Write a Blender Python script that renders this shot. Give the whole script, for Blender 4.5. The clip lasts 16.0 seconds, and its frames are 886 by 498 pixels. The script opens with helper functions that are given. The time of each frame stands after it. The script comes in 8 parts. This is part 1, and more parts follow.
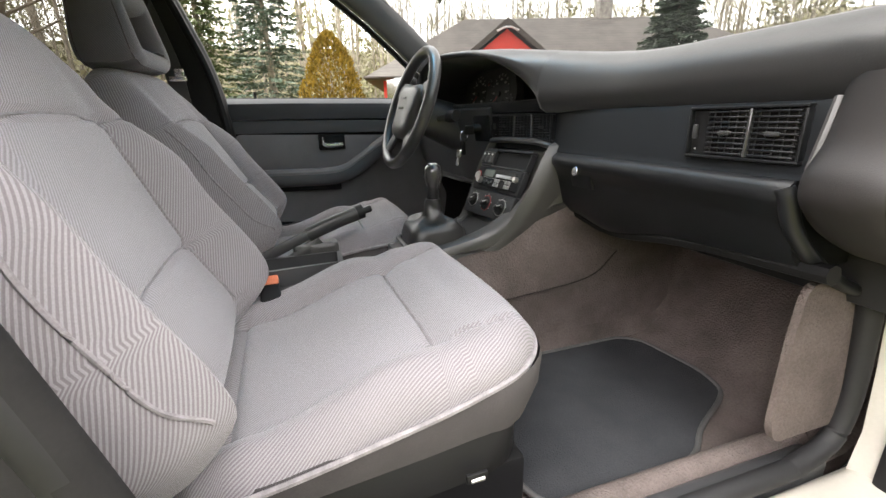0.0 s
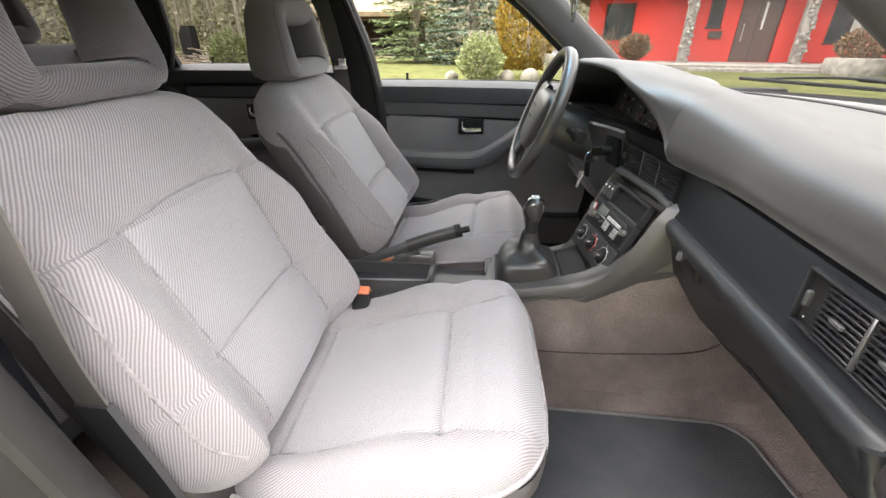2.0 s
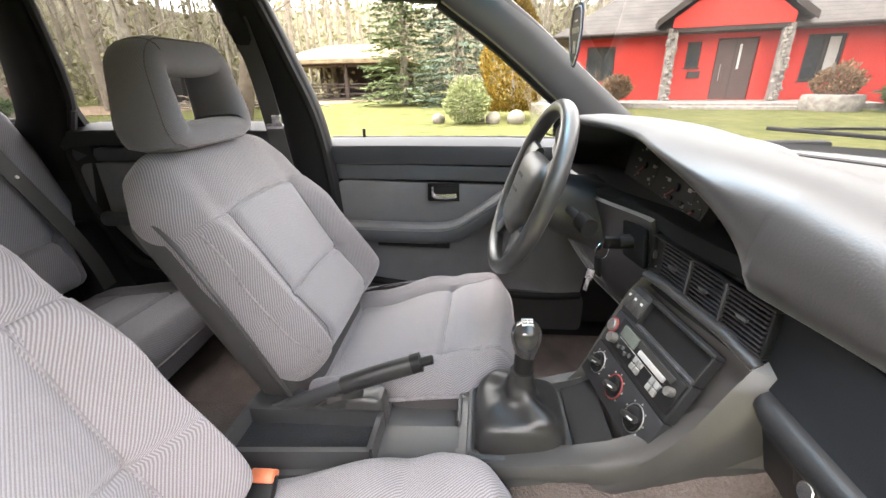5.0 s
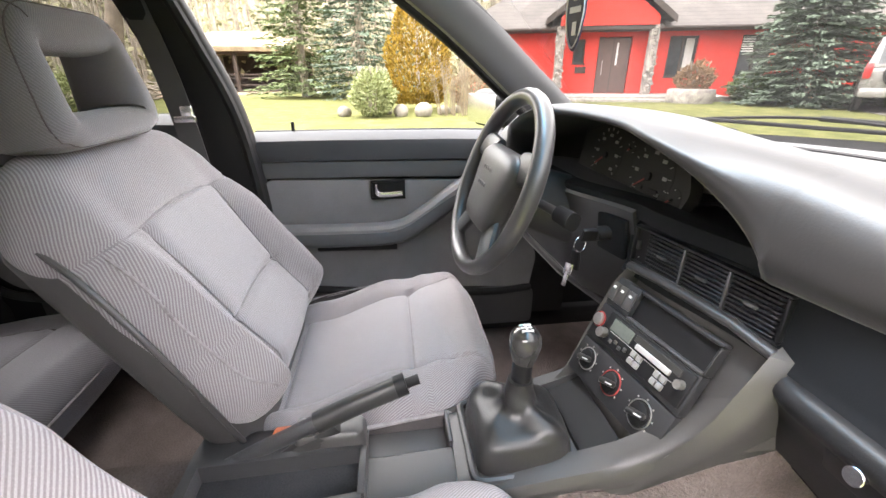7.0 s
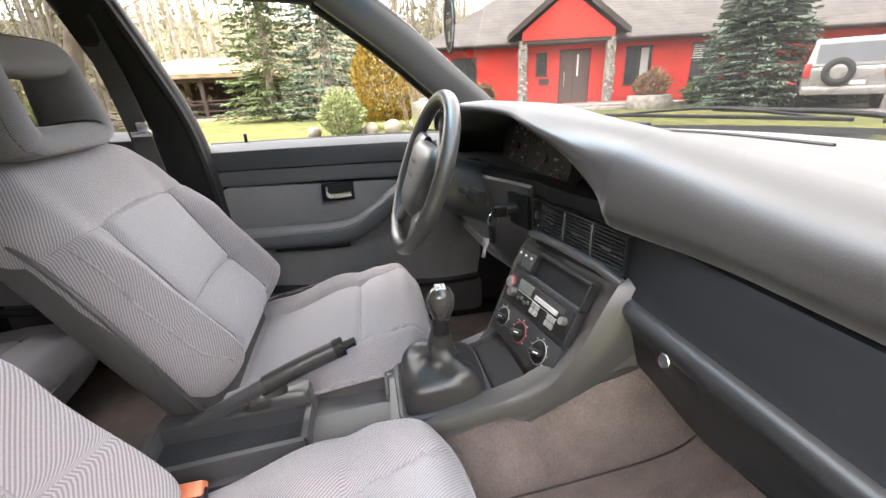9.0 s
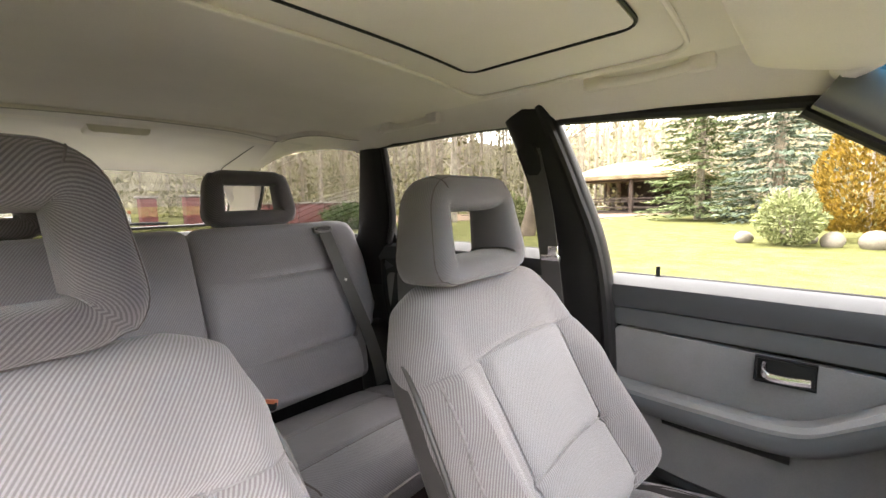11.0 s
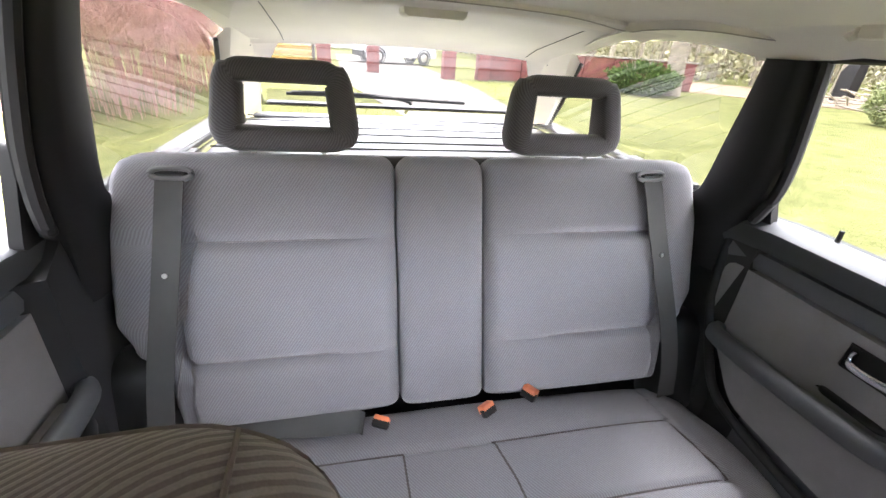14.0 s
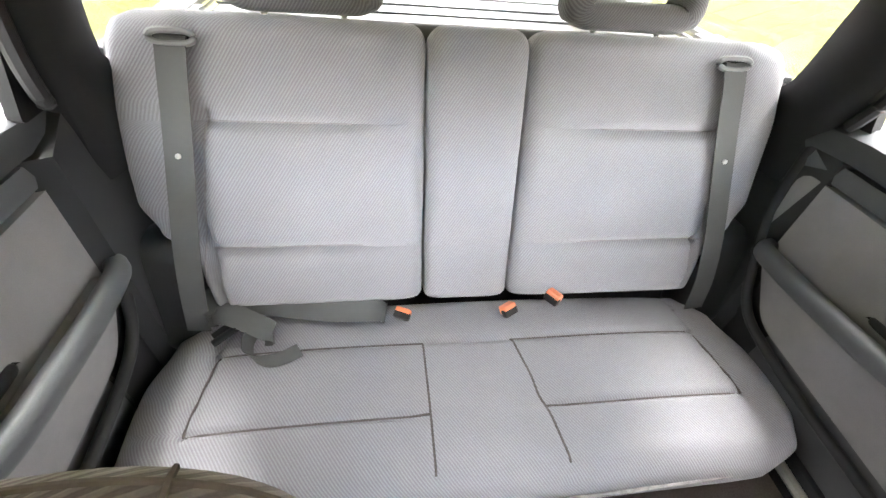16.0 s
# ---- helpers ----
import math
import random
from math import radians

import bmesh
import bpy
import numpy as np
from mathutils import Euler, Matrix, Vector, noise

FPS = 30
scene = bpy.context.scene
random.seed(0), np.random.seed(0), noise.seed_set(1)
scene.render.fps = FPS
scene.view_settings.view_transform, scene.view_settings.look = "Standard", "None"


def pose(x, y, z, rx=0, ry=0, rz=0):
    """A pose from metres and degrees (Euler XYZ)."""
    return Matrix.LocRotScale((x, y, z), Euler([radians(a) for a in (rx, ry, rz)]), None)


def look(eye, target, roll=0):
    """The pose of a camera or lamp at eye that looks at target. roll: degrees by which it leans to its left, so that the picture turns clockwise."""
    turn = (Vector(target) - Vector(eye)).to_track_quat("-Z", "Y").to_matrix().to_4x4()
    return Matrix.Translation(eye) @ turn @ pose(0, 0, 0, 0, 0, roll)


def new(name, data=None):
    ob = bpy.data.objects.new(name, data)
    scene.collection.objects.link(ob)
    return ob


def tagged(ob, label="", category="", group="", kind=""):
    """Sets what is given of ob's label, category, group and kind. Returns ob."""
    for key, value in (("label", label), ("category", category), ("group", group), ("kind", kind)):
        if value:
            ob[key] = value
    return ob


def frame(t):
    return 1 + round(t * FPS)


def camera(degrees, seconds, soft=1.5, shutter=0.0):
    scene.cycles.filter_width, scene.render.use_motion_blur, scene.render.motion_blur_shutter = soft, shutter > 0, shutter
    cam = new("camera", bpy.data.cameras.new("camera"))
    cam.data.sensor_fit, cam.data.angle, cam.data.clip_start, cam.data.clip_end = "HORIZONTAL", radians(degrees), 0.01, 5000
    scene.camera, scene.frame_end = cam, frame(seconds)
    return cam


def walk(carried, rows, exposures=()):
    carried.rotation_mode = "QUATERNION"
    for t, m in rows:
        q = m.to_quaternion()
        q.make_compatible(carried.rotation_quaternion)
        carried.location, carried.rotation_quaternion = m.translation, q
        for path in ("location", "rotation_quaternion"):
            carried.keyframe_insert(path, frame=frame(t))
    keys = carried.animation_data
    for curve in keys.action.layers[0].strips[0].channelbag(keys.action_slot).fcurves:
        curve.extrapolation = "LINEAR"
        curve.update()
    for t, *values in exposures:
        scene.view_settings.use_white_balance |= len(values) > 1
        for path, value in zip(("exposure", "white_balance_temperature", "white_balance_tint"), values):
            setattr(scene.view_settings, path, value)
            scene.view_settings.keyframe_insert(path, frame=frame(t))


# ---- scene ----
cam = camera(93.7, 16.0)
PATH = [
    (0, (0.895, -0.26, 0.84), (-0.923, 0.318, 0.241), -1.4),
    (0.5, (0.851, -0.176, 0.95), (-0.983, 0.002, 0.173), -0.3),
    (1, (0.788, -0.096, 1.035), (-1.009, -0.182, 0.163), 0.2),
    (1.5, (0.753, -0.044, 1.022), (-1.053, -0.243, 0.187), 0.3),
    (2, (0.842, -0.082, 1.048), (-0.928, -0.301, 0.142), -0.2),
    (2.5, (0.904, -0.106, 1.071), (-0.781, -0.264, 0.006), 0.5),
    (3, (0.912, -0.11, 1.063), (-0.749, -0.254, -0.041), 0.5),
    (3.5, (0.812, -0.111, 1.076), (-0.946, -0.307, 0.143), -0.6),
    (4, (0.68, -0.088, 1.052), (-1.139, -0.351, 0.263), -1.6),
    (4.5, (0.568, -0.055, 1.057), (-1.264, -0.28, 0.286), -1.2),
    (4.7, (0.534, -0.047, 1.062), (-1.303, -0.259, 0.3), -1.2),
    (6.8, (0.404, -0.152, 1.053), (-1.441, -0.008, 0.294), -0.3),
    (7, (0.423, -0.152, 1.053), (-1.404, 0.069, 0.271), -0.3),
    (7.5, (0.475, -0.131, 1.059), (-1.304, 0.269, 0.238), -0.2),
    (8, (0.535, -0.121, 1.054), (-1.19, 0.424, 0.201), 0.1),
    (8.5, (0.575, -0.102, 1.042), (-1.143, 0.48, 0.199), -0.3),
    (9, (0.553, -0.08, 1.03), (-1.286, 0.239, 0.312), -2.8),
    (9.5, (0.492, -0.078, 1.027), (-1.436, -0.386, 0.595), -5.6),
    (9.7, (0.46, -0.088, 1.022), (-1.441, -0.613, 0.693), -5.6),
    (11.8, (0.267, -0.258, 1.151), (-0.913, -1.855, 0.905), -0.2),
    (12, (0.267, -0.315, 1.159), (-0.827, -1.974, 0.932), 0.1),
    (12.5, (0.224, -0.415, 1.195), (-0.603, -2.218, 0.944), 1.2),
    (13, (0.206, -0.515, 1.235), (-0.372, -2.398, 0.887), 2.0),
    (13.5, (0.212, -0.561, 1.255), (-0.272, -2.41, 0.665), 3.1),
    (14, (0.21, -0.575, 1.26), (-0.224, -2.313, 0.37), 4.4),
    (14.5, (0.206, -0.579, 1.261), (-0.172, -2.226, 0.191), 5.4),
    (15, (0.205, -0.616, 1.267), (-0.09, -2.206, 0.09), 5.5),
    (15.5, (0.204, -0.647, 1.26), (-0.074, -2.136, -0.046), 6.1),
    (16, (0.199, -0.641, 1.249), (-0.089, -2.082, -0.108), 6.5),
]
EXPOSURES = [(0.0, 4.42, 6550, 10), (0.5, 4.82, 6550, 10), (1.0, 5.10, 6600, 10), (2.0, 5.05, 6600, 10), (2.5, 4.87, 6600, 10), (3.0, 4.77, 6600, 10), (3.5, 5.02, 6600, 10), (4.5, 5.37, 6600, 12), (7.0, 5.66, 6520, 15), (8.0, 5.37, 6550, 14), (9.7, 5.42, 6480, 14), (12.0, 6.40, 7050, 15), (12.5, 6.75, 6320, 17), (13.0, 6.65, 6150, 19), (14.0, 6.85, 6130, 15), (14.5, 7.20, 6180, 13), (15.0, 7.50, 6200, 12), (16.0, 7.75, 6450, 9)]
walk(cam, [(t, look(eye, target, roll)) for t, eye, target, roll in PATH], EXPOSURES)

import mathutils

# ---- world, sun, exposure ----
world = bpy.data.worlds.new("sky")
scene.world = world
world.use_nodes = True
wn = world.node_tree
wn.nodes.clear()
sky = wn.nodes.new("ShaderNodeTexSky")
sky.sky_type = "NISHITA"
sky.sun_disc = False
sky.sun_elevation, sky.sun_rotation = radians(67), radians(194)
sky.air_density, sky.dust_density, sky.ozone_density = 1.0, 0.6, 0.6
hsv = wn.nodes.new("ShaderNodeHueSaturation")
hsv.inputs["Saturation"].default_value = 0.10
bg = wn.nodes.new("ShaderNodeBackground")
bg.inputs["Strength"].default_value = 0.15
wo = wn.nodes.new("ShaderNodeOutputWorld")
wn.links.new(sky.outputs[0], hsv.inputs["Color"])
cloud = wn.nodes.new("ShaderNodeMix")
cloud.data_type, cloud.blend_type = "RGBA", "MULTIPLY"
cloud.inputs[0].default_value, cloud.inputs[7].default_value = 1.0, (1.0, 0.95, 0.91, 1.0)
wn.links.new(hsv.outputs[0], cloud.inputs[6])
wn.links.new(cloud.outputs[2], bg.inputs["Color"])
wn.links.new(bg.outputs[0], wo.inputs["Surface"])
sun = new("sun", bpy.data.lights.new("sun", "SUN"))
sun.data.energy, sun.data.angle, sun.data.color = 0.5, radians(50), (1.0, 0.97, 0.93)
sun.matrix_world = look((-1.0, -4.0, 10.0), (0, 0, 0))

# ---- materials ----


def nodes_of(name):
    m = bpy.data.materials.new(name)
    m.use_nodes = True
    nt = m.node_tree
    return m, nt, nt.nodes["Principled BSDF"]


def link(nt, a, b):
    nt.links.new(a, b)


def coords(nt, scale=1.0, kind="Object"):
    tc = nt.nodes.new("ShaderNodeTexCoord")
    mp = nt.nodes.new("ShaderNodeMapping")
    mp.inputs["Scale"].default_value = (scale, scale, scale)
    link(nt, tc.outputs[kind], mp.inputs["Vector"])
    return mp.outputs[0]


def noise_tex(nt, vec, scale, detail=4.0, rough=0.55):
    n = nt.nodes.new("ShaderNodeTexNoise")
    n.inputs["Scale"].default_value, n.inputs["Detail"].default_value, n.inputs["Roughness"].default_value = scale, detail, rough
    link(nt, vec, n.inputs["Vector"])
    return n.outputs["Fac"]


def ramp(nt, fac, stops):
    r = nt.nodes.new("ShaderNodeValToRGB")
    el = r.color_ramp.elements
    while len(el) < len(stops):
        el.new(0.5)
    for e, (p, c) in zip(el, stops):
        e.position, e.color = p, (*c, 1.0)
    link(nt, fac, r.inputs["Fac"])
    return r.outputs["Color"]


def shade(c, k):
    return tuple(max(0.0, min(1.0, v * k)) for v in c)


def mix_col(nt, fac, a, b, mode="MIX"):
    m = nt.nodes.new("ShaderNodeMix")
    m.data_type, m.blend_type = "RGBA", mode
    for sock, v in ((m.inputs[0], fac), (m.inputs[6], a), (m.inputs[7], b)):
        if isinstance(v, (int, float)):
            sock.default_value = v
        elif isinstance(v, tuple):
            sock.default_value = (*v, 1.0)
        else:
            link(nt, v, sock)
    return m.outputs[2]


def bump(nt, bsdf, height, strength, dist=0.001):
    b = nt.nodes.new("ShaderNodeBump")
    b.inputs["Strength"].default_value, b.inputs["Distance"].default_value = strength, dist
    link(nt, height, b.inputs["Height"])
    link(nt, b.outputs[0], bsdf.inputs["Normal"])


def surface(name, base, rough=0.6, var=0.12, scale=6.0, fine=300.0, relief=0.2, metal=0.0, spec=0.5, dist=0.0006, sheen=0.0):
    """A plain surface with blotches at a large scale, grain at a small one, and a sheen at grazing angles."""
    m, nt, b = nodes_of(name)
    v = coords(nt)
    big, small = noise_tex(nt, v, scale), noise_tex(nt, v, fine, 2.0)
    c = ramp(nt, big, [(0.3, shade(base, 1 - var)), (0.7, shade(base, 1 + var))])
    c2 = ramp(nt, small, [(0.3, (1 - var * 0.8,) * 3), (0.7, (1.0,) * 3)])
    link(nt, mix_col(nt, 1.0, c, c2, "MULTIPLY"), b.inputs["Base Color"])
    r = nt.nodes.new("ShaderNodeMapRange")
    r.inputs["To Min"].default_value, r.inputs["To Max"].default_value = max(rough - 0.07, 0.03), min(rough + 0.07, 1)
    link(nt, big, r.inputs["Value"])
    link(nt, r.outputs[0], b.inputs["Roughness"])
    b.inputs["Metallic"].default_value = metal
    b.inputs["Specular IOR Level"].default_value = spec
    b.inputs["Sheen Weight"].default_value, b.inputs["Sheen Roughness"].default_value = sheen, 0.45
    if relief:
        bump(nt, b, small, relief, dist)
    return m


def stripes(name, light, dark, direction, period, duty=0.5, rough=0.9, var=0.1):
    """Woven cloth with thin slanted stripes and a fuzzy weave."""
    m, nt, b = nodes_of(name)
    v = coords(nt)
    wob = nt.nodes.new("ShaderNodeTexNoise")
    wob.inputs["Scale"].default_value = 9.0
    link(nt, v, wob.inputs["Vector"])
    dot = nt.nodes.new("ShaderNodeVectorMath")
    dot.operation = "DOT_PRODUCT"
    d = Vector(direction).normalized() * (2 * math.pi / period)
    dot.inputs[1].default_value = tuple(d)
    at = nt.nodes.new("ShaderNodeAttribute")
    at.attribute_name = "cloth"
    link(nt, at.outputs["Vector"], dot.inputs[0])
    wm = nt.nodes.new("ShaderNodeMath")
    wm.operation = "MULTIPLY_ADD"
    wm.inputs[1].default_value = 1.6
    link(nt, wob.outputs["Fac"], wm.inputs[0])
    link(nt, dot.outputs["Value"], wm.inputs[2])
    sn = nt.nodes.new("ShaderNodeMath")
    sn.operation = "SINE"
    link(nt, wm.outputs[0], sn.inputs[0])
    mr = nt.nodes.new("ShaderNodeMapRange")
    mr.interpolation_type = "SMOOTHSTEP"
    mr.inputs["From Min"].default_value, mr.inputs["From Max"].default_value = -0.6 + duty - 0.5, 0.6 + duty - 0.5
    link(nt, sn.outputs[0], mr.inputs["Value"])
    weave, blot = noise_tex(nt, v, 900.0, 2.0), noise_tex(nt, v, 5.0)
    c = mix_col(nt, mr.outputs[0], dark, light)
    c = mix_col(nt, 1.0, c, ramp(nt, blot, [(0.3, (1 - var,) * 3), (0.7, (1.0,) * 3)]), "MULTIPLY")
    c = mix_col(nt, 1.0, c, ramp(nt, weave, [(0.3, (0.8,) * 3), (0.7, (1.0,) * 3)]), "MULTIPLY")
    link(nt, c, b.inputs["Base Color"])
    b.inputs["Roughness"].default_value = rough
    b.inputs["Specular IOR Level"].default_value = 0.2
    b.inputs["Sheen Weight"].default_value = 0.25
    hm = nt.nodes.new("ShaderNodeMath")
    hm.operation = "MULTIPLY_ADD"
    hm.inputs[1].default_value = 0.5
    link(nt, weave, hm.inputs[0])
    link(nt, mr.outputs[0], hm.inputs[2])
    bump(nt, b, hm.outputs[0], 0.35, 0.0008)
    return m


def glass(name, tint, gloss=0.008):
    m = bpy.data.materials.new(name)
    m.use_nodes = True
    nt = m.node_tree
    nt.nodes.clear()
    tr, gl = nt.nodes.new("ShaderNodeBsdfTransparent"), nt.nodes.new("ShaderNodeBsdfGlossy")
    tr.inputs["Color"].default_value = (*tint, 1)
    gl.inputs["Roughness"].default_value = 0.02
    lw = nt.nodes.new("ShaderNodeFresnel")
    lw.inputs["IOR"].default_value = 1.45
    mx, out = nt.nodes.new("ShaderNodeMixShader"), nt.nodes.new("ShaderNodeOutputMaterial")
    sc = nt.nodes.new("ShaderNodeMath")
    sc.operation = "MULTIPLY"
    sc.inputs[1].default_value = gloss * 10
    link(nt, lw.outputs[0], sc.inputs[0])
    link(nt, sc.outputs[0], mx.inputs[0])
    link(nt, tr.outputs[0], mx.inputs[1])
    link(nt, gl.outputs[0], mx.inputs[2])
    link(nt, mx.outputs[0], out.inputs["Surface"])
    return m


CLOTH = stripes("seat_cloth", (0.345, 0.322, 0.337), (0.215, 0.195, 0.203), (0.82, 0.57, 0), 0.0037)
CLOTH_FINE = stripes("seat_panel_cloth", (0.355, 0.338, 0.356), (0.250, 0.235, 0.247), (0.82, 0.57, 0), 0.0035)
# passenger headrest: seat cloth darkened, with the headrest's shade put into the colour
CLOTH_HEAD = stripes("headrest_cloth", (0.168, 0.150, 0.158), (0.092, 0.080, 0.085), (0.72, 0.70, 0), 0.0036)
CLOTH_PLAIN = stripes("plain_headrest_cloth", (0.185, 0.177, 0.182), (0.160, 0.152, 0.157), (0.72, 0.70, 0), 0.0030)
CLOTH_REAR = stripes("rear_cloth", (0.298, 0.292, 0.319), (0.228, 0.222, 0.245), (0.82, 0.57, 0), 0.0050)
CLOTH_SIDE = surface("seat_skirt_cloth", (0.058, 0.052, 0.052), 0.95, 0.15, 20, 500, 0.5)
PIPING = surface("piping_thread", (0.27, 0.25, 0.257), 0.9, 0.25, 60, 500, 0.5)
SEAM = surface("seam_shadow_thread", (0.25, 0.235, 0.245), 0.95, 0.2, 60, 500, 0.3)
PLASTIC = surface("charcoal_plastic", (0.038, 0.0388, 0.0405), 0.39, 0.15, 5, 700, 0.25, spec=0.75)
# the pad's sheen stands in for sky reflected through the windscreen
PLASTIC_SOFT = surface("soft_dash_plastic", (0.012, 0.0115, 0.0118), 0.46, 0.10, 4, 420, 0.25, spec=0.60, sheen=0.18)
PLASTIC_BROWN = surface("warm_grey_plastic", (0.047, 0.0448, 0.0432), 0.42, 0.12, 5, 700, 0.25, spec=0.7)
TRIM_DARK = surface("dark_trim_plastic", (0.016, 0.0165, 0.0175), 0.46, 0.15, 5, 600, 0.25, spec=0.4)
SLATE = surface("slate_vinyl", (0.073, 0.077, 0.083), 0.58, 0.12, 5, 600, 0.3)
LEDGE = surface("sill_vinyl", (0.05, 0.053, 0.058), 0.60, 0.1, 5, 600, 0.25, spec=0.25)
BLACK = surface("black_plastic", (0.008, 0.008, 0.0088), 0.55, 0.2, 8, 500, 0.15, spec=0.3)
FASCIA = surface("blue_black_fascia", (0.0075, 0.0088, 0.0106), 0.55, 0.12, 5, 600, 0.30, spec=0.18)
GLOVE = surface("glovebox_plastic", (0.0085, 0.0092, 0.0104), 0.38, 0.12, 5, 600, 0.22, spec=0.36)
WORN_RUBBER = surface("sun_worn_rubber", (0.018, 0.0172, 0.0168), 0.85, 0.2, 14, 300, 0.3, spec=0.2)
RUBBER = surface("rubber_seal", (0.0085, 0.0085, 0.0093), 0.7, 0.2, 20, 300, 0.2)
DOOR_CLOTH = surface("door_card_cloth", (0.212, 0.207, 0.212), 0.95, 0.12, 7, 500, 0.5)
CARPET = surface("brown_carpet", (0.124, 0.102, 0.094), 1.0, 0.28, 9, 260, 0.9, dist=0.003, spec=0.1)
CARPET_DARK = surface("carpet_joint", (0.045, 0.037, 0.034), 1.0, 0.3, 20, 260, 0.5, spec=0.1)
MAT = surface("black_mat_carpet", (0.038, 0.039, 0.042), 1.0, 0.22, 8, 350, 0.8, dist=0.002, spec=0.1)
LINER = surface("beige_headliner", (0.80, 0.745, 0.665), 0.95, 0.06, 3, 500, 0.35)
LINER_TRIM = surface("beige_trim_plastic", (0.76, 0.71, 0.64), 0.6, 0.06, 4, 500, 0.2)
LEATHER = surface("black_leatherette", (0.020, 0.0198, 0.0195), 0.38, 0.18, 14, 500, 0.45, spec=0.6)
WHEEL = surface("worn_wheel_leather", (0.040, 0.039, 0.038), 0.33, 0.18, 14, 500, 0.2, spec=0.9)
TUNNEL = surface("grey_tunnel_plastic", (0.078, 0.0765, 0.076), 0.5, 0.12, 6, 600, 0.25)
CHROME = surface("chrome", (0.72, 0.72, 0.74), 0.24, 0.05, 20, 300, 0.0, metal=1.0)
STEEL = surface("worn_steel", (0.55, 0.54, 0.52), 0.35, 0.2, 30, 300, 0.1, metal=1.0)
ORANGE = surface("orange_button", (0.66, 0.19, 0.09), 0.45, 0.08, 30, 300, 0.1)
BELT_REAR = surface("dark_belt_webbing", (0.056, 0.057, 0.056), 0.50, 0.1, 12, 700, 0.6)
BELT = surface("belt_webbing", (0.105, 0.096, 0.088), 0.75, 0.1, 12, 700, 0.6)
KEYGREY = surface("grey_key_plastic", (0.22, 0.215, 0.21), 0.45, 0.1, 30, 300, 0.05)
WHITE = surface("white_print", (0.72, 0.72, 0.70), 0.6, 0.05, 30, 300, 0.0)
RED = surface("red_print", (0.30, 0.04, 0.035), 0.5, 0.05, 30, 300, 0.0)
PRINT_DIM = surface("dim_gauge_print", (0.36, 0.35, 0.33), 0.7, 0.05, 30, 300, 0.0)
DARKGLASS = surface("gauge_face", (0.034, 0.033, 0.031), 0.6, 0.1, 20, 300, 0.0, spec=0.2)
BODY = surface("cream_white_paint", (0.42, 0.398, 0.35), 0.35, 0.06, 3, 200, 0.05, spec=0.6)
COVER = surface("luggage_cover_vinyl", (0.15, 0.15, 0.157), 0.32, 0.08, 6, 400, 0.15, spec=0.6)
TONGUE = surface("brushed_tongue_steel", (0.80, 0.79, 0.77), 0.48, 0.08, 30, 300, 0.05, metal=0.75)
RUST = surface("rusty_metal", (0.28, 0.21, 0.13), 0.8, 0.3, 60, 400, 0.5)
# panes and windscreen coloured darker than real glass, to dim the bright outdoors
PANE = glass("window_glass", (0.39, 0.402, 0.39))
PANE_DOOR = glass("dimmed_door_glass", (0.140, 0.144, 0.141))
PANE_REAR = glass("dimmed_rear_glass", (0.112, 0.115, 0.113))
SCREEN = glass("windscreen_glass", (0.240, 0.246, 0.241), 0.016)
PANE_BAND = glass("blue_sunband_glass", (0.06, 0.25, 0.42))

# ---- builders ----
ORIGIN = {}


def thing(name, origin, label, category, group="", kind=""):
    """An empty at the base of a thing; its parts are written in world metres."""
    ob = new(name)
    ob.empty_display_size = 0.05
    ob.location = origin
    ORIGIN[ob.name] = Vector(origin)
    return tagged(ob, label, category, group, kind)


def part(name, data, material, parent=None, label="", smooth=True, crease=38):
    """Links verts and faces as one mesh under a thing or a part."""
    verts, faces = data[:2]
    o = ORIGIN.get(parent.name, Vector()) if parent else Vector()
    me = bpy.data.meshes.new(name)
    me.from_pydata([tuple(Vector(v) - o) for v in verts], [], faces)
    if len(data) > 2:
        at = me.attributes.new("cloth", "FLOAT_VECTOR", "POINT")
        at.data.foreach_set("vector", [c for p in data[2] for c in (*p, 0.0)])
    bm = bmesh.new()
    bm.from_mesh(me)
    bmesh.ops.recalc_face_normals(bm, faces=bm.faces)
    bm.to_mesh(me)
    bm.free()
    me.materials.append(material)
    ob = new(name, me)
    if smooth:
        me.polygons.foreach_set("use_smooth", [True] * len(me.polygons))
        me.set_sharp_from_angle(angle=radians(crease))
    if parent:
        ob.parent = parent
        ORIGIN[ob.name] = o
    if label:
        ob["label"] = label
    return ob


def solo(name, data, material, label, category, kind="", smooth=True, group=""):
    return tagged(part(name, data, material, None, "", smooth), label, category, group, kind)


def sg(a, p):
    return math.copysign(abs(a) ** p, a)


def smooth01(x):
    x = max(0.0, min(1.0, x))
    return x * x * (3 - 2 * x)


def interp(x, pts):
    """Piecewise smooth curve through (x, value) pairs."""
    if x <= pts[0][0]:
        return pts[0][1]
    for (a, p), (b, q) in zip(pts, pts[1:]):
        if x <= b:
            return p + (q - p) * smooth01((x - a) / (b - a))
    return pts[-1][1]


def lerp(x, pts):
    if x <= pts[0][0]:
        return pts[0][1]
    for (a, p), (b, q) in zip(pts, pts[1:]):
        if x <= b:
            return p + (q - p) * (x - a) / (b - a)
    return pts[-1][1]


def join(*datas):
    v, f = [], []
    for dv, df in datas:
        n = len(v)
        v += list(dv)
        f += [tuple(i + n for i in q) for q in df]
    return v, f


def moved(data, m):
    return ([m @ Vector(v) for v in data[0]], *data[1:])


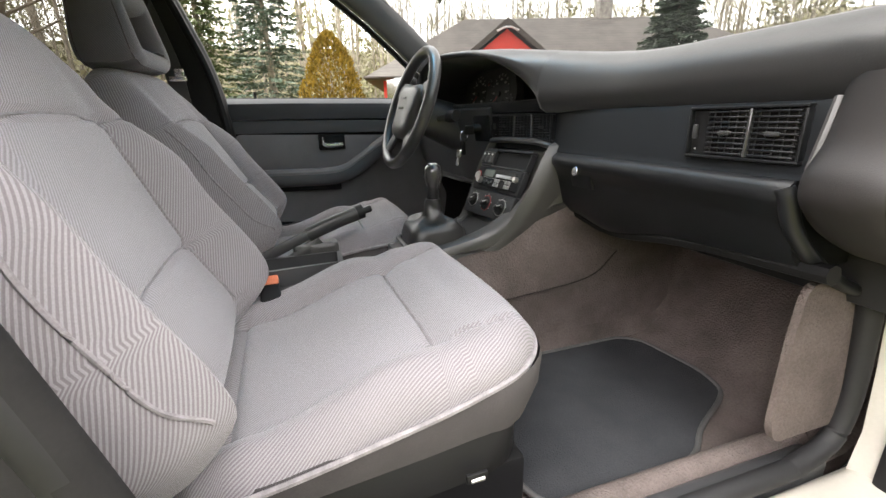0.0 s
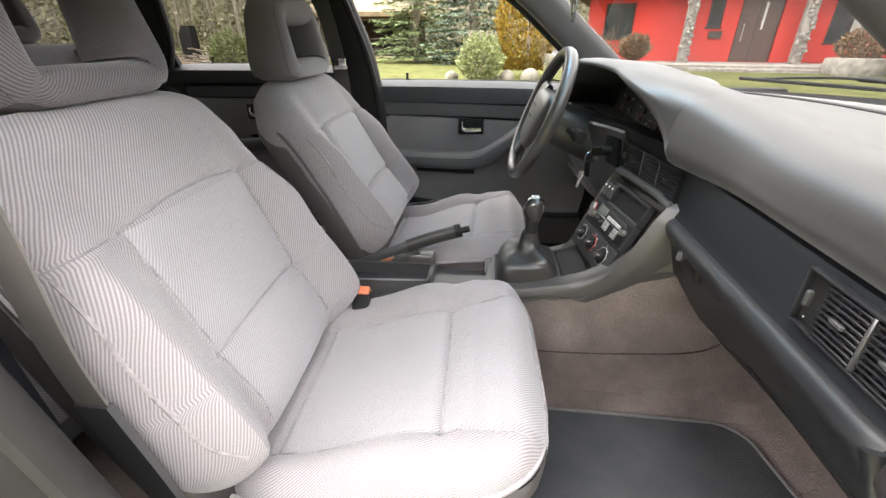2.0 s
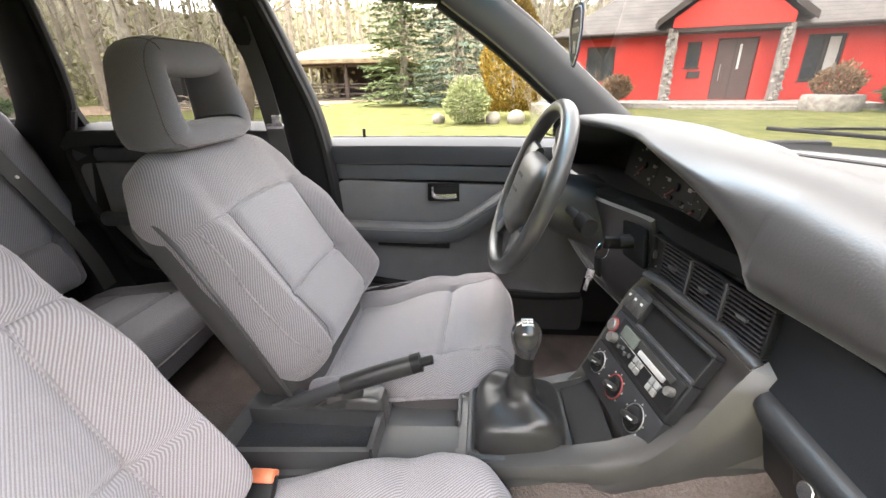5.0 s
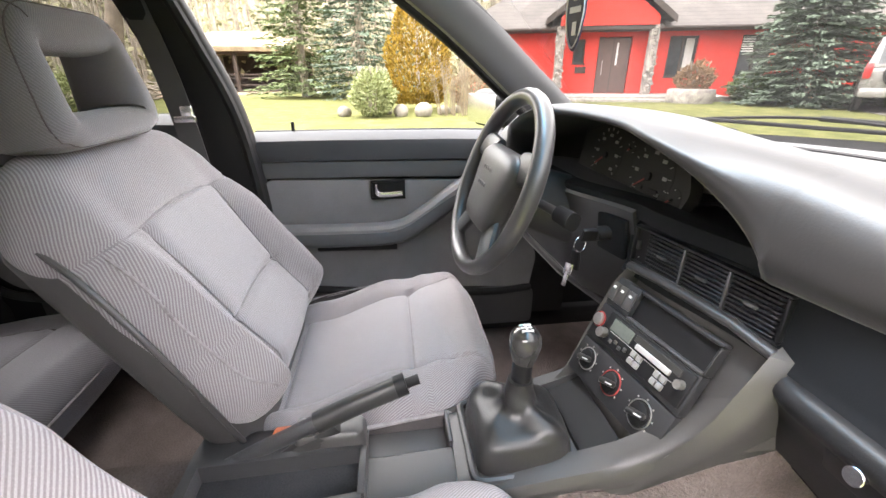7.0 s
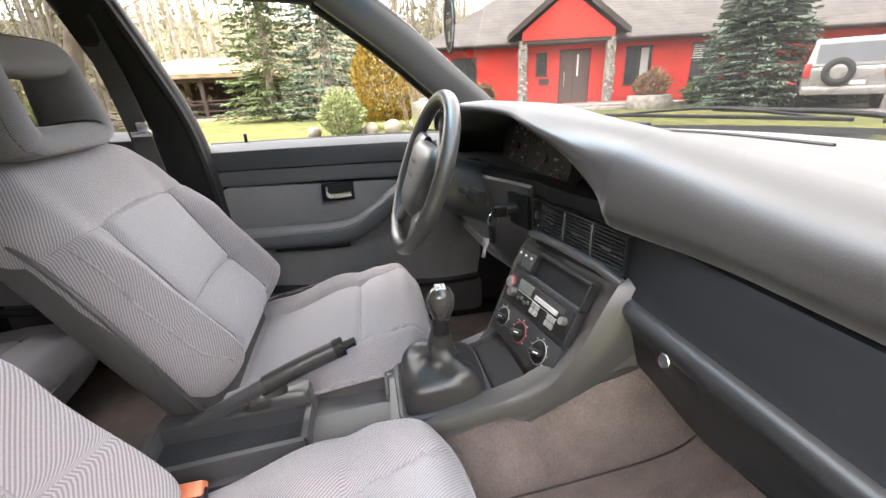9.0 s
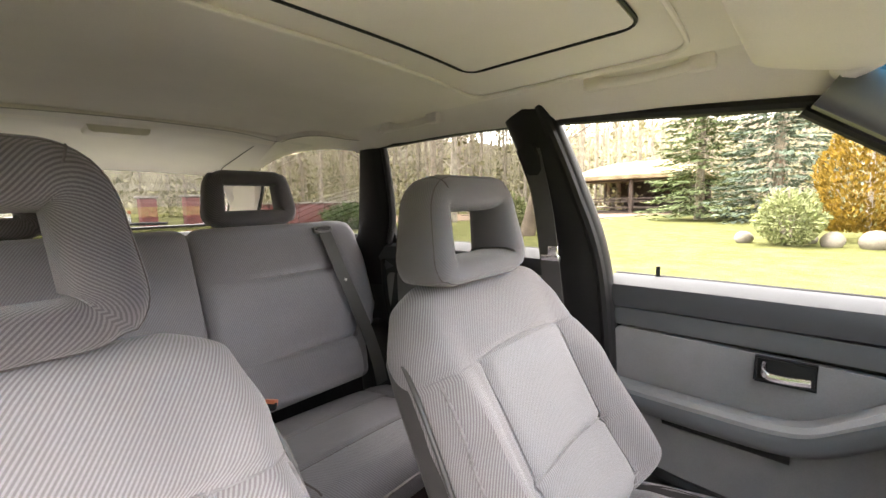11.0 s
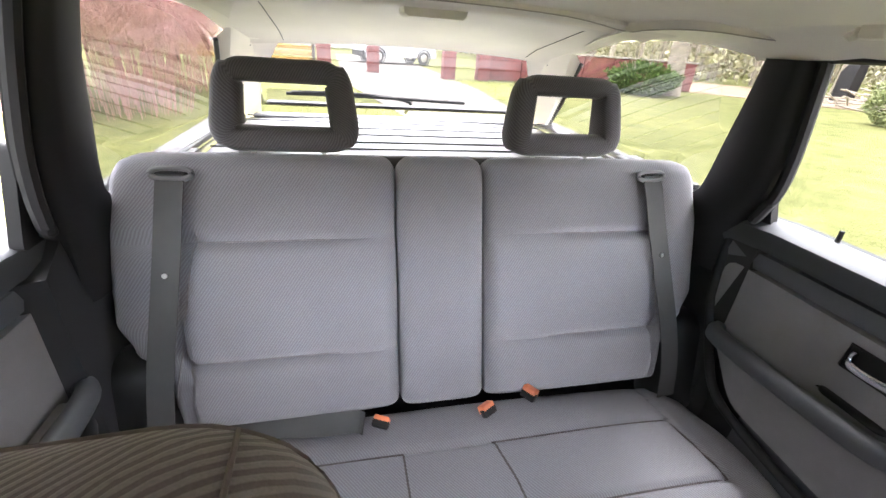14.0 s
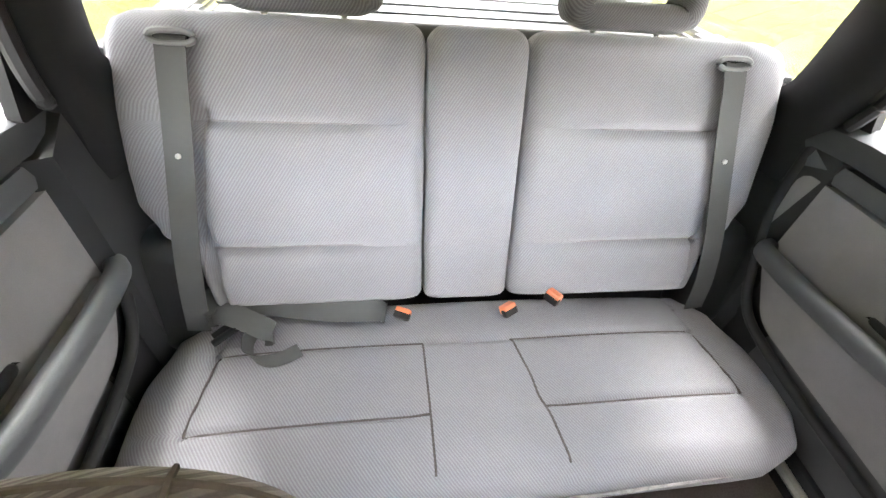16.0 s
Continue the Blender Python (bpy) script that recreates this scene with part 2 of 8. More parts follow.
def loft(rings, closed=True, caps=True, loop=False):
    """Skin over rings of equal count. loop: the last ring joins the first."""
    n = len(rings[0])
    v = [p for r in rings for p in r]
    f = []
    k = len(rings)
    for i in range(k if loop else k - 1):
        a, b = i * n, ((i + 1) % k) * n
        for j in range(n if closed else n - 1):
            j2 = (j + 1) % n
            f.append((a + j, a + j2, b + j2, b + j))
    if caps and not loop and closed:
        f.append(tuple(range(n))[::-1])
        f.append(tuple(range((k - 1) * n, k * n)))
    return v, f


def box(x0, x1, y0, y1, z0, z1, r=0.004, seg=2):
    """A box with rounded edges."""
    bm = bmesh.new()
    bmesh.ops.create_cube(bm, size=1.0)
    for v in bm.verts:
        v.co = Vector((x0 if v.co.x < 0 else x1, y0 if v.co.y < 0 else y1, z0 if v.co.z < 0 else z1))
    r = min(r, 0.49 * min(abs(x1 - x0), abs(y1 - y0), abs(z1 - z0)))
    if r > 0:
        bmesh.ops.bevel(bm, geom=list(bm.edges), offset=r, segments=seg, profile=0.5, affect="EDGES")
    bm.verts.index_update()
    out = [v.co.copy() for v in bm.verts], [tuple(v.index for v in f.verts) for f in bm.faces]
    bm.free()
    return out


def frames_along(pts):
    out = []
    for i, p in enumerate(pts):
        a, b = Vector(pts[max(i - 1, 0)]), Vector(pts[min(i + 1, len(pts) - 1)])
        out.append((Vector(p), (b - a).normalized()))
    return out


def tube(pts, r, n=10, side=None, flat=1.0, power=1.0, taper=None, caps=True):
    """A bar along points. side: the direction of its width; flat: thickness over width; power under 1: boxy."""
    rings = []
    for k, (p, t) in enumerate(frames_along(pts)):
        s = Vector(side) if side else (Vector((0, 0, 1)) if abs(t.z) < 0.9 else Vector((1, 0, 0)))
        a = (s - t * s.dot(t)).normalized()
        b = t.cross(a)
        rr = r * (taper(k / max(len(pts) - 1, 1)) if taper else 1.0)
        rings.append([p + a * rr * sg(math.cos(q), power) + b * rr * flat * sg(math.sin(q), power) for q in (2 * math.pi * j / n for j in range(n))])
    return loft(rings, caps=caps)


def curve_pts(pts, n=8):
    """A smooth line through points (Catmull-Rom)."""
    p = [Vector(q) for q in pts]
    p = [2 * p[0] - p[1]] + p + [2 * p[-1] - p[-2]]
    out = []
    for i in range(1, len(p) - 2):
        for k in range(n):
            t = k / n
            a, b, c, d = p[i - 1], p[i], p[i + 1], p[i + 2]
            out.append(0.5 * (2 * b + (c - a) * t + (2 * a - 5 * b + 4 * c - d) * t * t + (3 * b - a - 3 * c + d) * t ** 3))
    out.append(p[-2])
    return out


def prism(poly, axis, a, b):
    """A flat outline, given in the two other axes, drawn from a to b along one axis."""
    def at(p, q):
        return {"x": (q, p[0], p[1]), "y": (p[0], q, p[1]), "z": (p[0], p[1], q)}[axis]
    return loft([[Vector(at(p, a)) for p in poly], [Vector(at(p, b)) for p in poly]])


def rounded(poly, r, seg=4):
    """A plane outline with its corners rounded."""
    out, n = [], len(poly)
    for i in range(n):
        p, a, b = (Vector((*poly[j % n], 0)) for j in (i, i - 1, i + 1))
        u, w = (a - p), (b - p)
        d = min(r, 0.45 * u.length, 0.45 * w.length)
        s, e = p + u.normalized() * d, p + w.normalized() * d
        for k in range(seg + 1):
            t = k / seg
            q = s * (1 - t) ** 2 + p * 2 * t * (1 - t) + e * t * t
            out.append((q.x, q.y))
    return out


def sheet(fn, nu, nv, thick=0.0, push=(0, 0, -1)):
    """A sheet fn(u, v) of nu by nv cells, with thickness along push."""
    top = [[Vector(fn(i / nu, j / nv)) for i in range(nu + 1)] for j in range(nv + 1)]
    data = loft(top, closed=False, caps=False)
    if not thick:
        return data
    low = [[p + Vector(push) * thick for p in r] for r in top]
    edge = [(j, 0) for j in range(nv + 1)]
    lo = loft(low, closed=False, caps=False)
    rim_t = [top[0][i] for i in range(nu + 1)] + [top[j][nu] for j in range(1, nv + 1)] + [top[nv][i] for i in range(nu - 1, -1, -1)] + [top[j][0] for j in range(nv - 1, 0, -1)]
    rim_l = [p + Vector(push) * thick for p in rim_t]
    return join(data, lo, loft([rim_t, rim_l], caps=False))


def disc(c, axis, r, h, n=24, r2=None, bev=0.15):
    """A round knob from c along axis, with a turned edge."""
    axis = Vector(axis).normalized()
    a = axis.orthogonal().normalized()
    b = axis.cross(a)
    r2 = r if r2 is None else r2
    prof = [(r, 0), (r + (r2 - r) * 0.8, h * (1 - bev)), (r2 * (1 - bev * 0.6), h), (r2 * 0.4, h * 1.0)]
    c = Vector(c)
    return loft([[c + axis * z + (a * math.cos(q) + b * math.sin(q)) * rr for q in (2 * math.pi * j / n for j in range(n))] for rr, z in prof])


def ring(c, axis, R, r, n=40, m=10, flat=1.0):
    axis = Vector(axis).normalized()
    a = axis.orthogonal().normalized()
    b = axis.cross(a)
    c = Vector(c)
    rings = []
    for i in range(n):
        q = 2 * math.pi * i / n
        d = a * math.cos(q) + b * math.sin(q)
        rings.append([c + d * (R + r * math.cos(s)) + axis * r * flat * math.sin(s) for s in (2 * math.pi * j / m for j in range(m))])
    return loft(rings, loop=True)


def pillow(L, W, D, n=3.0, wid=None, mid=None, sculpt=None, ends=(0.03, 0.03), ns=96, nv=56, inside=None, m=None, plan=None, dep=None):
    """A stuffed pad: x across, y to its front, z along it. sculpt(x, z): how far the front swells. inside(x, z): the cells of the insert.
    Gives the body and the insert."""
    zs = []
    for k in range(nv + 1):
        t = k / nv
        zs.append(L * (0.5 - 0.5 * math.cos(math.pi * t)) * 0.5 + L * t * 0.5)
    rings, info, cloth, along = [], [], [], 0.0
    for iz, z in enumerate(zs):
        e, cut = 1.0, 0.0
        for r, rp, d in ((ends[0], (plan or ends)[0], z), (ends[1], (plan or ends)[1], L - z)):
            if r > 0 and d < r:
                e = min(e, math.sqrt(max(0.0, 1 - ((r - d) / r) ** 2)))
            if rp > 0 and d < rp:
                cut = max(cut, rp * 0.92 * (1 - math.sqrt(max(0.0, 1 - ((rp - d) / rp) ** 2))))
        w = W * (wid(z) if wid else 1.0) - cut
        d = D * (dep(z) if dep else 1.0) * (0.12 + 0.88 * e)
        row, inf = [], []
        for j in range(ns):
            a = 2 * math.pi * j / ns
            x, y = w * sg(math.cos(a), 2 / n), d * sg(math.sin(a), 2 / n)
            if y > 0 and sculpt:
                y += sculpt(x, z) * min(1.0, abs(math.sin(a)) * 1.6) * e
            cy = mid(z) if mid else 0.0
            row.append(Vector((x, y + cy, z)))
            inf.append((x, z, math.sin(a) > 0.25))
        q = ns // 4
        if rings:
            along += (row[q] - rings[-1][q]).length
        arc = [0.0] * ns
        for step in (1, -1):
            s = 0.0
            for k in range(1, ns // 2 + (step > 0)):
                s += (row[(q + step * k) % ns] - row[(q + step * (k - 1)) % ns]).length
                arc[(q + step * k) % ns] = -step * s
        cloth += [(c, along) for c in arc]
        rings.append(row)
        info.append(inf)
    v = [p for r in rings for p in r]
    body, insert = [], []
    for i in range(nv):
        for j in range(ns):
            j2 = (j + 1) % ns
            q = (i * ns + j, i * ns + j2, (i + 1) * ns + j2, (i + 1) * ns + j)
            cx = sum(info[i + di][jj][0] for di, jj in ((0, j), (0, j2), (1, j), (1, j2))) / 4
            cz = (zs[i] + zs[i + 1]) / 2
            (insert if inside and info[i][j][2] and inside(cx, cz) else body).append(q)
    body.append(tuple(range(ns))[::-1])
    body.append(tuple(range(nv * ns, (nv + 1) * ns)))
    if m:
        v = [m @ p for p in v]

    def used(fs):
        ids = sorted({i for f in fs for i in f})
        at = {i: k for k, i in enumerate(ids)}
        return [v[i] for i in ids], [tuple(at[i] for i in f) for f in fs], [cloth[i] for i in ids]
    return used(body), (used(insert) if insert else None)


def groove(d, wid=0.005, deep=0.006):
    return -1.4 * deep * math.exp(-(d / wid) ** 2)


def stitch(name, pads, start, aim, parent, radius=0.0016, material=None, label="dark sewn seam"):
    """A sewn seam: a thin dark thread laid on pads where lines from the start points along aim meet them."""
    tree = mathutils.bvhtree.BVHTree.FromPolygons(*(lambda d: ([tuple(p) for p in d[0]], d[1]))(join(*[p[:2] for p in pads])))
    line, aim = [], Vector(aim).normalized()
    for p in curve_pts(start, 10):
        hit = tree.ray_cast(p - aim * 0.2, aim)[0]
        if hit is not None:
            line.append(hit - aim * 0.0004)
    if len(line) > 2:
        part(name, tube(line, radius, 6), material or SEAM, parent, label)


def pane(name, corners, material, parent, label="window glass darkened to dim the daylight outside"):
    """A thin pane through four corners, in order, slightly domed."""
    c = [Vector(p) for p in corners]
    nrm = (c[1] - c[0]).cross(c[3] - c[0]).normalized()
    ob = part(name, sheet(lambda u, w: (c[0] * (1 - u) + c[1] * u) * (1 - w) + (c[3] * (1 - u) + c[2] * u) * w, 8, 6), material, parent, label)
    ob.visible_shadow = False
    return ob

# ---- the car's shell ----
FLOOR_Z = 0.30


def floor_height(x, y):
    """Carpeted floor: flat, a tunnel in the middle, a toe board rising in front, a step under the rear bench."""
    z = FLOOR_Z
    z += 0.24 * smooth01((y - 0.50) / 0.26)
    z += 0.03 * smooth01((-0.92 - y) / 0.1)
    tun = 0.208 * (1 - smooth01((abs(x) - 0.085) / 0.05)) * (1 - 0.75 * smooth01((-0.62 - y) / 0.15))
    return max(z, FLOOR_Z + tun) if y < 0.7 else z + tun * 0.3


def car_floor():
    xs, ys = (-0.70, 0.575), (-2.45, 0.80)
    return sheet(lambda u, v: (xs[0] + u * (xs[1] - xs[0]), ys[0] + v * (ys[1] - ys[0]), floor_height(xs[0] + u * (xs[1] - xs[0]), ys[0] + v * (ys[1] - ys[0]))), 70, 70, 0.03)


solo("floor", car_floor(), CARPET, "worn brown carpet over the car floor and tunnel", "floor", "structure")

solo("underbody", box(-0.74, 0.72, -2.5, 1.2, 0.14, 0.26, 0.02), BLACK, "black underbody of the car", "underbody", "structure")
solo("bulkhead", join(box(-0.70, 0.66, 0.80, 0.83, 0.25, 0.85, 0.01), box(-0.74, -0.70, 0.20, 0.85, 0.25, 0.90, 0.01), box(0.64, 0.68, 0.44, 0.85, 0.25, 0.90, 0.01), box(-0.66, 0.66, -1.60, -1.57, 0.26, 0.95, 0.01), box(-0.74, -0.70, -1.6, -1.2, 0.25, 0.93, 0.01), box(0.70, 0.74, -1.6, -1.2, 0.25, 0.93, 0.01), box(-0.74, -0.685, -1.25, 0.50, 0.20, 0.345, 0.01), box(-0.74, -0.69, -1.34, -1.08, 0.22, 0.64, 0.01), box(0.69, 0.74, -1.34, -1.08, 0.22, 0.64, 0.01), box(0.64, 0.70, -1.10, -0.60, 0.20, 0.345, 0.01)), BLACK, "dark bulkheads closing the cabin", "bulkhead", "structure")
# footwell side carpet and the carpeted side of the centre tunnel
solo("trim", moved(prism(rounded([(0.302, 0.408), (0.288, 0.435), (0.288, 0.57), (0.294, 0.64), (0.46, 0.64), (0.46, 0.408)], 0.02), "x", 0.584, 0.594), Matrix()), CARPET,
     "brown carpeted kick panel in the passenger footwell", "trim", "structure")

# door sill of the open doorway
sill = thing("door_sill", (0.61, 0.0, 0.30), "black plastic door sill with carpet edge and painted step", "door sill", kind="structure")
part("carpet_edge", tube([(0.545, y, 0.342) for y in (-0.46, -0.2, 0.1, 0.3, 0.44)], 0.018, 10, (1, 0, 0), 0.9), CARPET, sill)
part("sill_strip", box(0.562, 0.604, -0.47, 0.42, 0.29, 0.352, 0.010, 3), PLASTIC, sill, "ribbed black plastic sill strip")
part("painted_step", box(0.604, 0.735, -0.56, 0.62, 0.20, 0.338, 0.02, 3), BODY, sill, "cream white painted step")
part("front_jamb", loft([[Vector((0.612, y, z)), Vector((0.66, y + 0.01, z)), Vector((0.745, y + 0.06, z)), Vector((0.66, y + 0.16, z))] for z, y in ((0.30, 0.44), (0.40, 0.455), (0.50, 0.44), (0.60, 0.42))]), BODY, sill, "cream white painted front jamb")
part("scuff_plate", box(0.585, 0.60, -0.40, -0.24, 0.353, 0.357, 0.001, 1), WHITE, sill, "white sticker")
seal_pts = curve_pts([(0.660, -0.475, 0.94), (0.662, -0.439, 0.80), (0.662, -0.403, 0.663), (0.658, -0.365, 0.49), (0.615, -0.31, 0.372), (0.602, 0.0, 0.360), (0.600, 0.30, 0.357), (0.600, 0.35, 0.360), (0.600, 0.410, 0.385), (0.600, 0.428, 0.445), (0.603, 0.411, 0.55), (0.610, 0.370, 0.70)])
part("rubber_seal", tube(seal_pts, 0.014, 10), RUBBER, sill, "black rubber door seal")

# right B pillar, seen from the open doorway
bp = thing("wall_pillar_right", (0.66, -0.53, 0.30), "painted B pillar with rubber seal and dark trim", "pillar", kind="structure")
part("jamb", loft([[Vector((0.60, y - 0.05, z)), Vector((0.682, y, z)), Vector((0.745, y - 0.06, z)), Vector((0.745, y - 0.17, z)), Vector((0.60, y - 0.17, z))] for z, y in ((0.28, -0.40), (0.40, -0.42), (0.533, -0.442), (0.723, -0.470), (0.847, -0.490), (1.10, -0.56), (1.31, -0.63))]), BODY, bp, "cream white painted jamb")
part("seal_flange", loft([[Vector((0.650, ys, z)), Vector((0.672, ys - 0.004, z)), Vector((0.690, yj + 0.006, z)), Vector((0.680, yj - 0.012, z)), Vector((0.630, yj - 0.02, z))] for z, ys, yj in ((0.36, -0.33, -0.41), (0.49, -0.36, -0.436), (0.663, -0.403, -0.460), (0.80, -0.439, -0.483), (0.927, -0.472, -0.51), (1.15, -0.54, -0.575), (1.30, -0.60, -0.63))]), WORN_RUBBER, bp, "black rubber flange")
part("jamb_swage", tube([(0.722, y - 0.038, z) for z, y in ((0.36, -0.415), (0.533, -0.442), (0.723, -0.470), (0.847, -0.490))], 0.010, 8), BODY, bp, "pressed ridge in the jamb")
part("inner_trim", loft([[Vector((0.592, -0.47 - dz, z)), Vector((0.625, -0.445 - dz, z)), Vector((0.625, -0.60 - dz, z)), Vector((0.592, -0.62 - dz, z))] for z, dz in ((0.30, 0.0), (0.5, 0.025), (0.663, 0.04), (0.80, 0.05), (0.93, 0.06), (1.15, 0.11), (1.31, 0.17))]), FASCIA, bp, "black plastic inner trim")
part("seal", tube([(0.66, y, z) for z, y in ((0.36, -0.33), (0.49, -0.36), (0.663, -0.403), (0.80, -0.439), (0.927, -0.472), (1.15, -0.55), (1.30, -0.61))], 0.016, 10), WORN_RUBBER, bp, "black rubber seal")
part("striker", disc((0.716, -0.489, 0.657), (0.69, 0.72, 0), 0.0175, 0.010), RUST, bp, "rusty round door striker")
part("striker_pin", tube([(0.708, -0.482, 0.652), (0.702, -0.470, 0.641), (0.699, -0.464, 0.636)], 0.0065, 10), RUST, bp)
part("jamb_ledge", tube(curve_pts([(0.735, -0.518, 0.700), (0.727, -0.511, 0.697), (0.706, -0.490, 0.694), (0.686, -0.470, 0.692)], 5), 0.007, 8), BODY, bp, "pressed ledge in the jamb")
part("jamb_recess", moved(box(-0.016, 0.016, -0.002, 0.003, -0.05, 0.05, 0.002), pose(0.728, -0.505, 0.600, 0, 0, -43)), BODY, bp, "pressed panel in the jamb")
part("rubber_buffer", pillow(0.032, 0.011, 0.012, 2.4, ends=(0.01, 0.01), ns=20, nv=12, m=pose(0.690, -0.470, 0.690, 0, 0, -43))[0], RUBBER, bp, "black rubber buffer")
part("lock_bolt", pillow(0.05, 0.020, 0.022, 2.6, ends=(0.015, 0.015), ns=24, nv=14, m=pose(0.752, -0.522, 0.655, 0, 0, -43))[0], BLACK, bp, "black hinge end")

# headliner
def roof_z(x, y):
    z = 1.352 - 0.030 * (abs(x) / 0.50) ** 3
    z -= 0.05 * smooth01((y + 0.22) / 0.16)
    z -= 0.012 * smooth01((-1.25 - y) / 0.30) + 0.018 * smooth01((-1.50 - y) / 0.08)
    return z


def headliner():
    x0, x1, y0, y1 = -0.50, 0.50, -1.58, -0.06
    return sheet(lambda u, v: (x0 + u * (x1 - x0), y0 + v * (y1 - y0), roof_z(x0 + u * (x1 - x0), y0 + v * (y1 - y0))), 48, 80, 0.02, (0, 0, 1))


solo("ceiling", headliner(), LINER, "beige cloth headliner of the car roof", "ceiling", "structure")
solo("roof_skin", sheet(lambda u, v: (-0.72 + 1.44 * u, -2.2 + 2.2 * v, 1.40 - 0.05 * (2 * u - 1) ** 2 - 0.03 * smooth01((v - 0.85) / 0.15)), 16, 16, 0.01, (0, 0, 1)), BODY, "cream white painted roof skin over the headliner", "roof", "structure")

sr = thing("sunroof_panel", (0.0, -0.56, 1.34), "beige sunroof shade with a piped frame in the headliner", "sunroof")


def dense_ring(poly, step=0.03):
    """A closed outline with points at even steps."""
    out = []
    for a, b in zip(poly, poly[1:] + poly[:1]):
        k = max(1, int(math.hypot(b[0] - a[0], b[1] - a[1]) / step))
        out += [(a[0] + (b[0] - a[0]) * i / k, a[1] + (b[1] - a[1]) * i / k) for i in range(k)]
    return out + out[:2]


lip = rounded([(-0.475, -0.731), (0.475, -0.731), (0.475, -0.30), (-0.475, -0.30)], 0.05, 6)
part("frame_lip", tube([(x, y, roof_z(x, y) - 0.004) for x, y in dense_ring(lip)], 0.0045, 8), LINER_TRIM, sr, "pale piping")
op = rounded([(-0.355, -0.652), (0.355, -0.652), (0.355, -0.34), (-0.355, -0.34)], 0.035, 6)
part("shade_gap", tube([(x, y, roof_z(x, y) - 0.004) for x, y in dense_ring(op)], 0.003, 8), BLACK, sr, "dark gap round the shade")
part("shade", sheet(lambda u, v: (-0.35 + 0.70 * u, -0.647 + 0.302 * v, roof_z(-0.35 + 0.70 * u, -0.647 + 0.302 * v) - 0.0045), 12, 8, 0.004, (0, 0, 1)), LINER, sr, "beige sliding shade")


def side_trim(s, tag):
    """Rails, pillars and seals of one side; s is -1 on the driver's side, 1 on the other."""
    t = thing("wall_" + tag, (s * 0.62, -0.9, 0.9), "dark pillars and beige roof rail along one side of the car", "wall", kind="structure")
    rise = lambda y: 0.024 * smooth01((-0.45 - y) / 0.28)
    part("roof_rail", loft([[Vector((s * (a - nx), y, z - dz + k * rise(y))) for a, z, k in ((0.488, 1.348, 0), (0.503, 1.340, 0), (0.540, 1.333, 0), (0.574, 1.312, 0.35), (0.592, 1.280, 0.75), (0.606, 1.258, 1), (0.640, 1.27, 1), (0.62, 1.345, 0), (0.49, 1.352, 0))] for y, dz, nx in ((-0.08, 0.045, 0.01), (-0.16, 0.02, 0.0), (-0.30, 0.0, 0), (-0.6, 0, 0), (-0.9, 0, 0), (-1.15, 0.002, 0), (-1.34, 0.012, 0.008))]), LINER_TRIM, t, "beige roof rail trim")
    for ya, yb in ((-0.30, -0.48), (-0.92, -1.10)):
        g = part("grab_handle", tube(curve_pts([(s * 0.542, ya, 1.330), (s * 0.534, ya - 0.012, 1.316), (s * 0.532, (ya + yb) / 2, 1.310), (s * 0.534, yb + 0.012, 1.316), (s * 0.542, yb, 1.330)]), 0.010, 10, (0, 0, 1), 0.7, 0.8), LINER_TRIM, t, "beige roof grab handle")
        part("mount", join(box(s * 0.54 - 0.013, s * 0.54 + 0.013, ya - 0.018, ya + 0.022, 1.305, 1.332, 0.006), box(s * 0.54 - 0.013, s * 0.54 + 0.013, yb - 0.022, yb + 0.018, 1.305, 1.332, 0.006)), LINER_TRIM, g)
    part("coat_hook", tube(curve_pts([(s * 0.548, -1.135, 1.320), (s * 0.540, -1.135, 1.308), (s * 0.532, -1.135, 1.312)], 4), 0.006, 8), LINER_TRIM, t, "beige coat hook")
    seal = curve_pts([(s * 0.60, -0.13, 1.236), (s * 0.612, -0.4, 1.260), (s * 0.616, -0.72, 1.284), (s * 0.618, -0.95, 1.288), (s * 0.61, -1.33, 1.283)])
    part("window_seal", tube(seal, 0.012, 8), RUBBER, t, "black rubber window seal")
    # A pillar
    a = [(s * 0.575, -0.13, 1.262), (s * 0.605, 0.02, 1.155), (s * 0.64, 0.185, 1.02), (s * 0.68, 0.35, 0.89)] if s > 0 else [(s * 0.565, -0.13, 1.262), (s * 0.585, 0.02, 1.155), (s * 0.605, 0.175, 1.025), (s * 0.63, 0.33, 0.90)]
    part("a_pillar", tube(curve_pts(a), 0.046, 14, (0, 0.62, 0.78), 0.55, 0.75), PLASTIC, t, "charcoal A pillar trim")
    if s < 0:
        part("a_pillar_seal", tube(curve_pts([(p[0] + s * 0.025, p[1] - 0.035, p[2] - 0.036) for p in a]), 0.010, 8), RUBBER, t)
    if s < 0:
        b = [(s * 0.612, -0.675, 1.31), (s * 0.632, -0.60, 1.12), (s * 0.655, -0.545, 0.93), (s * 0.665, -0.52, 0.62), (s * 0.665, -0.50, 0.34)]
        part("b_pillar", tube(curve_pts(b), 0.062, 16, (0, 1, 0.1), 0.5, 0.7), BLACK, t, "black B pillar trim")
        part("b_pillar_edge", tube(curve_pts([(p[0] + 0.022, p[1] + 0.045, p[2]) for p in b]), 0.013, 8), BLACK, t)
        part("belt_guide", tube(curve_pts([(s * 0.585, -0.665, 1.22), (s * 0.598, -0.635, 1.13)], 4), 0.026, 10, (0, 1, 0), 0.4, 0.7), BLACK, t, "black belt guide slider")
    back = 0.05 if s > 0 else 0.0
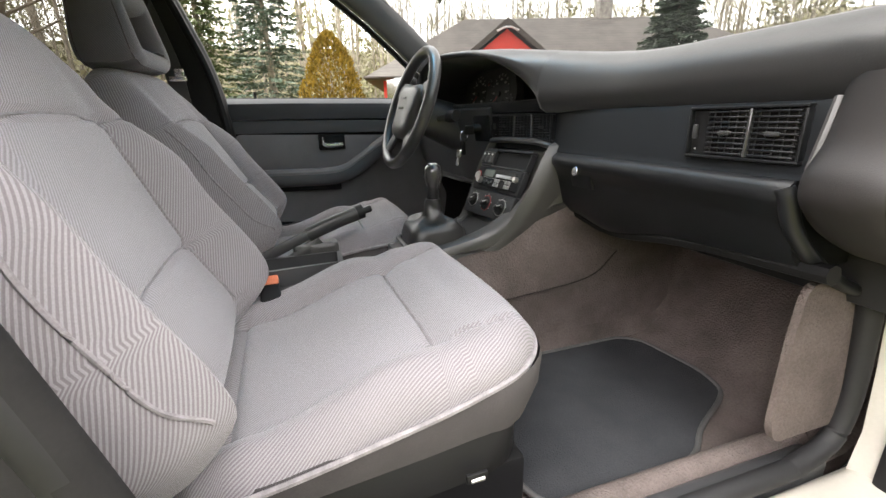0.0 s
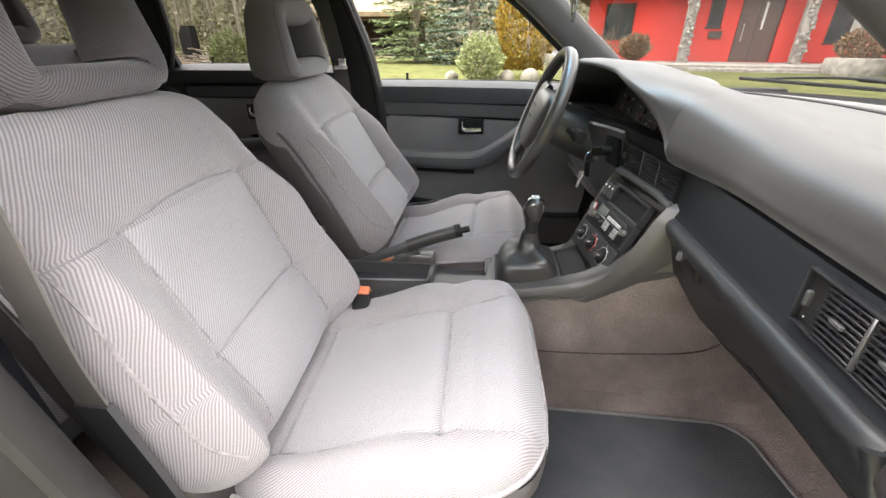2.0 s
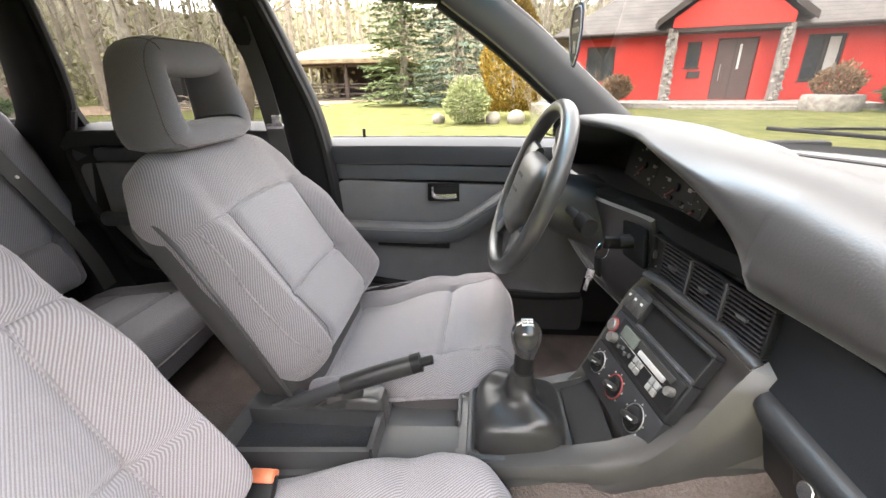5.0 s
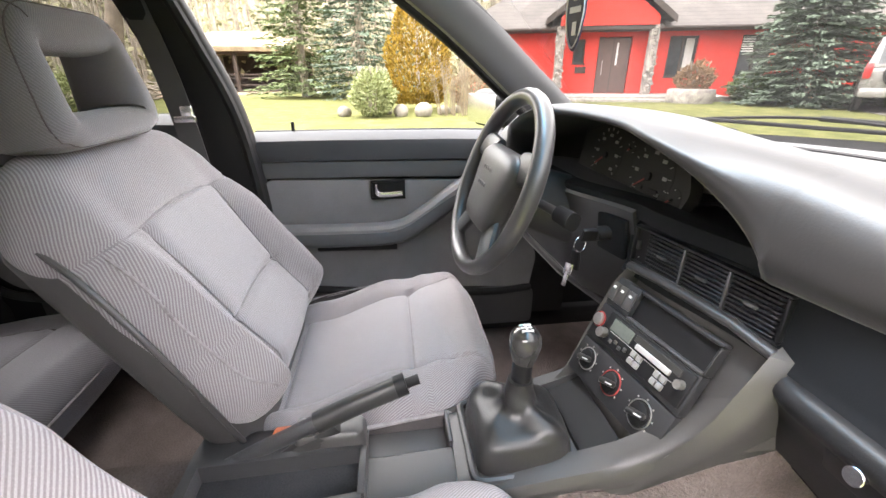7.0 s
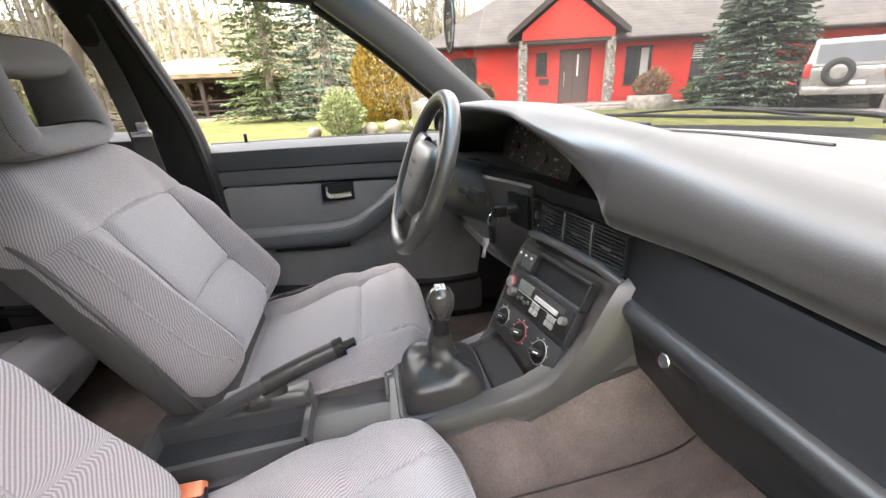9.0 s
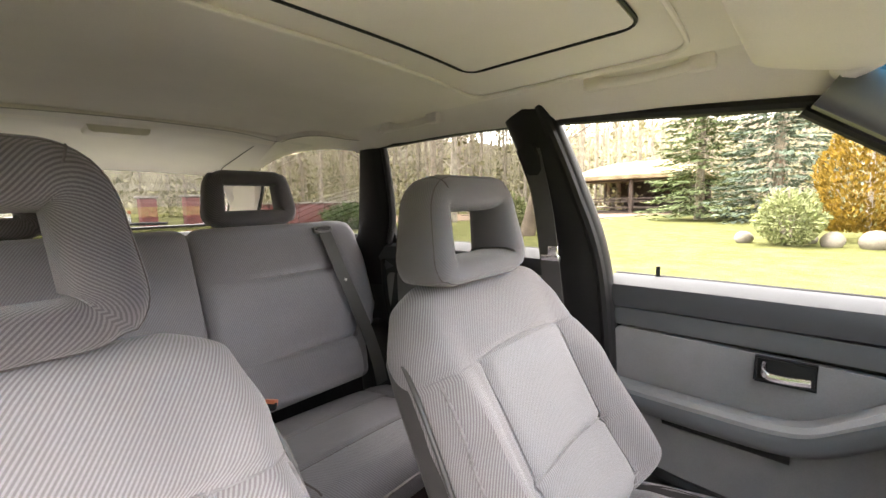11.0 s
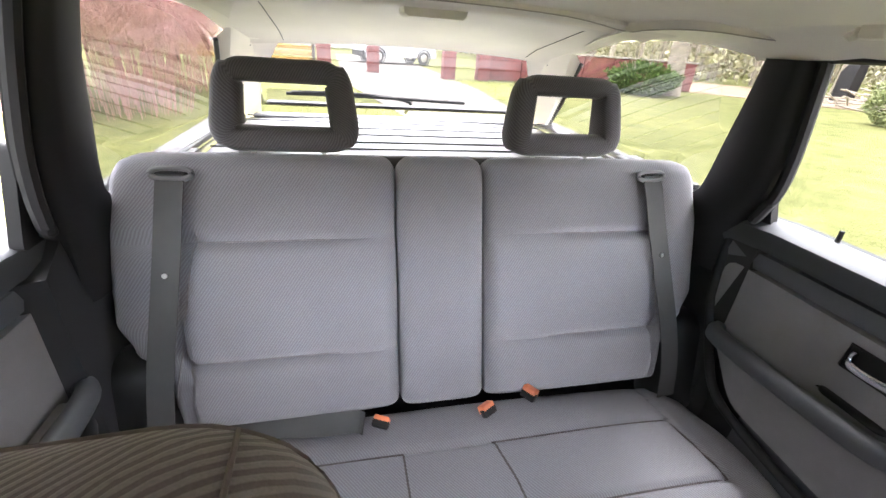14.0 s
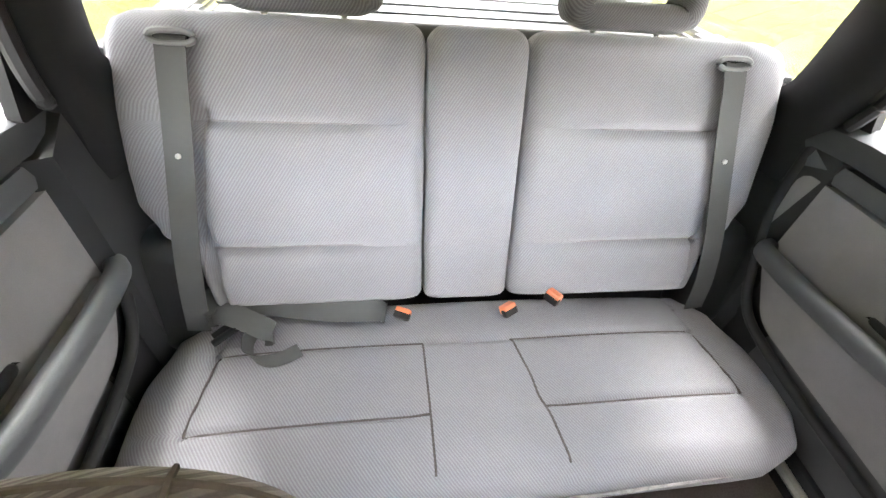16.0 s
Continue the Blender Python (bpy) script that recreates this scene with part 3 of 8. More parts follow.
    rows = ((1.280, 0.584, -1.292, -1.397), (1.20, 0.597, -1.276, -1.386), (1.10, 0.612, -1.262, -1.394), (1.03, 0.620, -1.260, -1.418 + 0.5 * back), (0.985, 0.626, -1.268, -1.450 + back), (0.955, 0.632, -1.280, -1.49 + back), (0.90, 0.640, -1.290, -1.50), (0.80, 0.650, -1.30, -1.50))
    if s < 0:
        rows = ((1.275, 0.585, -1.225, -1.320), (1.20, 0.597, -1.226, -1.343), (1.10, 0.612, -1.228, -1.376), (1.03, 0.620, -1.236, -1.394), (0.985, 0.626, -1.255, -1.410), (0.955, 0.632, -1.272, -1.44), (0.90, 0.640, -1.290, -1.50), (0.80, 0.650, -1.30, -1.50))
    part("c_pillar", loft([[Vector((s * (x + a), y0 + (y1 - y0) * k, z)) for a, k in ((0.055, 0.0), (0.018, 0.02), (0.006, 0.10), (0.0, 0.25), (0.0, 0.75), (0.006, 0.92), (0.020, 0.99), (0.055, 1.0))] for z, x, y0, y1 in rows]), BLACK, t, "black C pillar trim")
    part("c_pillar_seal", tube(curve_pts([(s * (x + 0.030), y0 + 0.012, z) for z, x, y0, y1 in rows[:-2]]), 0.012, 8), RUBBER, t)
    part("quarter_fillet", prism(rounded([(-1.33, 1.09), (-1.278, 1.09), (-1.222, 0.945), (-1.33, 0.945)], 0.012), "x", s * 0.672, s * 0.690), BLACK, t, "black corner trim of the rear window")
    part("sill", box(min(s * 0.655, s * 0.75), max(s * 0.655, s * 0.75), -1.26, -0.50 if s < 0 else -0.56, 0.24, 0.385, 0.008), BLACK, t, "black sill under the rear door")
    if s < 0:
        part("front_sill", box(-0.75, -0.672, -0.50, 0.50, 0.24, 0.36, 0.008), BLACK, t, "black sill under the front door")
    # lower trim beside the bench, over the wheel arch
    part("arch_trim", loft([[Vector((s * 0.655, y, z0)), Vector((s * 0.685, y + 0.02, z0)), Vector((s * 0.695, y + 0.02, z1)), Vector((s * (0.658 + 0.008 * k), y, z1))] for k, (y, z0, z1) in enumerate(((-1.22, 0.33, 0.90), (-1.30, 0.40, 0.94), (-1.42, 0.50, 0.97), (-1.55, 0.55, 0.965)))]), TRIM_DARK, t, "dark plastic trim over the wheel arch")
    part("arch_bulge", pillow(0.30, 0.075, 0.07, 2.4, ends=(0.06, 0.06), ns=40, nv=20, m=pose(s * 0.635, -1.27, 0.38, 14, 0, 0))[0], TRIM_DARK, t, "charcoal wheel arch trim")
    # luggage bay sides and rear pillar
    part("bay_side", box(s * 0.60 - 0.02, s * 0.60 + 0.02, -2.38, -1.45, 0.55, 0.962, 0.01), PLASTIC, t, "dark luggage bay side trim")
    part("bay_ledge", box(min(s * 0.565, s * 0.66), max(s * 0.565, s * 0.66), -2.36, -1.42, 0.962, 0.985, 0.008), PLASTIC, t, "dark ledge under the side window")
    part("cover_bracket", join(box(s * 0.575 - 0.035, s * 0.575 + 0.035, -1.63, -1.55, 0.985, 1.005, 0.006), tube([(s * 0.565, -1.56, 1.0), (s * 0.565, -1.8, 0.995)], 0.010, 8)), PLASTIC, t, "dark luggage cover bracket")
    upper = curve_pts([(0.600, -1.27, 1.303), (0.540, -1.315, 1.309), (0.470, -1.315, 1.312), (0.425, -1.365, 1.314), (0.405, -1.44, 1.312), (0.395, -1.505, 1.308)], 6)
    lower = curve_pts([(0.600, -1.32, 1.272), (0.588, -1.41, 1.288), (0.580, -1.52, 1.299), (0.572, -1.64, 1.301), (0.556, -1.78, 1.293), (0.515, -1.94, 1.262)], 6)
    rows = []
    for a, b in zip(upper, lower):
        a, b = Vector(a), Vector(b)
        m1, m2 = a.lerp(b, 0.33) + Vector((0, 0, 0.004)), a.lerp(b, 0.72) + Vector((0, 0, 0.003))
        rows.append([Vector((s * p.x, p.y, p.z)) for p in (a + Vector((0.004, -0.004, 0.03)), a + Vector((0.001, -0.001, 0.006)), a, m1, m2, b + Vector((-0.006, 0, 0.003)), b, b + Vector((0.008, 0, 0.004)), b + Vector((0.05, 0, 0.05)))])
    part("cargo_valance", loft(rows), LINER_TRIM, t, "beige moulded roof edge arching over the cargo window")
    part("d_pillar", loft([[Vector((s * a, y, z)) for a, y, z in row] for row in (
        ((0.50, -1.92, 1.27), (0.43, -2.03, 1.29), (0.40, -2.05, 1.23), (0.52, -2.04, 1.22), (0.56, -1.95, 1.22)),
        ((0.555, -2.06, 1.12), (0.50, -2.15, 1.13), (0.49, -2.18, 1.10), (0.55, -2.20, 1.10), (0.60, -2.10, 1.10)),
        ((0.59, -2.22, 0.96), (0.54, -2.32, 0.96), (0.53, -2.36, 0.95), (0.58, -2.38, 0.95), (0.63, -2.26, 0.95)))]), LINER_TRIM, t, "beige rear pillar trim")
    part("cargo_seal", tube(curve_pts([(s * 0.548, -1.935, 1.225), (s * 0.590, -2.085, 1.10), (s * 0.620, -2.245, 0.965)]), 0.0065, 8), RUBBER, t, "black seal of the cargo window")
    f = 0.0 if s > 0 else 0.09
    pane("cargo_window", [(s * 0.64, -1.36 + f, 0.975), (s * 0.60, -2.30, 0.97), (s * 0.545, -1.99, 1.285), (s * 0.595, -1.39 + f, 1.315)], PANE_REAR, t)
    return t


side_trim(-1, "left")
side_trim(1, "right")

# rear header and tailgate
tg = thing("tailgate", (0, -2.35, 0.95), "tailgate with a sloping rear window and beige inner trim", "tailgate", kind="structure")
part("header_trim", loft([[Vector((x, y, z - 0.022 * (x / 0.5) ** 2)) for y, z in ((-1.498, 1.356), (-1.500, 1.334), (-1.508, 1.330), (-1.70, 1.322), (-1.95, 1.275), (-2.03, 1.250), (-2.045, 1.237), (-2.07, 1.26), (-1.9, 1.36))] for x in [-0.53 + 0.053 * k for k in range(21)]]), LINER_TRIM, tg, "beige header trim")
edge = [(0.600, -1.268, 1.302), (0.540, -1.313, 1.308), (0.470, -1.313, 1.311), (0.425, -1.363, 1.313), (0.405, -1.44, 1.311), (0.395, -1.502, 1.309), (0.25, -1.4975, 1.326), (0.0, -1.4975, 1.332)]
part("header_seam", tube(curve_pts(edge + [(-x, y, z) for x, y, z in edge[-2::-1]], 4), 0.0012, 6), surface("headliner_seam", (0.42, 0.385, 0.33), 0.9, 0.1, 40, 300, 0.1), tg, "dark joint at the end of the headliner")
part("header_gap", join(*[tube([(x0, y, z - 0.013) for y, z in ((-1.62, 1.332), (-1.70, 1.318), (-1.95, 1.271), (-2.03, 1.246))], 0.0012, 6) for x0 in (-0.39, 0.385)]), BLACK, tg)
part("latch_cover", loft([[Vector((x, y, z)) for x, y in ((0.085 - k, -1.60), (-0.065 + k, -1.60), (-0.065 + k, -1.70 + k), (0.085 - k, -1.70 + k))] for z, k in ((1.335, 0), (1.312, 0.006), (1.306, 0.014))]), LINER_TRIM, tg, "beige latch cover")
pane("rear_window", [(-0.57, -2.47, 0.93), (0.57, -2.47, 0.93), (0.47, -2.05, 1.24), (-0.47, -2.05, 1.24)], PANE_REAR, tg)
for s in (-1, 1):
    part("gas_strut", tube([(s * 0.49, -2.05, 1.22), (s * 0.545, -2.22, 1.10), (s * 0.565, -2.32, 0.97)], 0.011, 8), BLACK, tg, "black gas strut")
part("lower_frame", tube(curve_pts([(-0.56, -2.46, 0.93), (-0.5, -2.475, 0.922), (0, -2.49, 0.918), (0.5, -2.475, 0.922), (0.56, -2.46, 0.93)]), 0.03, 10, (0, 0, 1), 0.7), BLACK, tg, "black lower window frame")
part("wiper_arm", tube(curve_pts([(-0.05, -2.50, 0.965), (-0.05, -2.46, 1.02), (0.2, -2.42, 1.045), (0.42, -2.42, 1.04)]), 0.007, 8), BLACK, tg, "black rear wiper")
part("wiper_blade", tube([(-0.30, -2.435, 1.025), (0.1, -2.43, 1.035), (0.44, -2.425, 1.035)], 0.007, 6), RUBBER, tg)
part("window_frame", tube(curve_pts([(-0.475, -2.06, 1.232), (-0.51, -2.22, 1.12), (-0.525, -2.36, 1.02), (-0.49, -2.405, 1.000), (0, -2.42, 0.998), (0.49, -2.405, 1.000), (0.525, -2.36, 1.02), (0.51, -2.22, 1.12), (0.475, -2.06, 1.232)], 5), 0.010, 8), BLACK, tg, "black rubber frame of the rear window")
part("rear_lock_bar", box(-0.50, 0.50, -2.36, -2.31, 1.005, 1.018, 0.005), BLACK, tg, "black cover bar")

lc = thing("luggage_cover", (0, -1.85, 0.98), "grey ribbed roll-out luggage cover, drawn shut", "luggage cover")
part("blind", sheet(lambda u, v: (-0.545 + 1.09 * u, -1.56 - 0.66 * v, 0.985 + 0.006 * math.sin(v * 6.28) - 0.01 * (2 * u - 1) ** 2), 10, 24, 0.006), COVER, lc)
for k, y in enumerate((-1.62, -1.70, -1.78, -1.88, -1.98, -2.08, -2.16)):
    part("rib", tube([(x, y + 0.003 * math.sin(9 * x + k), 0.991) for x in (-0.54, -0.3, 0, 0.3, 0.54)], 0.0024, 6, (0, 0, 1), 0.9), SLATE, lc, "dark rib")
part("cassette", tube([(x, -1.545, 0.985) for x in (-0.56, -0.2, 0.2, 0.56)], 0.03, 12), PLASTIC, lc, "black roller cassette")
part("pull_bar", box(-0.53, 0.53, -2.25, -2.20, 0.975, 0.99, 0.005), PLASTIC, lc, "black pull bar")

# ---- doors ----


def door_lever(parent, s, y, z, xin):
    r = part("lever_recess", box(min(xin, xin + s * 0.01), max(xin, xin + s * 0.01), y - 0.044, y + 0.044, z - 0.024, z + 0.024, 0.004), BLACK, parent, "black lever recess")
    part("lever_bezel", join(*[tube(p, 0.0035, 6) for p in ([(xin - s * 0.001, y + a * 0.043, z + b * 0.023) for a, b in ((-1, -1), (-1, 1), (1, 1), (1, -1), (-1, -1))],)]), BLACK, r)
    part("lever", join(tube(curve_pts([(xin - s * 0.006, y - 0.030, z + 0.016), (xin - s * 0.012, y - 0.028, z - 0.006), (xin - s * 0.014, y - 0.005, z - 0.010), (xin - s * 0.012, y + 0.036, z - 0.008)]), 0.007, 8, (0, 0, 1), 0.6)), CHROME, r, "chrome door lever")


def front_door(s, tag):
    d = thing("front_door", (s * 0.68, -0.15, 0.33), "closed driver's door with grey cloth card and charcoal armrest", "car door")
    y0, y1 = -0.49, 0.36
    x = lambda d_: s * (0.70 - d_)
    part("door_core", prism(rounded([(y0, 0.33), (y1, 0.33), (y1, 0.88), (y0, 0.89)], 0.02), "x", s * 0.672, s * 0.74), BLACK, d, "black door core")
    part("window_ledge", loft([[Vector((x(-0.03), y, z + 0.0)), Vector((x(-0.025), y, z + 0.010)), Vector((x(0.02), y, z + 0.008)), Vector((x(0.045), y, z - 0.008)), Vector((x(0.052), y, z - 0.03)), Vector((x(0.046), y, z - 0.058)), Vector((x(0.02), y, z - 0.060))] for y, z in ((y0, 0.908), (-0.3, 0.908), (0, 0.905), (0.2, 0.900), (y1, 0.895))]), LEDGE, d, "slate vinyl window ledge")
    part("upper_band", loft([[Vector((x(0.0), y, z + 0.004)), Vector((x(0.042), y, z)), Vector((x(0.046), y, z - 0.02)), Vector((x(0.042), y, z - 0.04)), Vector((x(0.0), y, z - 0.044))] for y, z in ((y0 + 0.01, 0.848), (-0.2, 0.845), (0.1, 0.838), (0.24, 0.830))]), SLATE, d, "slate vinyl band")
    part("card", prism(rounded([(y0 + 0.015, 0.47), (0.235, 0.43), (0.255, 0.56), (0.14, 0.785), (y0 + 0.015, 0.805)], 0.025), "x", s * 0.655, s * 0.675), DOOR_CLOTH, d, "grey cloth door card")
    arm = curve_pts([(s * 0.640, -0.47, 0.655), (s * 0.635, -0.30, 0.652), (s * 0.635, -0.15, 0.655), (s * 0.637, -0.07, 0.695), (s * 0.640, 0.0, 0.745), (s * 0.648, 0.06, 0.778), (s * 0.655, 0.10, 0.775)])
    a = part("armrest", tube(arm, 0.026, 14, (0, 0, 1), 1.3, 0.8, lambda k: 1 - 0.25 * smooth01((k - 0.5) / 0.5)), SLATE, d, "slate padded armrest")
    part("armrest_top", tube([(p.x - s * 0.006, p.y, p.z + 0.018) for p in arm], 0.018, 10, (0, 0, 1), 1.3, 0.8), DOOR_CLOTH, a, "grey armrest top")
    part("pull_pocket", tube([(s * 0.642, -0.36, 0.628), (s * 0.635, -0.15, 0.625)], 0.018, 10, (0, 0, 1), 0.9), BLACK, a, "dark pull pocket")
    part("map_pocket", tube(curve_pts([(s * 0.645, -0.44, 0.50), (s * 0.62, -0.2, 0.485), (s * 0.62, 0.1, 0.465), (s * 0.65, 0.24, 0.455)]), 0.012, 10, (0, 0, 1), 0.9), BLACK, d, "black map pocket edge")
    part("pocket_bin", prism(rounded([(-0.46, 0.34), (0.25, 0.34), (0.25, 0.455), (-0.46, 0.50)], 0.02), "x", s * 0.640, s * 0.66), PLASTIC, d, "charcoal map pocket")
    door_lever(d, s, -0.166, 0.771, s * 0.652)
    part("lock_pin", tube([(s * 0.708, -0.398, 0.90), (s * 0.708, -0.398, 0.94)], 0.0045, 8), BLACK, d, "black lock pin")
    part("window_frame_strip", tube([(s * 0.712, y0, 0.915), (s * 0.712, 0.0, 0.912), (s * 0.70, 0.33, 0.905)], 0.006, 8), RUBBER, d, "black window scraper")
    part("mirror_corner", prism(rounded([(0.14, 0.905), (0.34, 0.905), (0.22, 0.985)], 0.01), "x", s * 0.665, s * 0.69), PLASTIC, d, "black mirror corner trim")
    pane("pane", [(s * 0.715, -0.53, 0.90), (s * 0.71, 0.34, 0.895), (s * 0.62, -0.10, 1.25), (s * 0.64, -0.66, 1.275)], PANE, d)
    m = part("wing_mirror", pillow(0.11, 0.09, 0.05, 3.0, ends=(0.03, 0.03), ns=32, nv=16, m=pose(s * 0.86, 0.165, 0.898, 0, 0, -s * 20))[0], BLACK, d, "black wing mirror")
    part("mirror_glass", moved(box(-0.075, 0.075, -0.002, 0.002, 0.015, 0.097, 0.002), pose(s * 0.86, 0.165, 0.898, 0, 0, -s * 20) @ pose(0, -0.052, 0)), CHROME, m, "mirror glass")
    return d


front_door(-1, "driver")


def open_door():
    """The passenger's door, swung wide open outside the doorway; y runs from its hinge to its free edge, x from the card to the outer skin."""
    m = pose(0.765, 0.50, 0, 0, 0, -112) @ Matrix.Scale(-1, 4, (1, 0, 0))
    d = thing("passenger_door", (0.765, 0.50, 0.33), "passenger door swung wide open with grey cloth card", "car door")
    part("skin", moved(prism(rounded([(0.0, 0.30), (0.90, 0.32), (0.95, 0.90), (0.0, 0.88)], 0.04), "x", 0.05, 0.10), m), BODY, d, "cream white painted outer skin")
    part("core", moved(prism(rounded([(0.01, 0.33), (0.86, 0.34), (0.90, 0.89), (0.01, 0.87)], 0.03), "x", 0.0, 0.05), m), BLACK, d, "black door core")
    part("card", moved(prism(rounded([(0.10, 0.47), (0.82, 0.47), (0.84, 0.80), (0.16, 0.785)], 0.03), "x", -0.018, 0.0), m), DOOR_CLOTH, d, "grey cloth door card")
    part("window_ledge", moved(box(-0.045, 0.01, 0.02, 0.88, 0.85, 0.91, 0.02, 3), m), LEDGE, d, "slate vinyl window ledge")
    part("armrest", moved(tube(curve_pts([(-0.05, 0.80, 0.655), (-0.055, 0.50, 0.655), (-0.05, 0.36, 0.72), (-0.03, 0.26, 0.775)]), 0.026, 12, (0, 0, 1), 1.3, 0.8), m), SLATE, d, "slate padded armrest")
    part("map_pocket", moved(prism(rounded([(0.10, 0.34), (0.82, 0.34), (0.82, 0.48), (0.10, 0.45)], 0.02), "x", -0.030, 0.0), m), PLASTIC, d, "charcoal map pocket")
    part("window_frame", moved(tube(curve_pts([(0.055, 0.06, 0.89), (0.04, 0.33, 1.12), (0.02, 0.52, 1.27), (0.015, 0.70, 1.30), (0.015, 0.83, 1.29), (0.03, 0.90, 1.10), (0.05, 0.94, 0.90)]), 0.022, 10), m), RUBBER, d, "black window frame")
    return d


open_door()


def rear_door(s):
    d = thing("rear_door", (s * 0.68, -0.95, 0.33), "closed rear door with grey cloth card and pull bar", "car door", "rear doors")
    y0, y1 = -1.300, -0.53
    x = lambda d_: s * (0.70 - d_)
    part("door_core", prism(rounded([(-1.16, 0.40), (y1, 0.36), (y1, 0.93), (y0, 0.935), (y0, 0.70)], 0.04), "x", s * 0.682, s * 0.74), BLACK, d, "black door core")
    part("window_ledge", loft([[Vector((x(-0.03), y, z)), Vector((x(-0.025), y, z + 0.010)), Vector((x(0.02), y, z + 0.008)), Vector((x(0.045), y, z - 0.010)), Vector((x(0.052), y, z - 0.035)), Vector((x(0.046), y, z - 0.052)), Vector((x(0.0), y, z - 0.054))] for y, z in ((-1.312, 0.935), (-1.29, 0.950), (-1.2, 0.958), (-0.9, 0.958), (y1, 0.950))]), LEDGE, d, "slate vinyl window ledge")
    part("upper_band", loft([[Vector((x(0.0), y, z + 0.004)), Vector((x(0.036), y, z)), Vector((x(0.041), y, z - 0.018)), Vector((x(0.037), y, z - 0.036)), Vector((x(0.0), y, z - 0.042))] for y, z in ((-1.292, 0.893), (-0.9, 0.896), (y1 + 0.01, 0.892))]), SLATE, d, "slate vinyl band")
    part("card", prism(rounded([(-1.13, 0.535), (-0.56, 0.50), (-0.56, 0.852), (-1.280, 0.852), (-1.262, 0.70)], 0.04), "x", s * 0.658, s * 0.684), DOOR_CLOTH, d, "grey cloth door card")
    part("lower_pocket", prism(rounded([(-1.10, 0.40), (-0.56, 0.38), (-0.56, 0.515), (-1.10, 0.54)], 0.03), "x", s * 0.664, s * 0.684), PLASTIC, d, "charcoal lower door trim")
    part("card_seal", tube(curve_pts([(s * 0.666, -1.300, 0.93), (s * 0.662, -1.290, 0.80), (s * 0.656, -1.266, 0.715), (s * 0.650, -1.215, 0.61), (s * 0.646, -1.165, 0.545), (s * 0.642, -1.09, 0.520), (s * 0.640, -0.95, 0.505), (s * 0.640, -0.75, 0.495)]), 0.011, 10), RUBBER, d, "black rubber door seal")
    bar = curve_pts([(s * 0.658, -1.226, 0.682), (s * 0.628, -1.205, 0.686), (s * 0.615, -1.10, 0.692), (s * 0.612, -0.98, 0.700), (s * 0.618, -0.88, 0.704), (s * 0.655, -0.83, 0.700)])
    part("pull_bar", tube(bar, 0.0215, 14, (0, 0, 1), 0.8, 0.8), SLATE, d, "charcoal door pull")
    part("pull_foot", loft([[Vector((s * a, y, z)) for y, z in rounded([(-1.13, 0.60), (-0.80, 0.60), (-0.80, 0.69), (-1.20, 0.69)], 0.03)] for a in (0.662, 0.650, 0.644)]), DOOR_CLOTH, d, "padded shelf under the pull")
    # solid black strip on the card in place of shade behind the pull
    part("pull_shade", pillow(0.12, 0.012, 0.006, 2.6, ends=(0.02, 0.02), ns=24, nv=14, m=pose(s * 0.655, -1.00, 0.722, -90, 0, 0))[0], BLACK, d, "black strip painting the shade behind the pull")
    door_lever(d, s, -0.945, 0.808, s * 0.655)
    part("lock_pin", tube([(s * 0.708, -1.12, 0.95), (s * 0.708, -1.12, 0.99)], 0.0045, 8), BLACK, d, "black lock pin")
    part("scuff_strip", tube([(s * 0.645, -1.0, 0.36), (s * 0.645, -0.6, 0.345)], 0.012, 8), STEEL, d, "bare metal door edge")
    pane("pane", [(s * 0.715, -1.28, 0.945), (s * 0.715, -0.56, 0.945), (s * 0.635, -0.72, 1.300), (s * 0.622, -1.33, 1.296)], PANE_DOOR, d)
    return d


rear_door(-1)
rear_door(1).location.x += 0.026

# ---- front seats ----


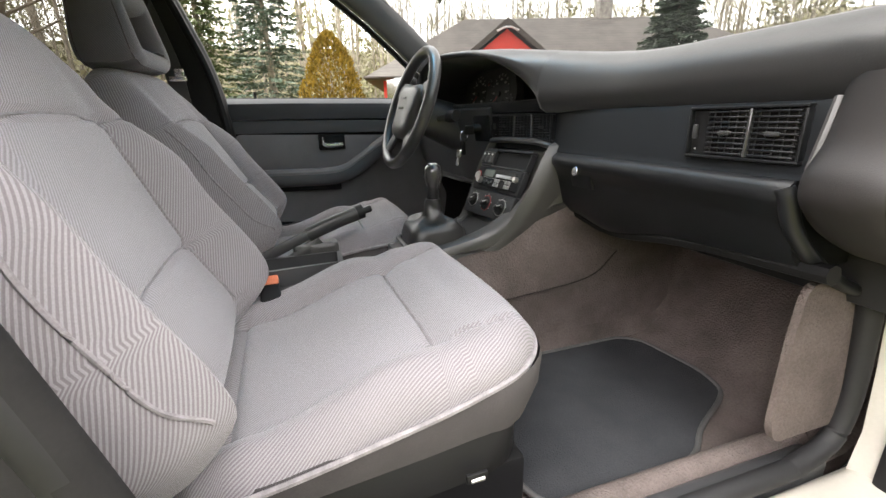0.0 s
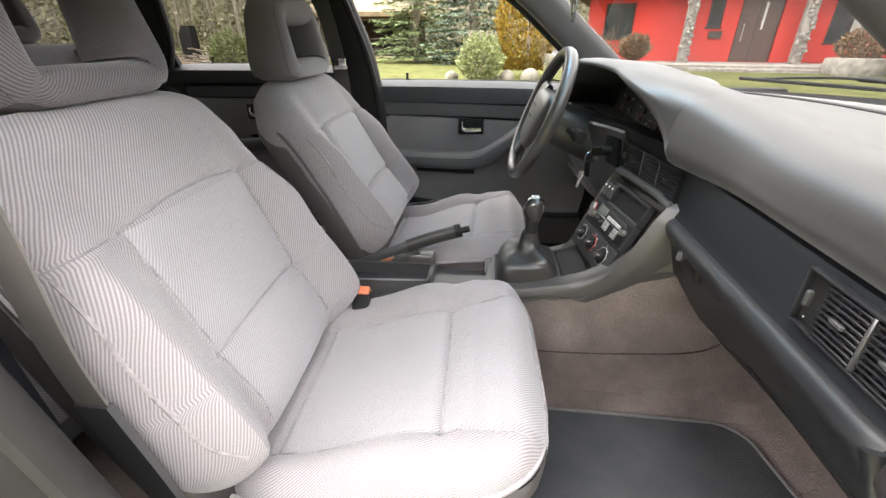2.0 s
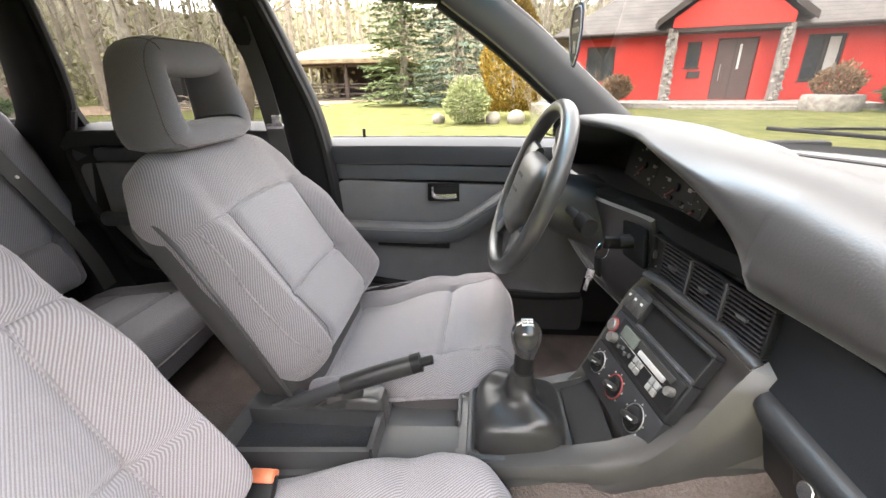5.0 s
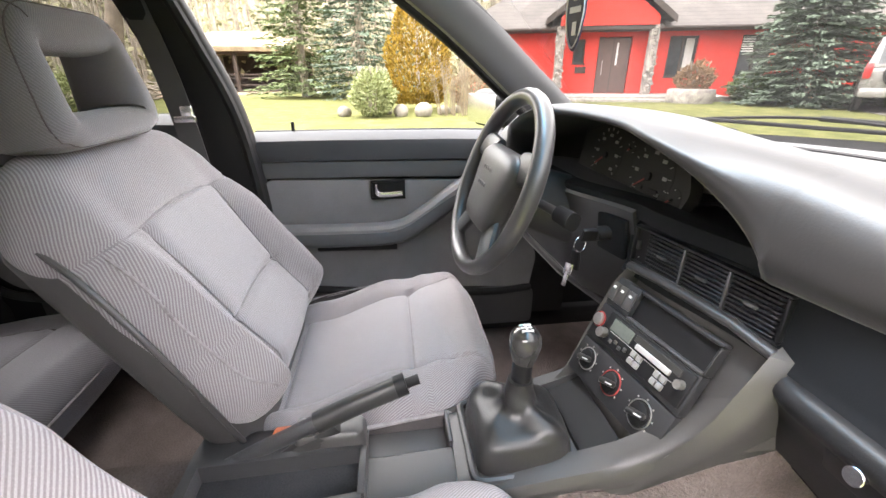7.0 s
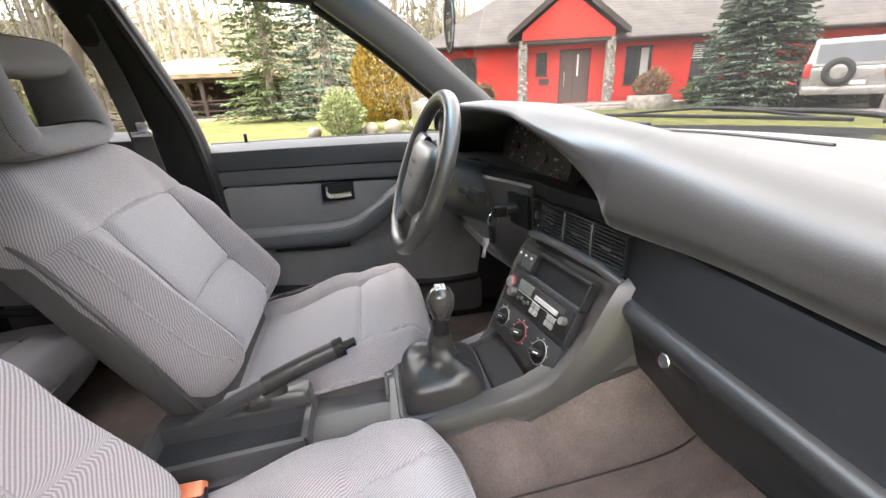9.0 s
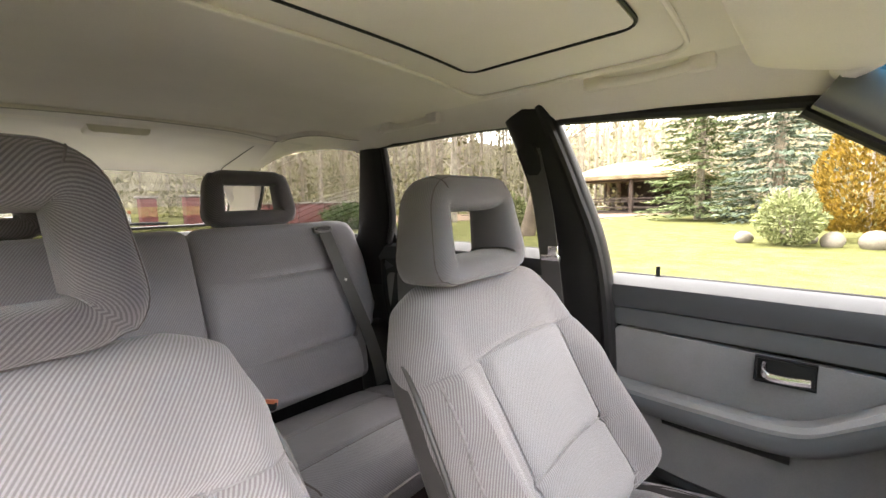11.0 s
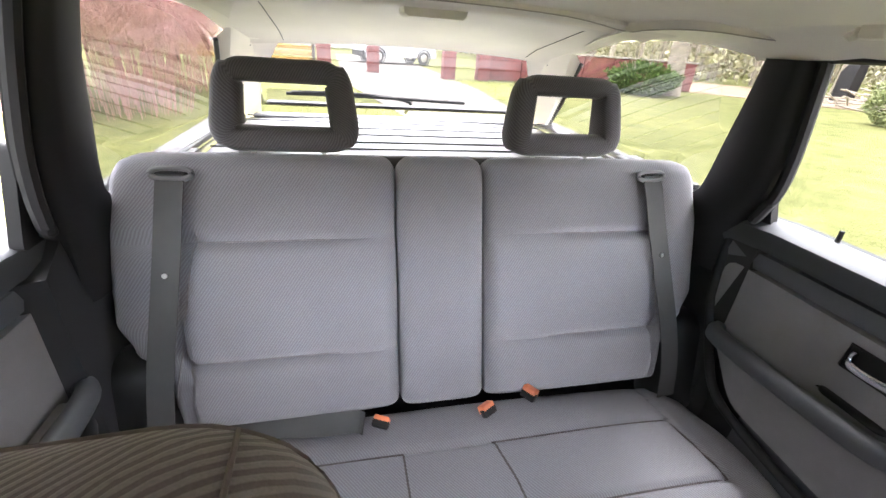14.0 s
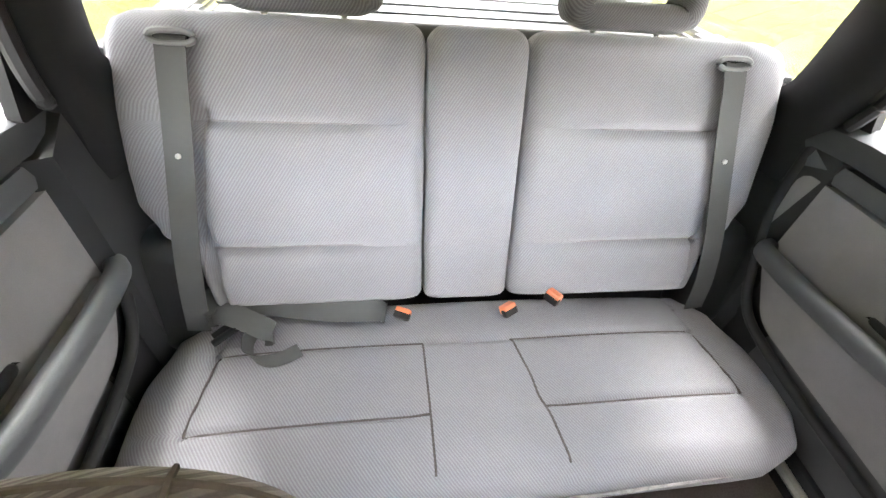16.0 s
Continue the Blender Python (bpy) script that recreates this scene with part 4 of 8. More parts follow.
def front_seat(off, label, lean, foot, lift=0.0, head=CLOTH_HEAD, puff=0.0):
    """off: how far the cushion reaches past the insert towards the console; lean, foot: slope of the backrest, the place of its hinge and where its padding starts; lift: how high its welt runs; puff: extra swell of the bolster by the console."""
    s = thing("front_seat", (0, 0, FLOOR_Z), label, "car seat", "front seats")
    # cushion
    top = lambda y: interp(y, [(-0.44, 0.492), (-0.36, 0.506), (-0.15, 0.570), (-0.09, 0.590), (-0.035, 0.602), (0.012, 0.590)])

    slim = lambda z: interp(z, [(0, 0.45), (0.10, 0.55), (0.30, 0.85), (0.452, 1.0)])

    def cush(x, z):
        y, x = z - 0.44, x + off
        b = 0.027 * smooth01((abs(x) - 0.125) / 0.06) * (1 - 0.65 * smooth01((y + 0.22) / 0.14)) * (1 - smooth01((y + 0.03) / 0.05))
        f = 0.0
        inner = -0.40 < y < -0.14
        if -0.41 < y < -0.12:
            f += groove(abs(x) - 0.145) * smooth01((y + 0.415) / 0.03) * smooth01((-0.09 - y) / 0.03)
        if abs(x) < 0.155:
            f += groove(y + 0.140) + groove(y + 0.385) * 0.7
        if y > -0.14:
            f += groove(abs(x) - 0.145 - 0.10 * (y + 0.14)) * 0.6
        return b + f + 0.004 * math.sin(11 * x + 3) * math.sin(9 * y)
    m = Matrix(((1, 0, 0, off), (0, 0, 1, -0.44), (0, 1, 0, 0), (0, 0, 0, 1)))
    body, ins = pillow(0.452, 0.240, 0.052, 3.2, wid=lambda z: interp(z, [(0, 0.90), (0.1, 1.0), (0.34, 1.0), (0.452, 0.93)]), mid=lambda z: top(z - 0.44) - 0.052 * slim(z), dep=slim, sculpt=cush, ends=(0.03, 0.05), plan=(0.03, 0.10), ns=120, nv=80,
                       inside=lambda x, z: abs(x + off) < 0.145 and -0.385 < z - 0.44 < 0.03, m=m)
    part("cushion", body, CLOTH, s, "striped cloth side bolsters")
    part("cushion_insert", ins, CLOTH_FINE, s, "finely striped cloth insert")
    pads, down = [body, ins], (0, 0, -1)
    for sx in (-1, 1):
        stitch("seam", pads, [(sx * 0.143, -0.40, 0.55), (sx * 0.145, -0.30, 0.55), (sx * 0.145, -0.20, 0.55), (sx * 0.145, -0.14, 0.55)], down, s)
        stitch("seam", pads, [(sx * 0.145, -0.14, 0.55), (sx * 0.147, -0.10, 0.55), (sx * 0.151, -0.07, 0.55), (sx * 0.155, -0.04, 0.55)], down, s, 0.0012)
    stitch("seam", pads, [(-0.145, -0.14, 0.55), (-0.05, -0.14, 0.55), (0.05, -0.14, 0.55), (0.145, -0.14, 0.55)], down, s)
    raised = lambda y: lift * (1 - smooth01((y + 0.17) / 0.14))
    plan = lambda w, yb, yf, r: rounded([(w, yb), (w, yf), (-w, yf), (-w, yb)], r, 8)
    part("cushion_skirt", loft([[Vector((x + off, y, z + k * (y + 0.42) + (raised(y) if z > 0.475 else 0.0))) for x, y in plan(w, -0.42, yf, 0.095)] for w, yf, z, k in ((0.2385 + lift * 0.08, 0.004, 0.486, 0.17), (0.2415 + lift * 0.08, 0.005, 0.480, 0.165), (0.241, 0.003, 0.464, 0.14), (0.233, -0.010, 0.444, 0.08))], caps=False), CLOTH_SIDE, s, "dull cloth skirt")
    for sx in (-1, 1):
        part("piping", tube(curve_pts([(off + sx * 0.224, -0.425, 0.486 + lift), (off + sx * (0.241 + lift * 0.08), -0.36, 0.492 + lift), (off + sx * (0.243 + lift * 0.08), -0.2, 0.520 + lift), (off + sx * 0.242, -0.11, 0.540 + raised(-0.11)), (off + sx * 0.230, -0.052, 0.551 + raised(-0.052)), (off + sx * 0.19, -0.010, 0.556), (off + sx * 0.12, 0.008, 0.557), (off, 0.010, 0.557)]), 0.0038, 6), PIPING, s, "stitched edge piping")
    base = part("base_cover", loft([[Vector((x + off * 0.6, y, z + 0.06 * (y + 0.43))) for x, y in plan(w, -0.43, -0.04, 0.07)] for w, z in ((0.215, 0.385), (0.228, 0.40), (0.230, 0.445), (0.226, 0.458))]), BLACK, s, "black plastic seat base cover")
    for sx in (-1, 1):
        part("slot", box(sx * 0.229 - 0.003, sx * 0.229 + 0.003, -0.135, -0.108, 0.432, 0.444, 0.002), BLACK, base)
        part("slot_clip", tube([(sx * 0.232, -0.130, 0.436), (sx * 0.232, -0.113, 0.436)], 0.0025, 6), STEEL, base)
        part("rail", box(sx * 0.17 - 0.02, sx * 0.17 + 0.02, -0.42, -0.03, 0.30, 0.40, 0.006), BLACK, s, "black steel seat rail")
    # backrest
    mb, zb = pose(0, foot[0], foot[1], lean, 0, 0), foot[2]

    thick = lambda z: interp(z, [(0, 1.0), (0.12, 1.05), (0.30, 1.28), (0.45, 1.48), (0.555, 1.20)])

    def back(x, z):
        b = 0.052 * smooth01((abs(x) - 0.125) / 0.075) * interp(z, [(0, 0.9), (0.12, 1.25), (0.30, 1.0), (0.45, 0.35), (0.55, 0)])
        b += puff * smooth01((-x - 0.120) / 0.075) * interp(z, [(0, 0.7), (0.12, 1.0), (0.28, 0.6), (0.45, 0)])
        f, x0 = 0.0, x
        x += 0.0125
        if 0.03 < z < 0.40:
            f += groove(abs(x) - 0.1275) * smooth01((0.41 - z) / 0.02)
        f += groove(z - 0.398 - 0.012 * (1 - (x / 0.14) ** 2) * (abs(x) < 0.14)) * (1.0 if abs(x) < 0.14 else 0.55)
        if abs(x) < 0.134:
            f += groove(z - 0.200 - 0.010 * (1 - (x / 0.134) ** 2), 0.006, 0.007)
            f += 0.010 * math.exp(-((z - 0.10) / 0.06) ** 2)
        return b + f + 0.003 * math.sin(13 * x0 + 1) * math.sin(11 * z)
    body, ins = pillow(0.555 - zb, 0.236, 0.052, 2.6, wid=lambda z: interp(z + zb, [(0.05, 0.95), (0.11, 1.0), (0.30, 1.0), (0.44, 0.96), (0.52, 0.86), (0.555, 0.76)]), mid=lambda z: -0.052 * (thick(z + zb) - 1), dep=lambda z: thick(z + zb), sculpt=lambda x, z: back(x, z + zb), ends=(0.06, 0.055), ns=120, nv=90,
                       inside=lambda x, z: abs(x + 0.0125) < 0.1275 and z + zb < 0.398, m=mb @ pose(0, 0, zb))
    part("backrest", body, CLOTH, s, "striped cloth backrest bolsters")
    part("backrest_insert", ins, CLOTH_FINE, s, "finely striped cloth insert")
    pads, rear = [body, ins], mb.to_3x3() @ Vector((0, -1, 0))
    for sx in (-1, 1):
        stitch("seam", pads, [mb @ Vector((sx * 0.1275 - 0.0125, 0.05, z)) for z in (0.075, 0.17, 0.28, 0.398)], rear, s)
        stitch("seam", pads, [mb @ Vector((sx * w, 0.05, 0.398)) for w in (0.135, 0.165, 0.20, 0.222)], rear, s, 0.0012)
    stitch("seam", pads, [mb @ Vector((x - 0.0125, 0.05, 0.398 + 0.012 * (1 - (x / 0.14) ** 2))) for x in (-0.134, -0.07, 0, 0.07, 0.134)], rear, s)
    stitch("seam", pads, [mb @ Vector((x - 0.0125, 0.05, 0.200 + 0.010 * (1 - (x / 0.134) ** 2))) for x in (-0.134, -0.07, 0, 0.07, 0.134)], rear, s)
    for sx in (-1, 1):
        stitch("piping", pads, [mb @ Vector((sx * w, 0.05, z)) for w, z in ((0.210, 0.10), (0.2225, 0.14), (0.2240, 0.2), (0.2220, 0.3), (0.2130, 0.39))], rear, s, 0.0026, PIPING, "stitched edge piping")
    levels = ((-0.050, -0.050, -0.020, 0.222), (-0.02, -0.060, -0.014, 0.238), (0.05, -0.064, -0.006, 0.2415), (0.16, -0.066, 0.004, 0.242), (0.26, -0.066, 0.010, 0.240), (0.34, -0.066, 0.010, 0.236), (0.40, -0.070, 0.003, 0.230), (0.45, -0.076, -0.014, 0.218), (0.475, -0.074, -0.032, 0.20))
    sh = part("backrest_shell", loft([[mb @ Vector((x, y, z)) for x, y in rounded([(w, yf), (w, yb), (-w, yb), (-w, yf)], 0.035, 5)] for z, yb, yf, w in levels]), PLASTIC_BROWN, s, "charcoal plastic backrest shell")
    for sx in (-1, 1):
        part("shell_edge", tube(curve_pts([mb @ Vector((sx * (w + 0.001), yf - 0.004, z)) for z, yb, yf, w in levels[1:-1]], 4), 0.0045, 8), PLASTIC_BROWN, s, "rolled edge of the shell")
    for sx in (-1, 1):
        part("bolt", disc(mb @ Vector((sx * 0.240, -0.030, 0.010)), (sx, 0, 0), 0.012, 0.004, 16), BLACK, sh, "recliner bolt")
    # headrest
    mh = pose(0.012, -0.630, 0.983, 5, 0, 0)
    hr_data = ring_cushion(0.138, 0.187, 0.076, (0.048, 0.126), 0.058, mh, 0.86)
    hr = part("headrest", hr_data, head, s, "open headrest in cloth darker than the seat")
    cushion_seams(hr_data, hr, 0.138, 0.187, mh)
    for sx in (-0.075, 0.075):
        part("post", tube([mh @ Vector((sx, 0.0, 0.02)), mh @ Vector((sx, 0.005, -0.08))], 0.006, 8), STEEL, s, "steel headrest post")
        part("post_collar", disc(mb @ Vector((sx, -0.01, 0.547)), mb.to_3x3() @ Vector((0, 0, 1)), 0.012, 0.008, 14), BLACK, s)
    return s


def ring_cushion(half, high, hole_half, hole_z, depth, m, narrow):
    """A padded frame round an opening: half width, height, the opening's half width and its lower and upper edge."""
    lo, hi = hole_z
    cx, hx = (half + hole_half) / 2, (half - hole_half) / 2
    zb, zt = lo / 2, (hi + high) / 2
    ctr = rounded([(cx, zb), (cx, zt), (-cx, zt), (-cx, zb)], 0.034, 10)
    ctr = [p for i, p in enumerate(ctr) if i == 0 or (Vector(p) - Vector(ctr[i - 1])).length > 1e-5]
    dense = []
    for i, p in enumerate(ctr):
        q = ctr[(i + 1) % len(ctr)]
        k = max(1, int((Vector(q) - Vector(p)).length / 0.012))
        dense += [(p[0] + (q[0] - p[0]) * t / k, p[1] + (q[1] - p[1]) * t / k) for t in range(k)]
    rings, n, cloth, run = [], len(dense), [], 0.0
    for i, p in enumerate(dense):
        a, b = Vector(dense[i - 1]), Vector(dense[(i + 1) % n])
        t = (b - a).normalized()
        nrm = Vector((t.y, -t.x))
        w = hx if abs(t.y) > 0.7 else (lo / 2 if p[1] < (zb + zt) / 2 else (high - hi) / 2)
        w = w * 1.02
        dd = depth * (1.0 - 0.22 * smooth01((p[1] - zb) / (zt - zb)))
        row = []
        run += (Vector(p) - a).length if i else 0.0
        for j in range(20):
            q = 2 * math.pi * (j + 0.5) / 20 - math.pi / 2
            o = w * sg(math.cos(q), 0.72)
            x, z = p[0] + nrm.x * o, p[1] + nrm.y * o
            x *= 1 + (narrow - 1) * smooth01(z / high)
            y = dd * sg(math.sin(q), 0.72)
            row.append(m @ Vector((x, y, z)))
        arc = 0.0
        for j in range(20):
            arc += (row[j] - row[j - 1]).length if j else 0.0
            cloth.append((run, arc))
        rings.append(row)
    run += (Vector(dense[0]) - Vector(dense[-1])).length
    return (*loft(rings + [rings[0]], caps=False), cloth + [(run, c[1]) for c in cloth[:20]])


def cushion_seams(data, parent, half, high, m):
    """Sewn seams along both rims of a ring cushion and across its upper corners."""
    dark = SEAM_DARK
    rings = [data[0][i:i + 20] for i in range(0, len(data[0]), 20)]
    for j in (2, 7):
        part("seam", tube([r[j] for r in rings], 0.0010, 6), dark, parent, "sewn rim seam")
    for sx in (-1, 1):
        want = m @ Vector((sx * half * 0.66, 0.0, high * 0.93))
        r = min(rings, key=lambda q: (sum(q, Vector()) / 20 - want).length)
        part("seam", tube(r[1:10], 0.0010, 6), dark, parent, "sewn corner seam")


SEAM_DARK = surface("dark_seam_thread", (0.10, 0.086, 0.086), 0.95, 0.2, 60, 500, 0.3)
seat = front_seat(-0.022, "grey striped cloth passenger seat with open headrest", 21.0, (-0.416, 0.458, 0.035), puff=0.026)
seat.matrix_basis = pose(0.304, 0.0, FLOOR_Z, 0, 0, 2.5)
for c in seat.children:
    if c.name.startswith(("headrest", "post")):
        c.location += Vector((-0.012, 0.004, -0.012))
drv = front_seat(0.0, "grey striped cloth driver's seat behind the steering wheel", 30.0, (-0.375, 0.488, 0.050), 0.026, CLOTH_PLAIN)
drv.matrix_basis = pose(-0.332, 0.010, FLOOR_Z - 0.012)
for c in drv.children:
    if c.name.startswith(("headrest", "post")):
        c.location += Vector((0.034, 0.010, -0.018))

# ---- rear bench ----
RB = 20.5


def rear_bench():
    b = thing("rear_bench", (0, -1.15, 0.33), "grey cloth rear bench with split backrest and two open headrests", "rear seat")
    mb = pose(0, -1.285, 0.50, RB, 0, 0)

    def section(x0, x1, name, seams, outer):
        c, w = (x0 + x1) / 2, (x1 - x0) / 2

        def sc(x, z):
            X = (x + c) * (1 if outer >= 0 else -1)
            f = 0.0
            if seams:
                edge = 0.505 + 0.15 * (0.387 - z)
                inn = 1 - smooth01((abs(X) - edge) / 0.012)
                f += groove(z - 0.388, 0.008, 0.010) * inn * (0.2 + 0.8 * smooth01((abs(X) - 0.20) / 0.08))
                f += groove(z - 0.145, 0.008, 0.011) * inn * (0.2 + 0.8 * smooth01((abs(X) - 0.19) / 0.08))
                f += 0.012 * math.sin(math.pi * min(1, max(0, (z - 0.145) / 0.243))) ** 0.7 * inn
                f += 0.016 * math.exp(-((z - 0.075) / 0.055) ** 2) * inn
                f += groove(abs(X) - edge, 0.008, 0.009) * (1 - smooth01((z - 0.40) / 0.03))
                f += 0.012 * smooth01((abs(X) - edge - 0.01) / 0.05)
            return f + 0.002 * math.sin(15 * x) * math.sin(12 * z)

        body, _ = pillow(0.565, w, 0.055, 5.0, sculpt=sc, ends=(0.03, 0.04), ns=110, nv=80, m=None)
        vs = []
        for v in body[0]:
            x = v.x + c
            if outer:
                lim = (0.012 if outer > 0 else 0.0) + interp(v.z, [(0.0, 0.535), (0.10, 0.552), (0.145, 0.575), (0.175, 0.615), (0.24, 0.645), (0.40, 0.650), (0.50, 0.638), (0.54, 0.622), (0.565, 0.60)])
                full = 0.648
                if abs(x) > 0.50:
                    x = math.copysign(0.50 + (abs(x) - 0.50) * (lim - 0.50) / (full - 0.50), x)
            vs.append(mb @ Vector((x, v.y, v.z)))
        sec = part(name, (vs, body[1], [(p[0] + c, p[1]) for p in body[2]]), CLOTH_REAR, b)
        if seams:
            pads, rear, g = [(vs, body[1])], mb.to_3x3() @ Vector((0, -1, 0)), math.copysign(1, outer)
            stitch("seam", pads, [mb @ Vector((g * x, 0.05, 0.388)) for x in (0.25, 0.33, 0.42, 0.505)], rear, sec)
            stitch("seam", pads, [mb @ Vector((g * x, 0.05, 0.145)) for x in (0.24, 0.33, 0.43, 0.54)], rear, sec)
            stitch("seam", pads, [mb @ Vector((g * (0.505 + 0.15 * (0.387 - z)), 0.05, z)) for z in (0.05, 0.17, 0.30, 0.40)], rear, sec)
        return sec
    section(0.112, 0.648, "backrest_section", True, 1)
    section(-0.648, -0.086, "backrest_section", True, -1)
    section(-0.0835, 0.1095, "backrest_middle", False, 0)
    # cushion
    m = Matrix(((1, 0, 0, 0), (0, 0, 1, -1.30), (0, 1, 0, 0), (0, 0, 0, 1)))

    def cs(x, z):
        y = z - 1.30
        ex = 0.555 + 0.10 * (y + 1.0)
        f = 0.012 * smooth01((abs(x) - ex) / 0.06)
        if y > -1.17:
            lx, rx = 0.116, -0.085 - 0.16 * (y + 1.165)
            f += groove(x - lx, 0.005, 0.009) + groove(x - rx, 0.005, 0.009)
            if abs(x) < ex:
                f += groove(abs(x) - ex, 0.006, 0.007) * (1 - smooth01((y + 1.01) / 0.05))
        if abs(x) < ex:
            f += groove(y + 1.165, 0.007, 0.008)
            if x > 0.116 or x < -0.085 - 0.16 * (y + 1.165):
                f += groove(y + 0.995, 0.006, 0.008)
        else:
            f += groove(abs(x) - ex, 0.006, 0.007) * (1 - smooth01((y + 1.01) / 0.05)) if y < -0.96 else 0.0
        return f + 0.003 * math.sin(9 * x + 2) * math.sin(13 * y)
    body, _ = pillow(0.445, 0.665, 0.075, 4.0, wid=lambda z: interp(z, [(0, 0.89), (0.08, 0.97), (0.20, 1.01), (0.34, 1.0), (0.41, 0.96), (0.445, 0.90)]), mid=lambda z: interp(z, [(0, 0.468), (0.12, 0.478), (0.30, 0.492), (0.40, 0.485), (0.445, 0.47)]) - 0.075, sculpt=cs, ends=(0.03, 0.06), ns=240, nv=90, m=m)
    cu = part("cushion", body, CLOTH_REAR, b, "grey cloth bench cushion")
    down = (0, 0, -1)
    for line in ([(0.116, y, 0.5) for y in (-1.165, -1.08, -0.98, -0.89)], [(-0.085 - 0.16 * (y + 1.165), y, 0.5) for y in (-1.165, -1.08, -0.98, -0.89)],
                 [(x, -1.165, 0.5) for x in (-0.53, -0.3, -0.085)], [(x, -1.165, 0.5) for x in (0.116, 0.3, 0.53)],
                 [(x, -0.995, 0.5) for x in (-0.55, -0.3, -0.112)], [(x, -0.995, 0.5) for x in (0.116, 0.3, 0.55)],
                 [(0.555 + 0.10 * (y + 1.0), y, 0.5) for y in (-1.165, -1.08, -0.995)], [(-0.555 - 0.10 * (y + 1.0), y, 0.5) for y in (-1.165, -1.08, -0.995)]):
        stitch("seam", [body], line, down, cu, 0.0024, SEAM_DARK)
    part("front_piping", tube(curve_pts([(-0.60, -0.93, 0.415), (-0.55, -0.87, 0.41), (-0.3, -0.853, 0.412), (0.0, -0.851, 0.412), (0.3, -0.853, 0.412), (0.55, -0.87, 0.41), (0.60, -0.93, 0.415)]), 0.004, 6), PIPING, b, "stitched edge piping")
    part("back_frame", box(-0.64, 0.64, -1.40, -1.325, 0.34, 0.56, 0.01), BLACK, b, "black bench frame behind the cushion")
    part("plinth", box(-0.58, 0.58, -1.25, -0.90, 0.32, 0.40, 0.02), CARPET, b, "carpeted bench plinth")
    for cx in (0.330, -0.296):
        mh = pose(cx, -1.505, 1.030, 8, 0, 0)
        part("headrest", ring_cushion(0.150, 0.180, 0.088, (0.052, 0.135), 0.042, mh, 0.88), CLOTH_DARK, b, "open headrest in cloth darker than the seat")
        for dx in (-0.07, 0.07):
            part("post", tube([mh @ Vector((dx, 0, 0.02)), mh @ Vector((dx, 0.01, -0.06))], 0.006, 8), STEEL, b)
    for cx, in ((0.525,), (-0.484,)):
        sl = part("belt_slot", tube([mb @ Vector((cx + 0.034 * math.copysign(abs(math.cos(q)) ** 0.6, math.cos(q)), 0.073, 0.519 + 0.010 * math.sin(q))) for q in [2 * math.pi * k / 24 for k in range(25)]], 0.0055, 8), surface("slot_plastic", (0.16, 0.16, 0.165), 0.5, 0.1, 20, 300, 0.1), b, "grey belt guide slot")
        part("slot_floor", moved(box(cx - 0.03, cx + 0.03, 0.060, 0.0715, 0.511, 0.527, 0.003), mb), RUBBER, sl)
    return b, mb


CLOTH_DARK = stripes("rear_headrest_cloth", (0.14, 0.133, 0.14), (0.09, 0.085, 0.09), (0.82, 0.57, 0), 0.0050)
bench, RBM = rear_bench()


def strap(pts, width, side, thick=0.0012):
    """Flat webbing along points, side: the direction of its width."""
    rings = []
    for p, t in frames_along(pts):
        s = Vector(side)
        a = (s - t * s.dot(t)).normalized()
        n = t.cross(a)
        rings.append([p + a * width / 2 + n * thick, p + a * width / 2 - n * thick, p - a * width / 2 - n * thick, p - a * width / 2 + n * thick])
    return loft(rings)


for cx, bx in ((0.525, 0.576), (-0.484, -0.562)):
    sb = thing("rear_seat_belt", (cx, -1.33, 0.5), "dark grey webbing belt hanging down the rear backrest", "seat belt", "rear seat belts")
    pts = [RBM @ Vector(p) for p in ((cx, 0.066, 0.521), (cx + (bx - cx) * 0.06, 0.0755, 0.505), (cx + (bx - cx) * 0.30, 0.079, 0.38), (cx + (bx - cx) * 0.55, 0.083, 0.26), (cx + (bx - cx) * 0.80, 0.083, 0.15), (bx, 0.074, 0.05), (bx + math.copysign(0.01, bx), 0.055, -0.04))]
    part("webbing", strap(curve_pts(pts), 0.047, (1, 0, 0)), BELT_REAR, sb)
    part("stop_button", disc(RBM @ Vector((cx + (bx - cx) * 0.41, 0.081, 0.332)), RBM.to_3x3() @ Vector((0, 1, 0)), 0.0050, 0.004, 14), STEEL, sb, "pale stop button")


def buckle(x, y, z, yaw, tilt, label, h=0.075):
    m = pose(x, y, z, tilt, 0, yaw)
    k = thing("belt_buckle", (x, y, z), label, "belt buckle", "belt buckles")
    part("housing", moved(box(-0.018, 0.018, -0.009, 0.009, -h, 0.0, 0.005), m), BLACK, k)
    part("release_button", moved(box(-0.0165, 0.0165, -0.0135, 0.0085, -0.012, 0.0065, 0.003), m), ORANGE, k, "orange release button")
    return k


buckle(0.158, -1.198, 0.545, -25, 62, "rear belt buckle with orange button lying on the bench", 0.018)
buckle(-0.067, -1.186, 0.560, 30, 40, "rear belt buckle with orange button leaning on the bench", 0.020)
buckle(-0.175, -1.205, 0.572, -55, 20, "rear belt buckle with orange button standing on the bench", 0.022)
buckle(0.094, -0.352, 0.552, 92, -52, "front belt buckle with orange button between seat and console", 0.11)
buckle(-0.105, -0.345, 0.522, 92, -25, "driver's belt buckle with orange button beside the console", 0.11)

